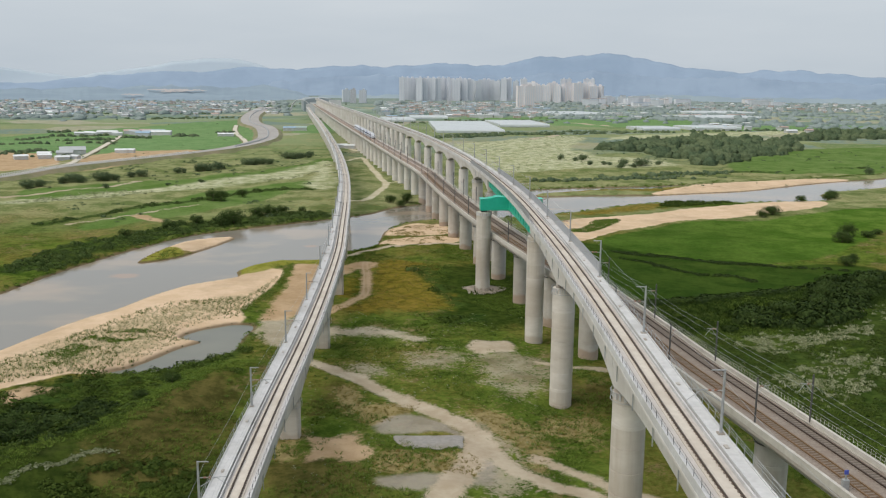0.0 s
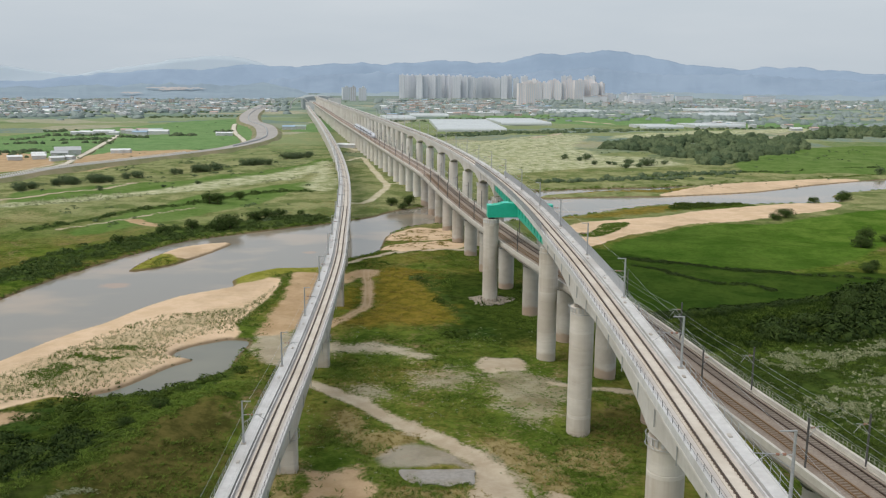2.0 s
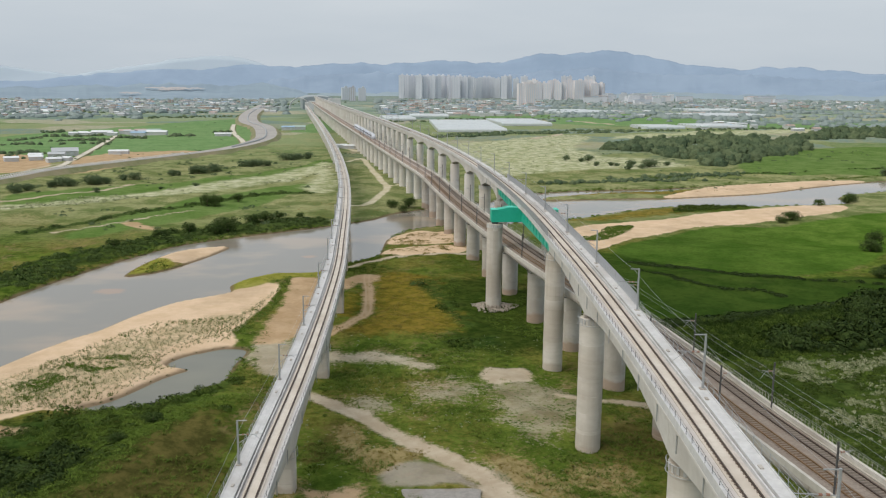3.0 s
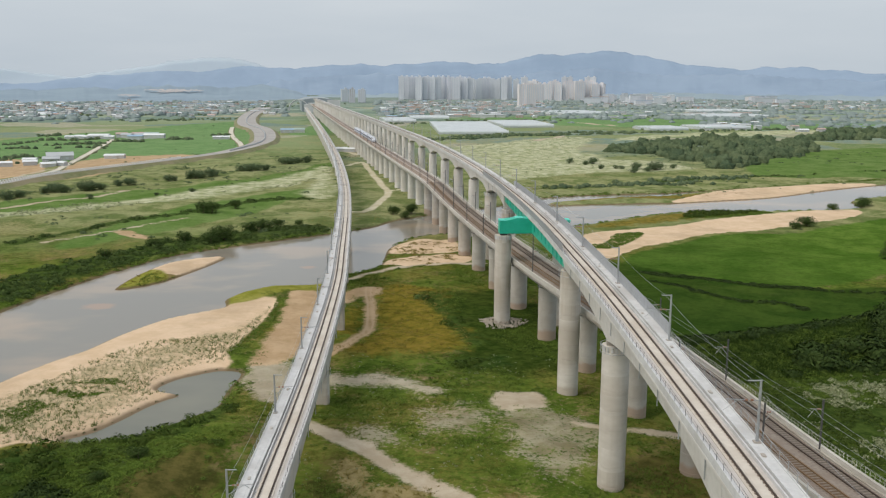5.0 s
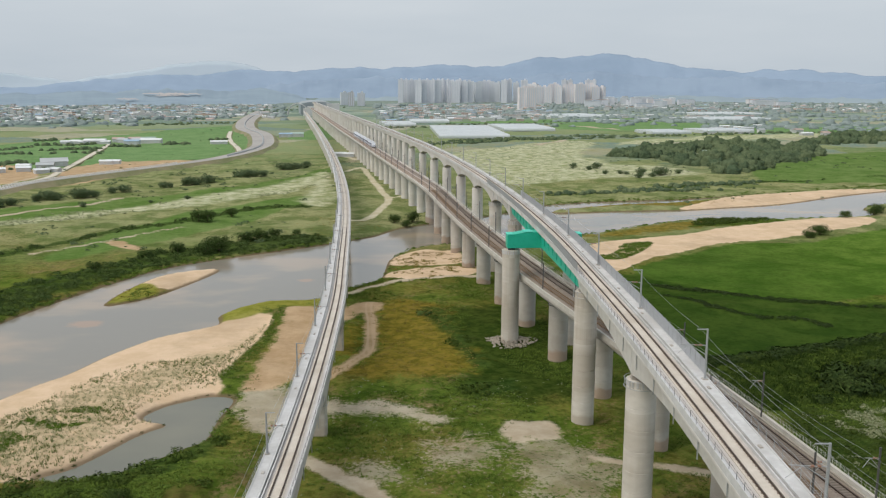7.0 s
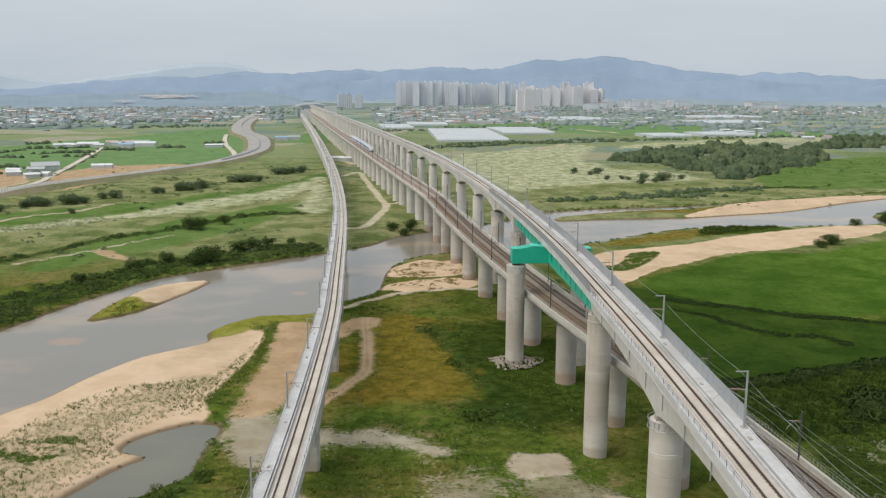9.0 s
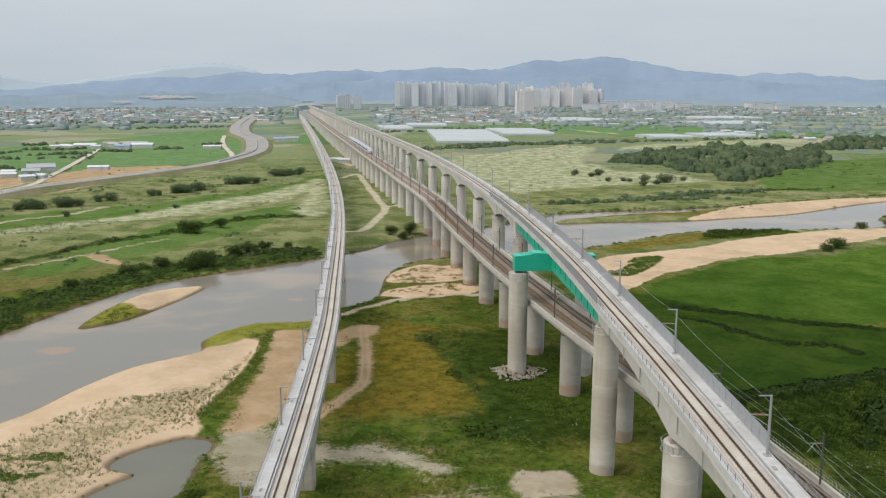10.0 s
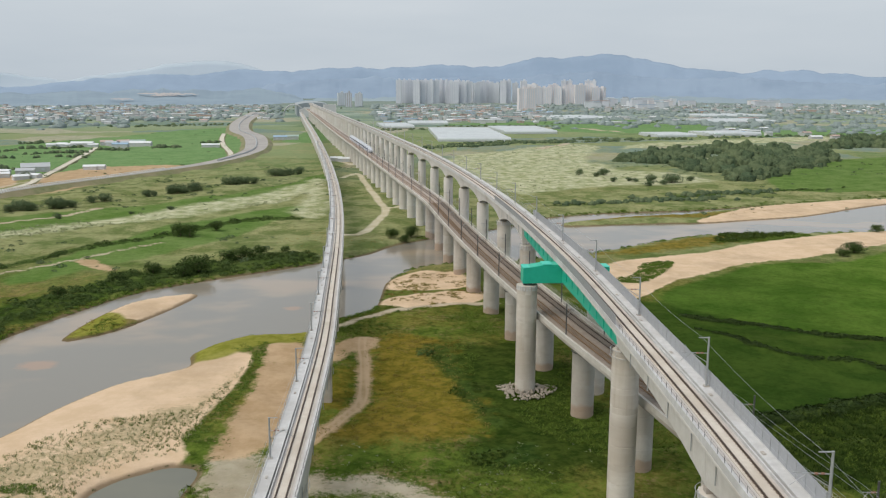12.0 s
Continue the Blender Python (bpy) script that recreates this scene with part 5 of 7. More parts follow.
kinds = [low_building(11, 8, 4.2, ROOFS[2], WALLS[0], True, "small house with a red gabled roof"), low_building(14, 8, 4, ROOFS[1], WALLS[2], True, "workshop with a blue sheet roof"),
         low_building(14, 9, 3.6, ROOFS[4], WALLS[0], True, "farm building with a green roof"), low_building(20, 9, 3.6, ROOFS[0], WALLS[0], True, "long farm shed with a pale sheet roof"),
         low_building(11, 8, 3.8, ROOFS[3], WALLS[2], True, "grey house with a dark pitched roof"), low_building(9, 6, 2.6, ROOFS[0], WALLS[0], True, "small pale farm shed with a sheet roof"),
         low_building(18, 13, 3.6, ROOFS[3], WALLS[2], True, "broad farm hall with a grey sheet roof")]
first = [True] * len(kinds)


def put_building(k, x, y, turn):
    m = pose(x, y, 0, 0, 0, turn)
    if first[k]:
        first[k] = False
        kinds[k].matrix_world = m
    else:
        copy_thing(kinds[k], m)


def town(name, label, count, b0, b1, d0, d1, sizes, seed, walls=None):
    """Far houses of one district, too many to count: walls, roofs and window bands in one mesh. sizes: (width, depth, height, gabled)."""
    r = random.Random(seed)
    verts, faces, slots = [], [], []
    mats = (walls or WALLS) + ROOFS + [GLASS_DARK]
    for _ in range(count):
        a, d = radians(r.uniform(b0, b1)), r.uniform(d0, d1)
        d = round(d / 55) * 55 + r.uniform(-14, 14)
        x, y = d * math.sin(a), d * math.cos(a)
        w, dp, h, gable = r.choice(sizes)
        w, dp, h = w * r.uniform(0.6, 1.05), dp * r.uniform(0.65, 1.0), h * r.uniform(0.6, 1.0)
        turn = r.choice((0.0, 0.12, -0.2, 1.5)) + r.uniform(-0.12, 0.12)
        wall, roof = r.choice((0, 0, 1, 2, 2)), len(WALLS) + r.choice((0, 0, 1, 2, 3, 3, 3, 4))
        if min(abs(x - line.at(y)) for line in (LEFT, MID, RIGHT)) < 45 or min(math.hypot(x - hx, y - hy) for hx, hy in HWY_FINE) < 30:
            continue
        c, sn = math.cos(turn), math.sin(turn)

        def solid(pts, quads, slot):
            base = len(verts)
            verts.extend((x + c * px - sn * py, y + sn * px + c * py, pz) for px, py, pz in pts)
            faces.extend(tuple(base + k for k in q) for q in quads)
            slots.extend([slot] * len(quads))
        box = ((0, 1, 5, 4), (1, 2, 6, 5), (2, 3, 7, 6), (3, 0, 4, 7), (4, 5, 6, 7))
        solid([(i * w / 2, j * dp / 2, k) for k in (-0.3, h) for i, j in ((-1, -1), (1, -1), (1, 1), (-1, 1))], box, wall)
        e, rise = 0.4, dp * 0.2 if gable else 0.5
        ridge_y = 0.02 if gable else dp / 2 + e
        solid([(i * (w / 2 + e), j * (dp / 2 + e), h + 0.004) for i, j in ((-1, -1), (1, -1), (1, 1), (-1, 1))]
              + [(i * (w / 2 + e), j * ridge_y, h + rise) for i, j in ((-1, -1), (1, -1), (1, 1), (-1, 1))], box, roof)
        for k in range(max(1, int(h / 3))):
            z0 = 0.9 + 3 * k
            n = max(2, int(w / 4))
            for i in range(n):
                cx = -w / 2 + w * (i + 0.5) / n
                solid([(cx + i2 * 0.7, -dp / 2 - 0.05 + j2 * 0.04, z0 + k2 * 1.3) for k2 in (0, 1) for i2, j2 in ((-1, -1), (1, -1), (1, 1), (-1, 1))], box, len(mats) - 1)
    me = bpy.data.meshes.new(name)
    me.from_pydata(verts, [], faces)
    for m in mats:
        me.materials.append(m)
    me.polygons.foreach_set("material_index", slots)
    return tagged(new(name, me), label, "buildings", kind="stuff")


HOUSE, BLOCK, SHED, HALL, WALKUP = (11, 8, 4.2, True), (12, 11, 8.5, False), (18, 9, 3.6, True), (42, 16, 5.0, False), (9, 9, 6.0, False)
HWY_FINE = blend_curve(HWY, 6, False)
town("town_houses", "hazy old town of low houses with grey, red and blue roofs", 300, -25, -15, 1480, 2450, (HOUSE, HOUSE, HOUSE, WALKUP, WALKUP, SHED, BLOCK), 1)
town("town_houses", "hazy houses and sheds of the old town beside the highway", 130, -15, -7.3, 1560, 2450, (HOUSE, HOUSE, WALKUP, SHED, BLOCK, HALL), 2)
town("warehouses", "row of long pale warehouses at the edge of the town", 44, -21, -10, 1880, 2250, (HALL, HALL, SHED), 3)
town("village_houses", "hazy village houses and sheds before the new town", 260, -0.5, 10, 1450, 2450, (HOUSE, HOUSE, WALKUP, SHED, SHED, BLOCK, HALL), 4)
town("suburb_buildings", "hazy suburb of blocks and halls at the edge of the plain", 90, 12.5, 20, 2100, 2800, (HALL, BLOCK, BLOCK, SHED, WALKUP, HOUSE), 5)
town("suburb_buildings", "hazy far halls and houses under the hills", 80, 19, 29, 2050, 2850, (HALL, BLOCK, SHED, HOUSE, HOUSE), 6)
town("apartment_blocks", "hazy pale blocks of flats under the hills", 34, 12.6, 18.5, 2350, 2900, ((44, 16, 22, False), (56, 18, 16, False), (24, 18, 25, False)), 9, TOWER[:3])
town("apartment_blocks", "hazy pale blocks of flats at the end of the plain", 9, 21.8, 24.2, 2600, 2900, ((40, 18, 24, False), (50, 18, 16, False)), 10, TOWER[:3])
town("farm_sheds", "low farm sheds along a field road", 18, 19, 26, 1130, 1330, (SHED, HOUSE, HOUSE), 7)
town("farm_sheds", "pale farm halls among the fields", 16, 13, 22, 1480, 1720, (HALL, SHED, HOUSE), 8)
for k, x, y, turn in ((6, -243, 690, 22), (5, -249, 650, 20), (5, -231, 634, 35), (5, -226, 641, -10), (4, -238, 660, 12), (5, -256, 668, 5), (5, -262, 640, 30), (5, -209, 700, 2), (5, -204, 701, 2),
                      (5, -318, 928, 3), (5, -309, 930, 2), (5, -300, 927, 3), (3, -290, 929, 2), (5, -279, 926, 4), (5, -312, 938, 3), (5, -296, 939, 3),
                      (0, -272, 944, 10), (4, -265, 938, -15), (0, -258, 950, 25), (4, -252, 942, 5), (5, -268, 955, 0), (2, -246, 958, 8), (1, -249, 910, 2), (3, -237, 934, 2),
                      (5, -41, 768, 6), (5, -34.5, 762, 4), (5, -172, 922, 4), (5, -165, 923, 8), (1, -115, 1026, 2), (2, -104, 1040, 6)):
    put_building(k, x, y, turn)


def greenhouse(x, y, w, d, turn, bays):
    """A block of joined plastic tunnels: arched bays side by side."""
    root = tagged(new("greenhouse"), "block of white plastic greenhouse tunnels", "greenhouse", "greenhouses")
    root.matrix_world = pose(x, y, 0, 0, 0, turn)
    bw = d / bays
    for k in range(bays):
        verts = []
        for xx in (-w / 2, w / 2):
            for a in range(0, 181, 30):
                verts.append((xx, -d / 2 + bw * (k + 0.5) - bw / 2 * math.cos(radians(a)), 2.2 + 1.9 * math.sin(radians(a))))
            verts += [(xx, -d / 2 + bw * (k + 1), 0), (xx, -d / 2 + bw * k, 0)]
        n = 9
        faces = [(i, (i + 1) % n, n + (i + 1) % n, n + i) for i in range(n)] + [tuple(range(n))[::-1], tuple(range(n, 2 * n))]
        mesh_object("bay", verts, faces, PLASTIC, root)
    return root


PLASTIC = grain("greenhouse_plastic", (0.44, 0.48, 0.50), (0.56, 0.60, 0.61), 0.15, 0.35, big=(0.46, 0.49, 0.50))
greenhouse(92, 1120, 78, 230, 0, 20)
greenhouse(172, 1215, 66, 130, 3, 12)
greenhouse(60, 1420, 60, 60, 0, 6)
greenhouse(10, 1330, 44, 90, 6, 8)
greenhouse(330, 1640, 110, 120, 20, 10)
greenhouse(410, 1130, 70, 50, 10, 6)
greenhouse(330, 1100, 50, 50, 10, 6)
greenhouse(560, 1500, 120, 90, 12, 8)
greenhouse(640, 1750, 140, 90, 12, 8)


# ---- station at the end of the line ----
STATION_ROOF = grain("station_roof", (0.24, 0.27, 0.29), (0.36, 0.39, 0.40), 0.06, 0.5, big=(0.20, 0.25, 0.27))
station = tagged(new("railway_station"), "far railway station with an arched pale roof over the tracks", "railway station")
def arched_hall(name, cx, half, base, rise, y0, y1, material, label):
    """A long hall closed at both ends, under a shallow arched roof."""
    verts = []
    for y in (y0, y1):
        x0 = cx - (y - 1655) * 0.13
        verts += [(x0 - half, y, 0), (x0 + half, y, 0)]
        verts += [(x0 + half * math.cos(radians(a)), y, base + rise * math.sin(radians(a))) for a in range(0, 181, 15)]
    n = len(verts) // 2
    faces = [(i, (i + 1) % n, n + (i + 1) % n, n + i) for i in range(n)] + [tuple(range(n))[::-1], tuple(range(n, 2 * n))]
    return mesh_object(name, verts, faces, material, station, label)


arched_hall("roof", -127, 30, 20, 5, 1715, 1860, STATION_ROOF, "")
bm = bmesh.new()
for x0, w0, h0 in ((-128, 46, 17), (-104, 22, 22), (-150, 16, 14)):
    add_box(bm, x0, 1690, h0 / 2, w0, 16 + 0.1 * w0, h0, 0.13)
part("hall", bm, WALLS[0], station)
bm = bmesh.new()
for yy in (1706, 1718):
    prev = None
    for a in range(0, 181, 12):
        q = Vector((-170 + 19 * math.cos(radians(a)), yy, 1 + 21 * math.sin(radians(a))))
        if prev is not None:
            add_tube(bm, prev, q, 0.9, None, 5)
        prev = q
part("arch", bm, WALLS[2], station, "open steel arches beside the hall")
# ---- highway on its embankment ----
def flat_road(name, pts, widths, z, material, label, step=6):
    """A road on an embankment; half widths are given for each control point."""
    c = blend_curve(pts, step, False)
    d = np.gradient(c, axis=0)
    d /= np.linalg.norm(d, axis=1)[:, None]
    hw = np.interp(np.linspace(0, len(pts) - 1, len(c)), range(len(pts)), widths)

    def band(offsets):
        verts, faces, n = [], [], len(offsets)
        for (x, y), (dx, dy), h in zip(c, d, hw):
            verts += [(x + dy * (u + k * h), y - dx * (u + k * h), zz) for k, u, zz in offsets]
        for i in range(len(c) - 1):
            faces += [(n * i + j, n * i + n + j, n * i + n + 1 + j, n * i + 1 + j) for j in range(n - 1)]
        return verts, faces
    v, f = band([(-1, -2.5 * z, -0.6), (-1, -0.8, z - 0.05), (1, 0.8, z - 0.05), (1, 2.5 * z, -0.6)])
    tagged(mesh_object("embankment", v, f, VERGE), "grassy embankment under the road", "embankment", kind="structure")
    v, f = band([(-1, 0, z - 0.04), (-1, 0, z), (1, 0, z), (1, 0, z - 0.04)])
    return c, d, tagged(mesh_object(name, v, f, material), label, "road", kind="structure")


VERGE = grain("verge_grass", (0.12, 0.14, 0.05), (0.22, 0.21, 0.11), 0.25, 0.95, big=(0.27, 0.22, 0.14))
HIGHWAY = grain("worn_highway_concrete", (0.32, 0.30, 0.285), (0.41, 0.39, 0.37), 0.4, 0.9, big=(0.28, 0.265, 0.25))
WHITE_PAINT = grain("white_paint", (0.66, 0.66, 0.64), (0.74, 0.74, 0.72), 1, 0.6)
FARM_ROAD = grain("farm_road_concrete", (0.50, 0.46, 0.38), (0.60, 0.56, 0.48), 0.5, 0.9)
flat_road("road", HWY, [3, 3, 3, 3.2, 4.5, 6, 8, 10.5, 12, 12.5, 13, 14], 2.3, HIGHWAY, "pale grey highway widening on its low embankment")
c2 = blend_curve(HWY[5:], 6, False)
d2 = np.gradient(c2, axis=0)
flat_road("road", [(-222, 530), (-216, 600), (-222, 640), (-236, 722), (-272, 915)], [2.0] * 5, 0.6, FARM_ROAD, "narrow cream concrete farm road across the fields")
flat_road("road", [(-196, 1146), (-181, 1049), (-167, 976), (-157, 930), (-138, 851), (-127, 792)], [2.2] * 6, 0.6, FARM_ROAD, "narrow cream service road beside the highway")
for side in (-1, 1):
    rail_thing = tagged(new("guardrail"), "white-posted guardrail along the road", "guardrail", "guardrails")
    bm = bmesh.new()
    fine = blend_curve(HWY[1:5], 34, False)
    df = np.gradient(fine, axis=0)
    df /= np.linalg.norm(df, axis=1)[:, None]
    prev = None
    for i, ((x, y), (dx, dy)) in enumerate(zip(fine, df)):
        q = Vector((x + dy * 2.9 * side, y - dx * 2.9 * side, 2.3))
        add_box(bm, q.x, q.y, q.z + 0.5, 0.5, 0.5, 1.0)
        if prev is not None:
            add_tube(bm, prev + Vector((0, 0, 0.7)), q + Vector((0, 0, 0.7)), 0.14, None, 4)
        prev = q
    tagged(part("guard_rail", bm, WHITE_PAINT, rail_thing), kind="stuff")
bm = bmesh.new()
prev = None
for (x, y), (dx, dy) in zip(c2, d2):
    q = Vector((x, y, 2.7))
    if prev is not None:
        add_tube(bm, prev, q, 0.7, None, 4)
    prev = q
barrier = tagged(new("median_barrier"), "grey steel median barrier of the highway", "barrier")
part("rail", bm, STEEL, barrier)


# ---- vegetation ----
def leaf_material(name, dark_c, light_c, rough=0.7):
    g = Nodes(name)
    rnd = g.n.new("ShaderNodeNewGeometry").outputs["Random Per Island"]
    col = g.mix(rnd, dark_c, light_c)
    col = g.mix(g.ramp(g.noise(0.08, 3), 0.4, 0.65, 0, 0.5), col, tuple(0.6 * a + 0.4 * b for a, b in zip(dark_c, light_c)))
    g.l.new(col, g.p.inputs["Base Color"])
    g.p.inputs["Roughness"].default_value = rough
    g.p.inputs["Specular IOR Level"].default_value = 0.05
    return g.m


LEAF = leaf_material("tree_leaves", (0.034, 0.062, 0.016), (0.068, 0.100, 0.028))
HEDGE = leaf_material("hedge_leaves", (0.013, 0.027, 0.007), (0.048, 0.074, 0.019))
SHRUB = leaf_material("shrub_leaves", (0.028, 0.054, 0.009), (0.074, 0.104, 0.020))
REED = leaf_material("reeds", (0.055, 0.110, 0.012), (0.140, 0.190, 0.036))
# haze put into the leaf colour: paler and greyer than LEAF
LEAF_HAZED = leaf_material("hazed_leaves", (0.076, 0.114, 0.058), (0.122, 0.164, 0.080))
WEED = leaf_material("weed_leaves", (0.054, 0.098, 0.014), (0.100, 0.144, 0.027))
TALL = leaf_material("tall_reeds", (0.021, 0.044, 0.008), (0.043, 0.071, 0.015))
GRASS = leaf_material("grass_blades", (0.068, 0.122, 0.016), (0.140, 0.186, 0.036))
DRY = leaf_material("dry_grass", (0.17, 0.145, 0.034), (0.25, 0.20, 0.06))
BANK = leaf_material("bank_scrub_leaves", (0.038, 0.070, 0.018), (0.088, 0.124, 0.036))
BLOOM = leaf_material("white_bloom", (0.11, 0.15, 0.05), (0.42, 0.42, 0.29))
SANDPLANT = leaf_material("sand_plants", (0.24, 0.25, 0.11), (0.52, 0.49, 0.33))
BARK = grain("bark", (0.09, 0.065, 0.045), (0.14, 0.10, 0.07), 3, 0.95)
vr = np.random.RandomState(11)


def tuft_template(n, spread, height, width, r):
    """n blades leaning outward; each a thin upright triangle."""
    a, d = r.uniform(0, 2 * np.pi, n), spread * np.sqrt(r.uniform(0, 1, n))
    x, y = d * np.cos(a), d * np.sin(a)
    h, t = height * r.uniform(0.6, 1.1, n), r.uniform(0, np.pi, n)
    lean = r.uniform(0.35, 1.2, n) * h
    v = np.zeros((n, 3, 3))
    v[:, 0] = np.stack([x - width * np.cos(t), y - width * np.sin(t), np.full(n, -0.1)], 1)
    v[:, 1] = np.stack([x + width * np.cos(t), y + width * np.sin(t), np.full(n, -0.1)], 1)
    v[:, 2] = np.stack([x + lean * np.cos(a), y + lean * np.sin(a), h], 1)
    return v


def bush_template(n, r, flat=0.75, leaf=0.30):
    """n leaf triangles spread over the skin and body of an uneven dome of unit radius."""
    d = r.normal(size=(n, 3))
    d /= np.linalg.norm(d, axis=1)[:, None]
    d[:, 2] = np.abs(d[:, 2])
    lobe = 0.78 + 0.22 * np.sin(3 * np.arctan2(d[:, 1], d[:, 0]) + r.uniform(0, 6)) * (1 - d[:, 2]) + r.uniform(-0.14, 0.1, n)
    c = d * (lobe * r.uniform(0.72, 1.0, n))[:, None] * np.array([1, 1, flat])
    e = r.normal(size=(n, 2, 3))
    e -= 0.93 * (e * d[:, None, :]).sum(2)[:, :, None] * d[:, None, :]
    e /= np.linalg.norm(e, axis=2)[:, :, None]
    s = leaf * r.uniform(0.6, 1.3, n)[:, None]
    v = np.stack([c, c + e[:, 0] * s, c + e[:, 1] * s], 1)
    v[:, :, 2] = np.maximum(v[:, :, 2], -0.05)
    return v


def ground_z(x, y):
    rv = wetness(x, y)
    m = np.full(x.shape, 1e4)
    for cx, cy in MOUND:
        m = np.minimum(m, (x - cx) ** 2 + (y - cy) ** 2)
    sd = np.max([inside(x, y, s) for s in SANDS], axis=0)
    swell = roll(x, y) * np.clip(-rv / 6, 0, 1) * np.where(sd > 0, 0.3, 1.0)
    return np.interp(rv, [-6, -1.5, 0, 3], [0.0, -0.5, -1.2, -2.4]) + 3.2 * np.exp(-m / 60.0) + swell, rv


def strew(name, pts, templates, sizes, tall, material, label, category):
    """One mesh of kind stuff: many templates set at points, turned and sized at random."""
    n = len(pts)
    if n == 0:
        return None
    pick = vr.randint(0, len(templates), n)
    rot = vr.uniform(0, 2 * np.pi, n)
    z, rv = ground_z(pts[:, 0], pts[:, 1])
    out = []
    for k, tpl in enumerate(templates):
        sel = np.nonzero((pick == k) & (rv < -0.3))[0]
        if len(sel) == 0:
            continue
        c, s = np.cos(rot[sel])[:, None, None], np.sin(rot[sel])[:, None, None]
        t = tpl[None]
        sz = sizes[sel][:, None, None]
        x = (t[..., 0] * c - t[..., 1] * s) * sz + pts[sel, 0][:, None, None]
        y = (t[..., 0] * s + t[..., 1] * c) * sz + pts[sel, 1][:, None, None]
        zz = t[..., 2] * sz * (tall[sel][:, None, None]) + z[sel][:, None, None] + 0.05
        out.append(np.stack([x, y, zz], -1).reshape(-1, 3))
    co = np.concatenate(out)
    me = bpy.data.meshes.new(name)
    me.vertices.add(len(co))
    me.vertices.foreach_set("co", co.ravel())
    m = len(co) // 3
    me.loops.add(len(co))
    me.loops.foreach_set("vertex_index", np.arange(len(co)))
    me.polygons.add(m)
    me.polygons.foreach_set("loop_start", np.arange(0, len(co), 3))
    me.update(calc_edges=True)
    me.materials.append(material)
    return tagged(new(name, me), label, category, kind="stuff")


def dome_template(seed, lumps, fine=3):
    """A far tree crown: a lumpy dome of unit radius, its skin broken by clumps of foliage."""
    bm = bmesh.new()
    bmesh.ops.create_icosphere(bm, subdivisions=fine, radius=1.0)
    off = Vector((seed * 3.7, seed * 1.9, 0.0))
    for vv in bm.verts:
        d = vv.co.normalized()
        k = 0.84 + 0.42 * noise.fractal(d * lumps + off, 0.6, 2.0, 5) + 0.16 * noise.noise(d * 7.0 + off)
        vv.co = Vector((d.x * k, d.y * k, max(d.z, -0.25) * k * 0.9))
    bmesh.ops.delete(bm, geom=[f for f in bm.faces if f.calc_center_median().z < -0.15], context="FACES")
    bm.verts.index_update()
    co = np.array([vv.co for vv in bm.verts])
    fc = np.array([[vv.index for vv in f.verts] for f in bm.faces])
    bm.free()
    used_v = np.unique(fc)
    back = np.zeros(len(co), int)
    back[used_v] = np.arange(len(used_v))
    return co[used_v], back[fc]


def strew_domes(name, pts, templates, sizes, tall, material, label, category):
    """One mesh of kind stuff: lumpy crowns set at points."""
    pick, rot = vr.randint(0, len(templates), len(pts)), vr.uniform(0, 2 * np.pi, len(pts))
    z, rv = ground_z(pts[:, 0], pts[:, 1])
    cos_, fcs, base = [], [], 0
    for i in np.nonzero(rv < -0.3)[0]:
        co, fc = templates[pick[i]]
        c, sn = np.cos(rot[i]), np.sin(rot[i])
        cos_.append(np.stack([(co[:, 0] * c - co[:, 1] * sn) * sizes[i] + pts[i, 0], (co[:, 0] * sn + co[:, 1] * c) * sizes[i] + pts[i, 1], co[:, 2] * sizes[i] * tall[i] + z[i]], 1))
        fcs.append(fc + base)
        base += len(co)
    co, fc = np.concatenate(cos_), np.concatenate(fcs)
    me = bpy.data.meshes.new(name)
    me.vertices.add(len(co))
    me.vertices.foreach_set("co", co.ravel())
    me.loops.add(fc.size)
    me.loops.foreach_set("vertex_index", fc.ravel())
    me.polygons.add(len(fc))
    me.polygons.foreach_set("loop_start", np.arange(0, fc.size, 3))
    me.polygons.foreach_set("use_smooth", np.ones(len(fc), bool))
    me.update(calc_edges=True)
    me.materials.append(material)
    return tagged(new(name, me), label, category, kind="stuff")


def crown_material(name, dark_c, light_c):
    """Massed foliage seen from afar: one tone a crown, dappled by its clumps."""
    g = Nodes(name)
    rnd = g.n.new("ShaderNodeNewGeometry").outputs["Random Per Island"]
    fine = g.noise(0.9, 6, 0.7)
    col = g.mix(g.math("MULTIPLY_ADD", rnd, 0.6, g.math("MULTIPLY", g.ramp(fine, 0.35, 0.65), 0.4)), dark_c, light_c)
    g.l.new(col, g.p.inputs["Base Color"])
    g.p.inputs["Roughness"].default_value = 0.9
    g.p.inputs["Specular IOR Level"].default_value = 0.0
    g.bump(fine, 0.9, 0.8)
    return g.m


def points_in(shape, count, margin=0.5):
    lo, hi = shape.min(0), shape.max(0)
    p = vr.uniform(lo, hi, (count * 3, 2))
    return p[inside(p[:, 0], p[:, 1], shape) > margin][:count]


def free_of_bare(p):
    """Drops points on tracks, gravel, soil, sand and water."""
    bad = np.max([along(p[:, 0], p[:, 1], c, h) for c, h in TRACKS + RUTS + LANES], axis=0)
    bad = np.maximum(bad, np.max([inside(p[:, 0], p[:, 1], s) for s in SANDS + PADS], axis=0))
    thin = np.max([inside(p[:, 0], p[:, 1], s) for s in GRAVEL + SOIL], axis=0)
    return p[(bad < -0.4) & (thin < vr.normal(-1.0, 1.8, len(p)))]


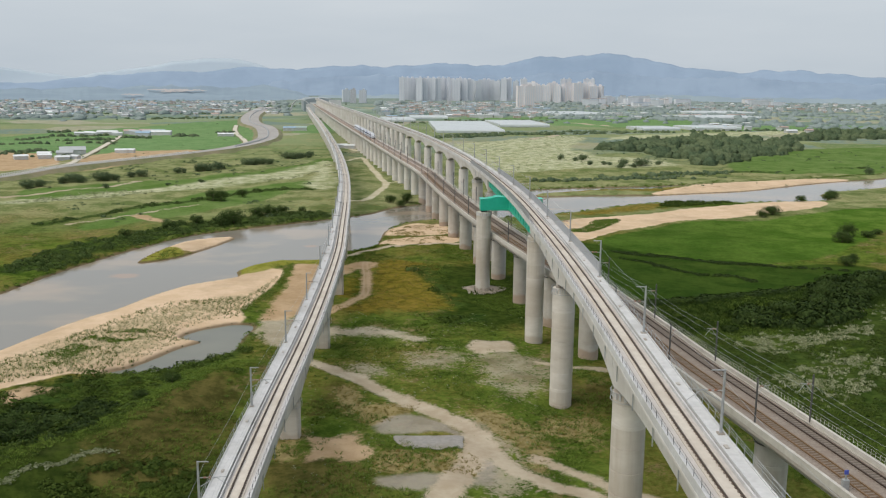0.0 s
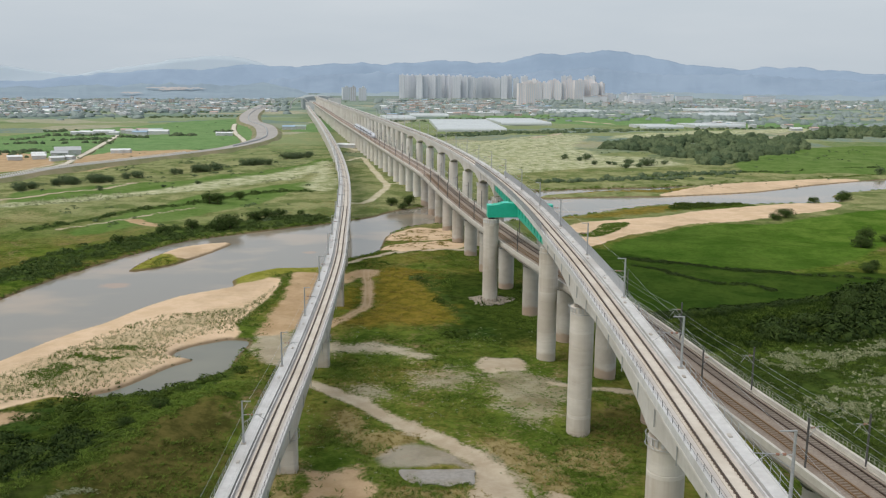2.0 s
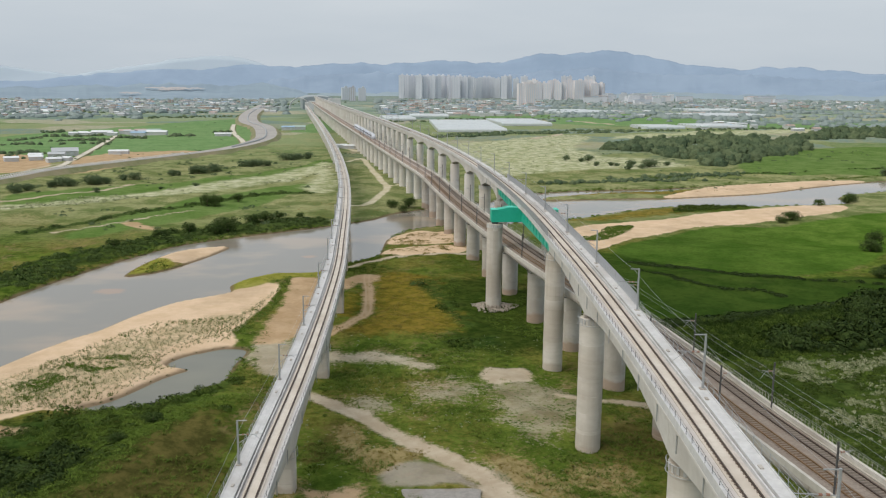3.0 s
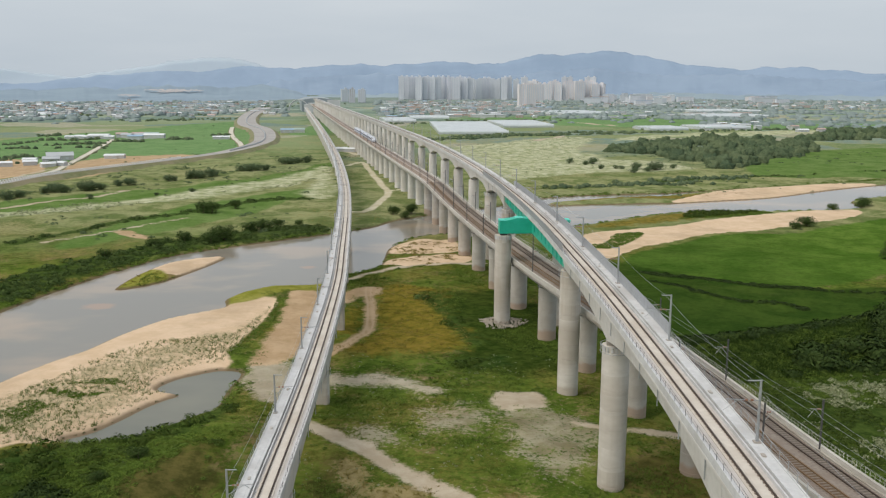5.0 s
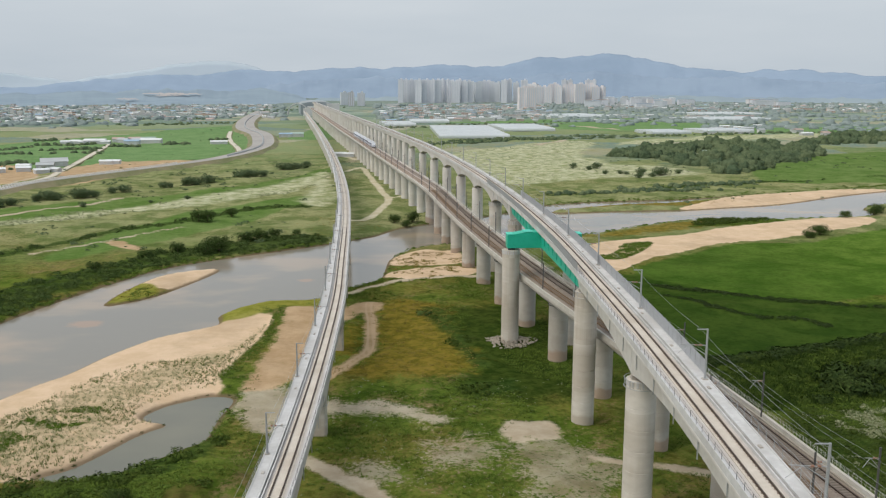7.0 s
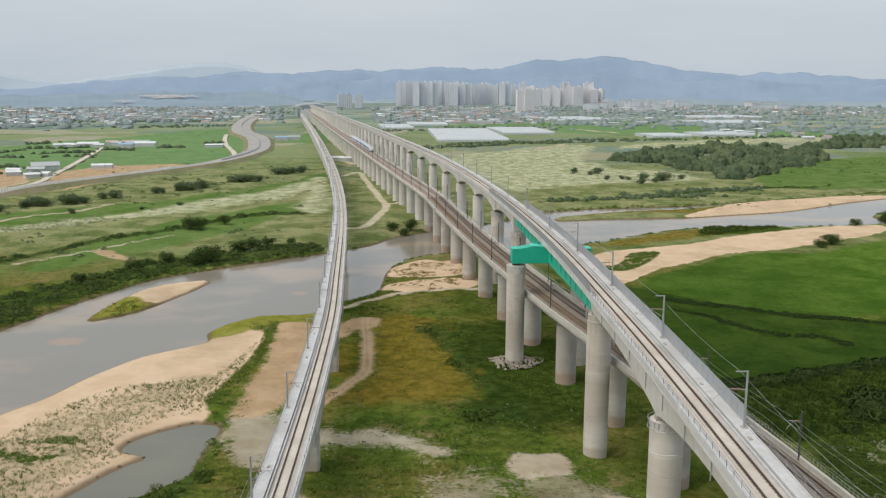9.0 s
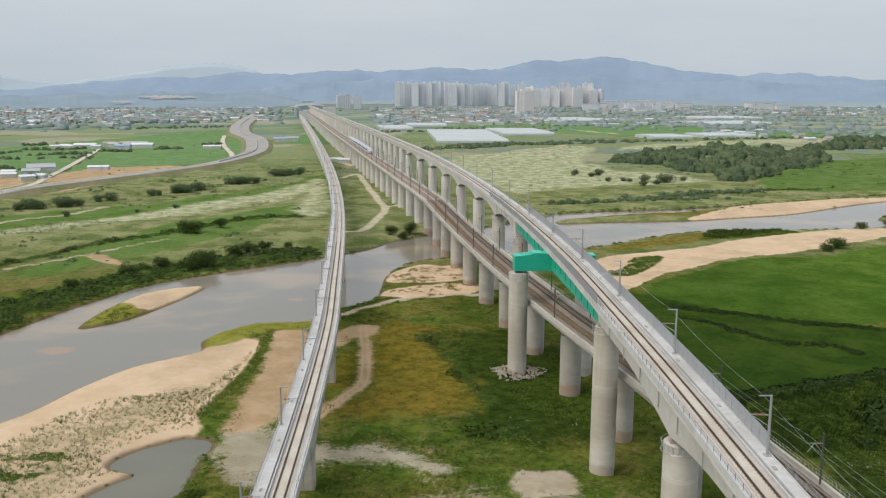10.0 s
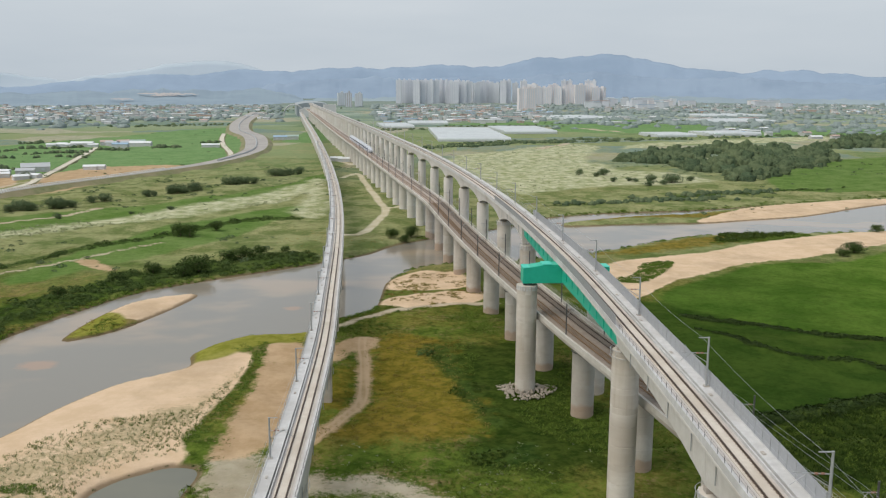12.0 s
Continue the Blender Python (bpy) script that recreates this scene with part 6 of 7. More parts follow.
def clumped(p, scale, cut):
    """Keeps points where a slow noise is high, so that growth comes in patches."""
    keep = [noise.fractal(Vector((x * scale, y * scale, 7.3)), 0.8, 2.0, 3) > cut for x, y in p]
    return p[np.array(keep, bool)]


RIDGE_BLOOM = [(-54, 101), (-51.3, 105.4), (-49.2, 109.2), (-46, 111.8), (-43.3, 114.9), (-39.8, 117.2)]


def off_crest(p):
    """Drops points near the flowering crest of the mound."""
    c = blend_curve(RIDGE_BLOOM, 8, False)
    return p[np.sqrt(((p[:, None, :] - c[None]) ** 2).sum(2)).min(1) > 2.6]


tufts = [tuft_template(12, 0.55, 0.6, 0.055, vr) for _ in range(4)]
small_tufts = [tuft_template(8, 0.30, 0.6, 0.06, vr) for _ in range(4)]
bushes = [bush_template(140, vr, 0.75, 0.21) for _ in range(5)]
heads = [bush_template(22, vr, 0.5, 0.42) for _ in range(5)]
low_bushes = [bush_template(70, vr, 0.55, 0.26) for _ in range(5)]

# rough grass of the near plain
p = vr.uniform((-75, 95), (105, 300), (64000, 2))
p = clumped(free_of_bare(p), 0.05, -0.12)
field = np.max([inside(p[:, 0], p[:, 1], s) for s in (YELLOW[0], YELLOW[1], YELLOW[7], LUSH[0], LUSH[1])], axis=0)
p = p[field < vr.normal(0, 2.0, len(p))]
strew("grass", p, tufts, vr.uniform(0.5, 1.2, len(p)), vr.uniform(0.35, 0.7, len(p)), GRASS, "rough green grass in uneven tufts", "grass")
p = np.concatenate([points_in(s, n) for s, n in zip(YELLOW, (0, 500, 60, 160, 200, 120, 80))])
strew("dry_grass", p, tufts, vr.uniform(0.5, 1.0, len(p)), vr.uniform(0.4, 0.8, len(p)), DRY, "dry yellow grass", "grass")
# weeds and low shrubs in patches
p = np.concatenate([vr.uniform((-75, 98), (110, 330), (5200, 2))])
p = clumped(free_of_bare(p), 0.045, 0.12)
field = np.max([inside(p[:, 0], p[:, 1], s) for s in (YELLOW[0], YELLOW[1], YELLOW[7], LUSH[0], LUSH[1])], axis=0)
p = p[field < 0]
strew("weeds", p, low_bushes, vr.uniform(0.35, 0.95, len(p)), vr.uniform(0.4, 0.8, len(p)), WEED, "low dark weeds and brambles", "weeds")
# bushes scattered over the plain beyond the river
p = np.concatenate([vr.uniform((-240, 350), (-24, 720), (1000, 2)), vr.uniform((60, 460), (420, 800), (1000, 2)), points_in(FARGREEN[0], 160)])
p = clumped(p, 0.022, 0.14)
p = p[np.max([along(p[:, 0], p[:, 1], c, h) for c, h in TRACKS], axis=0) < -1]
p = p[np.sqrt(((p[:, None, :] - blend_curve(HWY, 8, False)[None]) ** 2).sum(2)).min(1) > 14]
p = p[np.maximum(inside(p[:, 0], p[:, 1], FLOWER[1]), inside(p[:, 0], p[:, 1], FLOWER[0])) < vr.normal(-2, 2, len(p))]
strew("plain_bushes", p, low_bushes, np.clip(1.2 * np.exp(vr.normal(0, 0.45, len(p))), 0.5, 3.4), vr.uniform(0.6, 1.2, len(p)), LEAF_HAZED, "scattered green bushes on the grassy plain", "bushes")
# bramble and scrub on the mound's slopes
SLOPE = blend_curve([(-80, 100), (-66, 142), (-46, 152), (-26, 152), (-20, 128), (-20, 98), (-50, 96)])
p = clumped(points_in(SLOPE, 900), 0.06, -0.05)
p = p[inside(p[:, 0], p[:, 1], BROWN[2]) < -1]
p = off_crest(p)
strew("bramble", p, low_bushes, vr.uniform(0.7, 1.6, len(p)), vr.uniform(0.5, 0.95, len(p)), SHRUB, "tangled dark bramble on a slope", "bramble")
SHRUBBERY = [blend_curve(q) for q in ([(-66, 132), (-63, 142), (-59, 145.5), (-54, 145), (-47, 140.5), (-45, 131), (-47.4, 122), (-52.6, 119), (-60, 118)], [(-46, 107), (-40, 114.5), (-30, 118.5), (-22.6, 112), (-22, 103), (-42, 103)],
                                      [(-56, 150.5), (-46, 160), (-33, 165), (-31, 152), (-37, 143), (-47, 143)])]
p = off_crest(clumped(points_in(SHRUBBERY[0], 320, 0.0), 0.09, -0.25))
strew("shrubs", p, bushes, np.clip(1.5 * np.exp(vr.normal(0, 0.4, len(p))), 0.7, 3.0), vr.uniform(0.6, 1.1, len(p)), HEDGE, "large dark shrubs on the grassy slope", "shrubs")
p = off_crest(clumped(points_in(SHRUBBERY[1], 260, 0.0), 0.11, -0.1))
strew("shrubs", p, bushes, np.clip(1.0 * np.exp(vr.normal(0, 0.4, len(p))), 0.5, 2.0), vr.uniform(0.6, 1.0, len(p)), SHRUB, "green shrubs at the foot of the slope", "shrubs")
p = clumped(points_in(SHRUBBERY[2], 700, 0.0), 0.08, -0.1)
strew("slope_weeds", p, low_bushes, vr.uniform(0.35, 0.9, len(p)), vr.uniform(0.4, 0.8, len(p)), REED, "fresh green weeds on the slope by the pond", "weeds")
# dense scrub
THICKET = blend_curve([(70, 198), (74, 184), (84, 186), (100, 195), (125, 213), (150, 232), (150, 244), (126, 231), (107, 222), (92, 214), (80, 204)])
p = np.concatenate([points_in(s, n) for s, n in zip(DARK, (0, 160, 900, 0, 0, 420, 420, 14, 10, 80))] + [points_in(THICKET, 120), off_crest(clumped(points_in(DARK[0], 900), 0.09, 0.0))])
for q, leaf, words in ((p[p[:, 1] < 252], SHRUB, "dense dark green scrub along ditches"), (p[p[:, 1] >= 252], BANK, "dense green scrub along the river's far bank")):
    strew("scrub", q, bushes, np.clip(1.25 * np.exp(vr.normal(0, 0.45, len(q))), 0.5, 3.2), vr.uniform(0.6, 1.1, len(q)), leaf, words, "scrub")
# reeds and flowering weeds
DRIFTS = [blend_curve(q) for q in ([(78, 180), (89, 186), (98.7, 184), (118, 193), (112, 182), (101, 178), (86, 167), (79.6, 170)], [(77.8, 155.5), (90, 161.5), (103.5, 166.5), (106, 160), (91, 144), (82, 141.5), (77.6, 143), (75.5, 148.3)])]
p = np.concatenate([clumped(points_in(MEADOW, 1500), 0.06, 0.05)] + [clumped(points_in(q, 900), 0.16, 0.0) for q in DRIFTS])
strew("flowering_weeds", p, heads, vr.uniform(0.35, 0.85, len(p)), vr.uniform(0.8, 1.3, len(p)), BLOOM, "pale flowering weeds in drifts", "weeds")
p = points_in(MEADOW, 4200)
p = p[np.max([inside(p[:, 0], p[:, 1], q) for q in DRIFTS], axis=0) < vr.normal(1.2, 3.0, len(p))]
p = clumped(p, 0.09, -0.25)
strew("meadow_shrubs", p, low_bushes, vr.uniform(0.7, 1.8, len(p)), vr.uniform(0.5, 0.9, len(p)), SHRUB, "green weeds among the flowers", "weeds")
p = points_in(DEEP[0], 8000)
p = p[np.maximum(inside(p[:, 0], p[:, 1], MEADOW), inside(p[:, 0], p[:, 1], LUSH[1])) < vr.normal(-0.5, 1.0, len(p))]
strew("tall_reeds", p, tufts, vr.uniform(0.6, 1.2, len(p)), vr.uniform(0.8, 1.5, len(p)), TALL, "dense dark reeds in the low wet ground", "reeds")
BRAKE = blend_curve([(80, 187), (88, 199), (97, 207), (110, 210), (124, 233), (140, 244), (146, 236), (132, 218), (119, 199), (101, 190), (88, 186)])
p = clumped(points_in(BRAKE, 300, 0.0), 0.07, -0.3)
strew("thicket", p, bushes, np.clip(2.5 * np.exp(vr.normal(0, 0.4, len(p))), 1.2, 5.0), vr.uniform(0.75, 1.2, len(p)), HEDGE, "thicket of large dark bushes beside the low fields", "bushes")
p = np.concatenate([points_in(s, n) for s, n in zip((FLOWER[0], FLOWER[1]), (1800, 700))])
p = clumped(p, 0.02, -0.1)
strew("flowering_meadow", p, small_tufts, vr.uniform(1.2, 2.4, len(p)), vr.uniform(0.5, 0.8, len(p)), BLOOM, "whitish flowering meadow", "meadow")
p = np.concatenate([clumped(points_in(q, 420, 0.0), 0.2, 0.05) for q in DRIFTS])
strew("flower_drifts", p, heads, vr.uniform(0.4, 1.0, len(p)), vr.uniform(0.8, 1.3, len(p)), BLOOM, "drifts of creamy white flower heads", "flowers")
crest = blend_curve(RIDGE_BLOOM, 8, False)
p = crest[vr.randint(0, len(crest), 420)] + vr.normal(0, 0.3, (420, 2))
strew("ridge_flowers", p, heads, vr.uniform(0.15, 0.45, len(p)), vr.uniform(0.5, 1.0, len(p)), BLOOM, "pale strip of flowering weeds along a ridge", "flowers")
p = vr.uniform((-14, 98), (34, 205), (1500, 2))
p = clumped(p, 0.12, 0.2)
strew("white_weeds", p, heads, vr.uniform(0.15, 0.4, len(p)), vr.uniform(0.5, 0.9, len(p)), BLOOM, "small white-flowering weeds", "weeds")
p = np.concatenate([points_in(q, n, 0.0) for q, n in zip(STRAW, (260, 90, 110, 110, 160, 90))])
strew("straw_tufts", p, small_tufts, vr.uniform(0.35, 0.8, len(p)), vr.uniform(0.5, 1.0, len(p)), DRY, "dry straw-coloured grass tufts beside the track", "grass")
p = np.array([(2.2 + 10.4 * k / 79, 120.9 + 0.5 * math.sin(k)) for k in range(80)]) + vr.normal(0, 0.35, (80, 2))
strew("slab_weeds", p, low_bushes, vr.uniform(0.2, 0.6, len(p)), vr.uniform(0.4, 0.9, len(p)), WEED, "weeds growing over the slab's edge", "weeds")
# sparse plants on the sand, in rough rows
DOTS = blend_curve([(-76, 176), (-68, 194), (-60, 211), (-54, 218), (-44, 221), (-37, 226), (-33, 246), (-31, 246), (-32.5, 224), (-34.5, 206), (-37, 202), (-42, 199), (-46.5, 193), (-46.5, 187), (-43, 184.5), (-46, 180), (-49.5, 171), (-56, 162.5), (-66, 158), (-84, 146)])
p = points_in(DOTS, 4600)
p = p[inside(p[:, 0], p[:, 1], POND) < -1.2]
p = p[inside(p[:, 0], p[:, 1], DOTS) > vr.uniform(0, 1.2, len(p))]
half_ = len(p) * 3 // 5
strew("sand_plants", p[:half_], small_tufts, vr.uniform(0.35, 0.8, half_), vr.uniform(1.0, 1.8, half_), SANDPLANT, "sparse pale plants dotted over the sand", "plants")
p = clumped(p[half_:], 0.09, -0.2)
strew("sand_plants", p, small_tufts, vr.uniform(0.35, 0.75, len(p)), vr.uniform(1.2, 2.2, len(p)), GRASS, "sparse green shoots dotted over the sand", "plants")
TONGUE = blend_curve([(-72, 172), (-69, 178), (-68, 183), (-63.6, 189.5), (-56, 192), (-52, 189), (-53.5, 185), (-58, 181), (-63, 176), (-66, 170)])
p = clumped(points_in(TONGUE, 900, 0.0), 0.15, -0.2)
strew("sand_scrub", p, low_bushes, vr.uniform(0.3, 0.75, len(p)), vr.uniform(0.5, 1.0, len(p)), REED, "low green scrub on the sandbank", "scrub")
# hedges along the ditches of the low fields
hedges = []
for line_, n in (([(79, 288.3), (86, 283.2), (95, 277.3), (106, 268.1), (114, 263.5), (124, 257.8), (150, 247)], 330), ([(78, 273), (83.5, 264.6), (86.3, 256.1), (94, 249.2), (105, 246), (109, 240)], 130),
                 ([(66, 209.5), (72, 211.5), (82, 215.6), (92, 220), (107, 225.4), (126, 234), (150, 246)], 520)):
    c_ = blend_curve(line_, 8, False)
    k = vr.randint(0, len(c_), n)
    hedges.append(c_[k] + vr.normal(0, 0.7, (n, 2)))
big_ = np.repeat((1.0, 1.0, 1.6), [len(q) for q in hedges])
p = np.concatenate(hedges)
strew("ditch_hedges", p, low_bushes, vr.uniform(0.8, 1.7, len(p)) * big_, vr.uniform(0.5, 1.0, len(p)), HEDGE, "dark hedges along field ditches", "hedge")
# the river's fringes
for shape, n, mat_, nm, lab in ((RIVER, 2200, REED, "bank_reeds", "green reeds along the water's edge"), (POND, 60, REED, "pond_reeds", "reeds round the pond")):
    k = vr.randint(0, len(shape), n)
    t = vr.uniform(0, 1, n)[:, None]
    p = shape[k] * (1 - t) + shape[(k + 1) % len(shape)] * t + vr.normal(0, 1.6, (n, 2))
    sd_ = np.max([inside(p[:, 0], p[:, 1], s) for s in SANDS], axis=0)
    sd_ = np.maximum(sd_, np.max([inside(p[:, 0], p[:, 1], s) for s in (YELLOW[0], YELLOW[2], YELLOW[3])], axis=0) + 3.0)
    p = p[(sd_ < -1.0) & (np.abs(p[:, 0]) < 340) & (p[:, 1] > 90)]
    strew(nm, p, low_bushes, vr.uniform(0.8, 1.7, len(p)), vr.uniform(0.6, 1.0, len(p)), mat_, lab, "reeds")
k = vr.randint(0, len(POND), 420)
t = vr.uniform(0, 1, 420)[:, None]
p = POND[k] * (1 - t) + POND[(k + 1) % len(POND)] * t + vr.normal(0, 0.25, (420, 2))
p = p[inside(p[:, 0], p[:, 1], POND) < -0.35]
strew("pond_fringe", p, low_bushes, vr.uniform(0.2, 0.5, len(p)), vr.uniform(0.5, 1.1, len(p)), TALL, "dark fringe of sedge at the pond's edge", "sedge")
STRIP = blend_curve([(-28.5, 264), (-28.8, 238), (-31.4, 215), (-35, 205), (-34.6, 215), (-31.8, 234), (-30.6, 260)])
BANKSIDE = blend_curve([(-70, 166), (-65, 183), (-59.8, 189.5), (-54.5, 187.5), (-60, 180), (-63, 165)])
p = np.concatenate([points_in(STRIP, 520, 0.0), clumped(points_in(BANKSIDE, 260, 0.0), 0.12, -0.05)])
strew("ditch_plants", p, low_bushes, vr.uniform(0.25, 0.55, len(p)), vr.uniform(0.4, 0.8, len(p)), REED, "green strip of weeds along a ditch", "weeds")
SHOAL = blend_curve([(-1, 325), (2, 336), (12, 342), (24, 334), (30, 318), (22, 306), (8, 300), (0, 306)])
p = clumped(points_in(SHOAL, 700, 0.0), 0.16, 0.05)
strew("shoal_plants", p, low_bushes, vr.uniform(0.3, 0.9, len(p)) * np.array([1.6, 0.8])[vr.randint(0, 2, len(p))], vr.uniform(0.25, 0.6, len(p)), DRY, "low olive tufts on the sandy shoal between piers", "plants")
ISLETS = [blend_curve(q) for q in ([(70, 333), (78, 336), (86.6, 353.5), (96.6, 360), (96.3, 352.7), (81, 328.7), (72, 327.7)], [(124, 392), (147, 408), (170, 418), (172, 410), (148, 398)])]
p = np.concatenate([points_in(s, 420, 0.0) for s in ISLETS])
strew("sandbar_scrub", p, low_bushes, vr.uniform(0.7, 1.5, len(p)), vr.uniform(0.4, 0.8, len(p)), REED, "low scrub on the sandbar", "scrub")


# ---- trees ----
def tree_template(seed, height, spread, leaves, leaf=LEAF, label="dark green broad-crowned tree on the river plain"):
    """A tree: a tapered trunk with limbs, and a crown of leaf clusters with gaps."""
    r = np.random.RandomState(seed)
    root = tagged(new("tree"), label, "tree", "trees of the plain")
    bm = bmesh.new()
    add_tube(bm, (0, 0, -0.4), (0.1, 0, height * 0.4), 0.035 * height, 0.02 * height, 7)
    tips = []
    for k in range(7):
        a, el = 2 * math.pi * k / 7 + r.uniform(-0.3, 0.3), r.uniform(0.4, 1.1)
        ln = spread * r.uniform(0.55, 0.85)
        q = (ln * math.cos(a) * math.cos(el), ln * math.sin(a) * math.cos(el), height * 0.16 + ln * math.sin(el) * 0.75)
        add_tube(bm, (0, 0, height * r.uniform(0.12, 0.36)), q, 0.014 * height, 0.005 * height, 5)
        tips.append(q)
    part("trunk", bm, BARK, root)
    tips += [(r.uniform(-0.4, 0.4) * spread, r.uniform(-0.4, 0.4) * spread, height * r.uniform(0.06, 0.55)) for _ in range(14)]
    tris = []
    for q in tips:
        rad_ = spread * r.uniform(0.32, 0.52)
        n = leaves // len(tips)
        d = r.normal(size=(n, 3))
        d /= np.linalg.norm(d, axis=1)[:, None]
        c = np.array(q) + d * rad_ * (r.uniform(0.5, 1.0, n) ** 0.5)[:, None] * np.array([1, 1, 0.8])
        e = r.normal(size=(n, 2, 3))
        e -= 0.93 * (e * d[:, None, :]).sum(2)[:, :, None] * d[:, None, :]
        e /= np.linalg.norm(e, axis=2)[:, :, None]
        tris.append(np.stack([c, c + e[:, 0] * 0.085 * spread, c + e[:, 1] * 0.085 * spread], 1))
    co = np.concatenate(tris).reshape(-1, 3)
    co[:, 2] = np.maximum(co[:, 2], 0.15)
    mesh_object("crown", co, [(3 * i, 3 * i + 1, 3 * i + 2) for i in range(len(co) // 3)], leaf, root)
    return root


shrub_bar = blend_curve([(128, 398), (140, 415), (154, 425), (173, 428), (167, 416), (148, 403), (132, 393)])
p = points_in(shrub_bar, 230, 0.0)
strew("shrubs", p, [bush_template(150, vr, 0.8, 0.2) for _ in range(4)], vr.uniform(1.0, 2.6, len(p)), vr.uniform(0.7, 1.1, len(p)), SHRUB, "dark shrubs along the back of the sandbar", "shrubs")
SHAPES = ((7.0, 3.6), (6.0, 3.8), (8.5, 4.2), (5.0, 2.9))
tree_kinds = [tree_template(20 + i, h, s, 2400) for i, (h, s) in enumerate(SHAPES)]
tree_kinds += [tree_template(40 + i, h, s, 2400, LEAF_HAZED, "far river-plain tree with haze in its grey-green leaf colour") for i, (h, s) in enumerate(SHAPES)]
tree_first = [True] * 8


def put_tree(k, x, y, scale=1.0, turn=0.0):
    # beyond 450 m, the kinds whose leaf colour holds haze
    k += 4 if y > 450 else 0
    m = pose(x, y, float(ground_z(np.array([float(x)]), np.array([float(y)]))[0][0]), 0, 0, turn)
    if tree_first[k]:
        tree_first[k] = False
        t = tree_kinds[k]
        t.matrix_world = m
    else:
        t = copy_thing(tree_kinds[k], m)
        t.scale = (scale * vr.uniform(1.0, 1.6), scale * vr.uniform(0.9, 1.3), scale * vr.uniform(0.75, 1.1))


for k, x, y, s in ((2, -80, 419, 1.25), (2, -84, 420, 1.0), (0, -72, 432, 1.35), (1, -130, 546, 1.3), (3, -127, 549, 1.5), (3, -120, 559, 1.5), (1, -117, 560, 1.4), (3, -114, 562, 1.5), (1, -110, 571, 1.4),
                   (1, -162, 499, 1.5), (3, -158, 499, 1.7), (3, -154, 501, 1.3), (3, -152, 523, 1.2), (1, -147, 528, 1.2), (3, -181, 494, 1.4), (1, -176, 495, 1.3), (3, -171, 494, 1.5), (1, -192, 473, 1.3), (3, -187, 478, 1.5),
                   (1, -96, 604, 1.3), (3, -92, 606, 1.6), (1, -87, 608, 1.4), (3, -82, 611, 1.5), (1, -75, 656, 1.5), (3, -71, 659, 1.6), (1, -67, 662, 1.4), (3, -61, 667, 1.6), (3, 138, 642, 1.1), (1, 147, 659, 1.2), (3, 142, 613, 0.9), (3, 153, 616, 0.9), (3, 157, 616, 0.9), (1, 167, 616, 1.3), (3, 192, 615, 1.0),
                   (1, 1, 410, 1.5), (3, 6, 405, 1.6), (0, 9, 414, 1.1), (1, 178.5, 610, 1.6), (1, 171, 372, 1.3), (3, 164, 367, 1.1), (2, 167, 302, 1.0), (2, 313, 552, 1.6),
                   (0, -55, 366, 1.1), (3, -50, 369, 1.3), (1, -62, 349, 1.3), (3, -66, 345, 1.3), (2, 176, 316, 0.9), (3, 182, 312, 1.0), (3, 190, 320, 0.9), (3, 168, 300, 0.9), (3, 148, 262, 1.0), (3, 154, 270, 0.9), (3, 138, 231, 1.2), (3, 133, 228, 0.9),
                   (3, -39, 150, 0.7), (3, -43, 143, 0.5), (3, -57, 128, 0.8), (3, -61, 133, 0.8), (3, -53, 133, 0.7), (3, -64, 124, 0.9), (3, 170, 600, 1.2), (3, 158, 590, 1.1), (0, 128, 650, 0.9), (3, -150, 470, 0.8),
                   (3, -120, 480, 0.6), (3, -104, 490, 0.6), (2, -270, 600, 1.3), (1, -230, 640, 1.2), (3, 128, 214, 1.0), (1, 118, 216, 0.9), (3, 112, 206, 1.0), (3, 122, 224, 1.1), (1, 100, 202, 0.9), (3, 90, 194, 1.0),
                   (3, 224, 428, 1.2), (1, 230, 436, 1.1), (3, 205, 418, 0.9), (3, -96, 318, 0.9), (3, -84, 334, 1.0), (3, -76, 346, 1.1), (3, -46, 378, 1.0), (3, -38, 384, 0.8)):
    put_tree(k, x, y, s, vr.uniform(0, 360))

# woods and hedges beyond the river: many crowns, uncountable
WOODS = [blend_curve(q) for q in ([(182, 755), (206, 800), (232, 838), (280, 862), (320, 898), (372, 912), (402, 894), (388, 808), (340, 728), (304, 692), (264, 648), (240, 618), (220, 618), (228, 658), (212, 690), (194, 716)],
                                  [(392, 862), (424, 930), (483, 1000), (523, 1046), (590, 1080), (760, 1130), (760, 1040), (600, 960), (486, 905), (440, 885)], [(300, 520), (420, 600), (600, 700), (620, 660), (430, 560), (320, 500)])]
# haze put into the crown colours: greyed woods, pale blue-grey belts
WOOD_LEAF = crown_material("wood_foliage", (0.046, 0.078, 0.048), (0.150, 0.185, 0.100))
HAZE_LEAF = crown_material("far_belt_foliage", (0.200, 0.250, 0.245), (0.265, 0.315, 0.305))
domes = [dome_template(k, 2.2 + 0.3 * k) for k in range(6)]
hedge_crowns = [bush_template(110, vr, 0.85, 0.15) for _ in range(5)]
small_domes = [dome_template(k + 10, 1.8 + 0.3 * k, 2) for k in range(5)]
p = clumped(np.concatenate([points_in(s, n) for s, n in zip(WOODS, (900, 380, 90))]), 0.02, -0.25)
grow = vr.uniform(3.2, 6.0, len(p)) * vr.choice((0.6, 1.0, 1.3), len(p))
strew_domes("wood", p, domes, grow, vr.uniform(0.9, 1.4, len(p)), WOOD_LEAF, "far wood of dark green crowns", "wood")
strew("wood_foliage", p, hedge_crowns, grow * 1.08, vr.uniform(1.0, 1.5, len(p)), LEAF_HAZED, "leafy outer twigs of the far wood", "wood")
rows = []
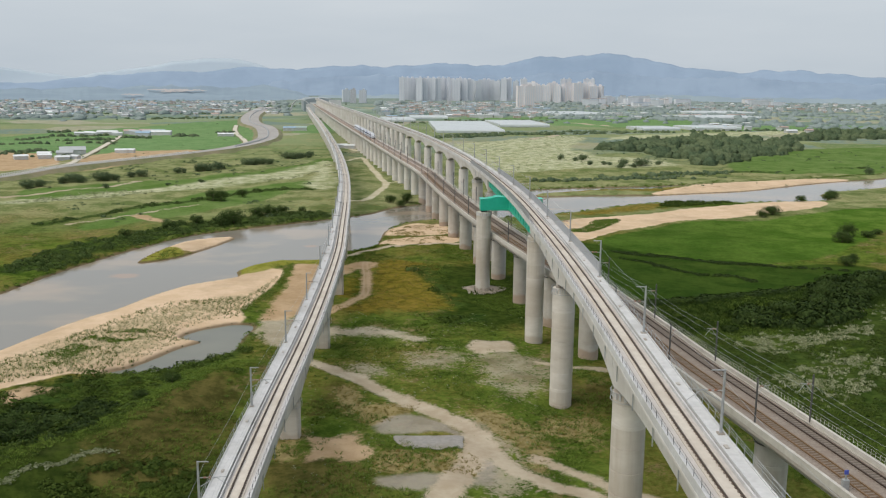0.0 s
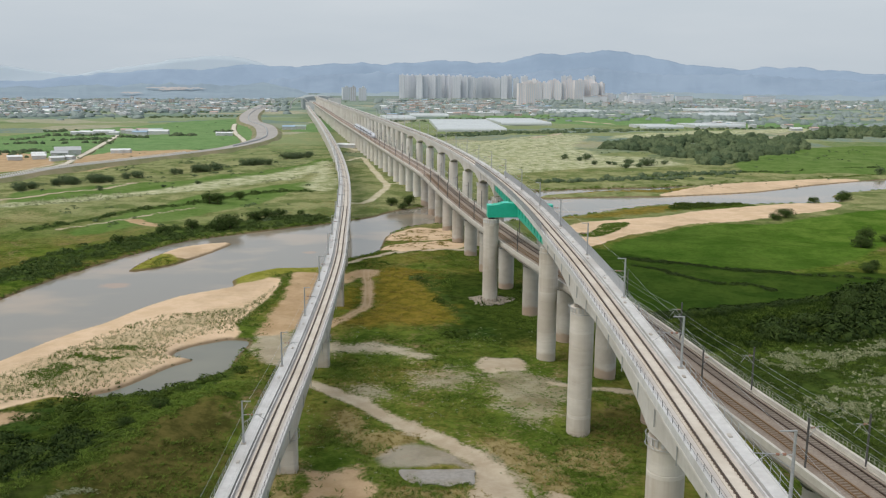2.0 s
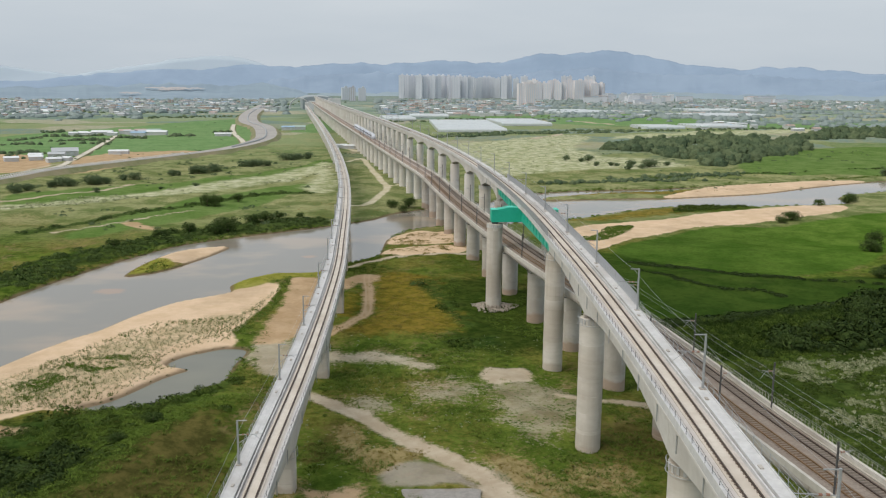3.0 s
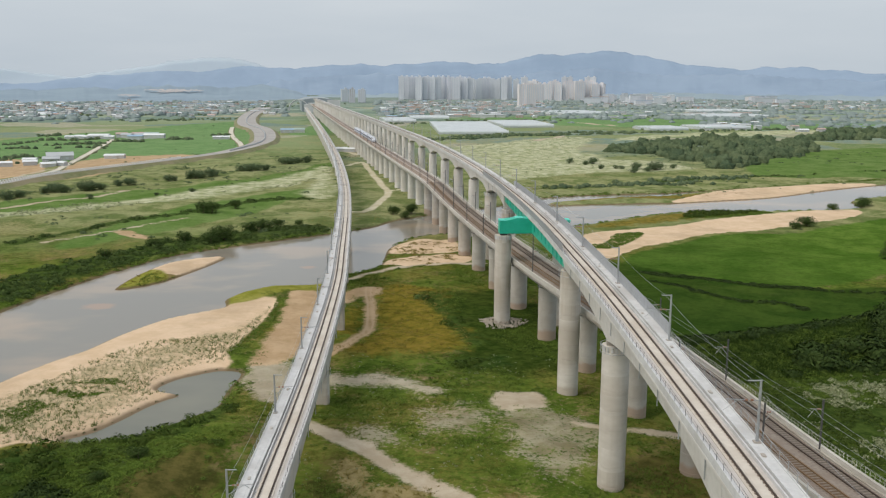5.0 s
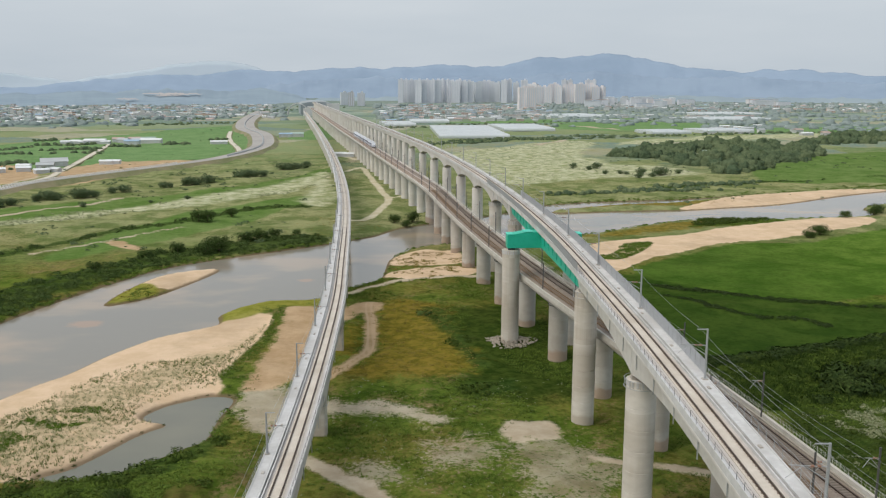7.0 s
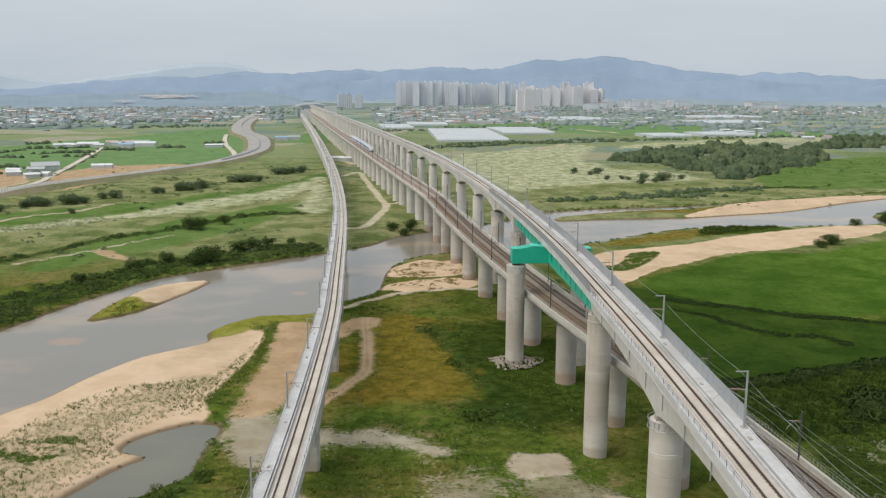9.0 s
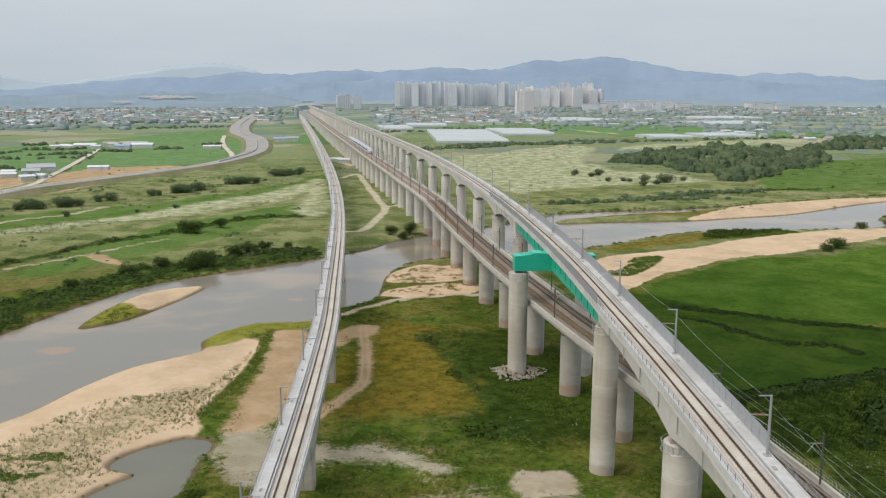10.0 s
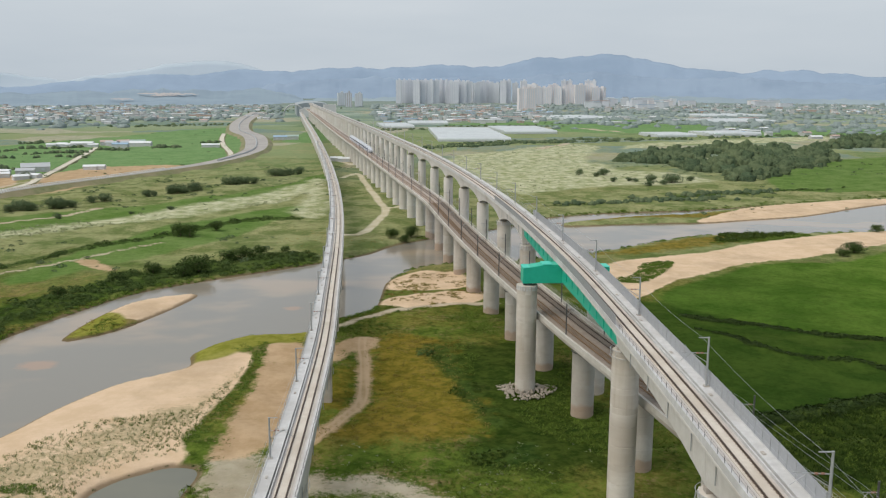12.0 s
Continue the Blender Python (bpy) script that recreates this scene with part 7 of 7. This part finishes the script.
for (ax, ay), (bx, by), n, w in (((60, 960), (200, 1010), 70, 3), ((230, 1010), (330, 1040), 40, 5), ((120, 985), (240, 1000), 50, 4), ((360, 1060), (640, 1130), 90, 6), ((-340, 900), (-240, 960), 50, 6),
                                 ((-360, 780), (-300, 800), 26, 4), ((-280, 800), (-250, 820), 14, 4), ((-190, 985), (-168, 990), 12, 5), ((-320, 680), (-260, 700), 26, 5), 
                                 ((157, 541), (222, 557), 70, 4), ((130, 519), (184, 531), 60, 3), ((90, 507), (131, 519), 36, 3), ((206, 1038), (278, 1036), 46, 4), ((307, 1094), (356, 1106), 34, 4), ((38, 907), (116, 949), 60, 4), ((104, 966), (189, 985), 70, 4), ((-362, 964), (-354, 1000), 24, 5), ((-307, 836), (-264, 855), 24, 3), ((-350, 844), (-334, 880), 26, 4), ((-291, 703), (-278, 723), 20, 4), ((-263, 885), (-236, 884), 20, 3), ((-218, 916), (-200, 923), 20, 3), ((-262, 668), (-225, 652), 16, 4), ((-60, 1240), (60, 1260), 50, 10), ((-110, 1350), (-60, 1500), 40, 12),
                                 ((80, 1330), (240, 1345), 50, 8), ((250, 1420), (520, 1500), 80, 14), ((-380, 1320), (-220, 1400), 70, 14), ((-600, 1500), (-300, 1560), 90, 20), ((100, 1620), (420, 1700), 90, 25),
                                 ((-320, 1900), (-200, 2100), 60, 30), ((500, 1900), (1000, 2100), 120, 40), ((300, 2300), (900, 2400), 140, 60), ((0, 2250), (300, 2350), 90, 50), ((-700, 2200), (-300, 2400), 120, 70)):
    t = vr.uniform(0, 1, n)[:, None]
    rows.append(np.array([[ax, ay]]) * (1 - t) + np.array([[bx, by]]) * t + vr.normal(0, w, (n, 2)))
p = np.concatenate(rows)
grow = vr.uniform(1.5, 3.6, len(p)) * np.where(p[:, 1] < 700, 0.7, 1.0)
strew_domes("hedgerows", p, small_domes, grow, vr.uniform(0.7, 1.2, len(p)), WOOD_LEAF, "far hedgerows and tree lines between fields", "hedgerow")
near_ = p[:, 1] < 800
strew("hedge_foliage", p[near_], hedge_crowns, grow[near_] * 1.1, vr.uniform(0.8, 1.2, int(near_.sum())), LEAF_HAZED, "leafy skin of the hedgerows beyond the river", "hedgerow")

# tree belts between the far fields and towns
belts = []
for b0, b1, d0, d1, n in ((-25, -15, 1350, 2400, 420), (-15, -6, 1500, 2500, 380), (-1, 10, 1500, 2600, 520), (10, 20, 1350, 2900, 560), (19, 30, 1250, 3000, 620)):
    bb, dd = np.radians(vr.uniform(b0, b1, n)), vr.uniform(d0, d1, n)
    dd = np.where(vr.uniform(0, 1, n) < 0.7, np.round(dd / 160) * 160 + vr.normal(0, 14, n) + 400 * (bb - np.radians(b0)), dd)
    belts.append(np.stack([dd * np.sin(bb), dd * np.cos(bb)], 1))
p = np.concatenate(belts)
clear = np.min([np.abs(p[:, 0] - np.array([ln_.at(y) for y in p[:, 1]])) for ln_ in (LEFT, RIGHT, MID)], axis=0)
hw_ = blend_curve(HWY, 10, False)
clear = np.minimum(clear, np.sqrt(((p[:, None, :] - hw_[None]) ** 2).sum(2)).min(1))
p = p[clear > 34]
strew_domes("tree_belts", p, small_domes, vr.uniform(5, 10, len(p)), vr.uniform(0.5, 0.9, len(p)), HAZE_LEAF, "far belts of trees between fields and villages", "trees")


# ---- old concrete slab beside the track ----
edge_pts = blend_curve([(2.0, 126.0), (3.2, 126.3), (7.5, 126.1), (12.9, 125.9), (13.1, 123.5), (12.8, 121.0), (10.6, 121.3), (9.2, 120.5), (6.8, 121.4), (5.0, 120.8), (3.4, 121.9), (2.4, 123.8)], 4)
ring = [(x + 0.12 * noise.noise(Vector((x * 2.3, y * 2.1, 0))), y + 0.12 * noise.noise(Vector((x * 2.7, y * 1.9, 4)))) for x, y in edge_pts]
base_z = float(ground_z(np.array([8.0]), np.array([123.0]))[0][0])
verts = [(x, y, base_z - 0.3) for x, y in ring] + [(x, y, base_z + 0.16) for x, y in ring] + [(7.5 + (x - 7.5) * 0.98, 123.5 + (y - 123.5) * 0.97, base_z + 0.19) for x, y in ring]
n = len(ring)
faces = [(r * n + i, r * n + (i + 1) % n, (r + 1) * n + (i + 1) % n, (r + 1) * n + i) for r in (0, 1) for i in range(n)] + [tuple(range(2 * n, 3 * n))]
tagged(mesh_object("concrete_slab", verts, faces, grain("worn_slab", (0.22, 0.21, 0.20), (0.31, 0.295, 0.275), 1.6, 0.9, big=(0.20, 0.17, 0.12), bump=0.3)), "cracked grey concrete slab overgrown at its edge", "slab")


# ---- stones round the pier by the crossing ----
riprap = tagged(new("riprap"), "ring of pale broken stones heaped round a pier's foot", "riprap")
stones = []
for k in range(4):
    bm = bmesh.new()
    bmesh.ops.create_icosphere(bm, subdivisions=1, radius=0.42)
    for vv in bm.verts:
        vv.co *= 0.75 + 0.45 * noise.random()
    me = bpy.data.meshes.new("stone")
    bm.to_mesh(me)
    bm.free()
    me.materials.append(ROCK)
    stones.append(me)
for k in range(300):
    a = vr.uniform(0, 2 * np.pi)
    rr = 2.1 + (2.9 + 0.7 * math.sin(3 * a + 1) + 0.5 * math.sin(5 * a)) * vr.uniform(0, 1) ** 0.75
    st = new("stone", stones[k % 4])
    st.parent = riprap
    s = vr.uniform(0.3, 0.8)
    st.matrix_basis = pose(27.0 + rr * math.cos(a) * 1.15, 229.9 + rr * math.sin(a), 0.05 + 0.75 * max(0, 4.9 - rr) / 2.8, vr.uniform(0, 360), vr.uniform(0, 360), vr.uniform(0, 360)) @ Matrix.Diagonal((s, s, s, 1))
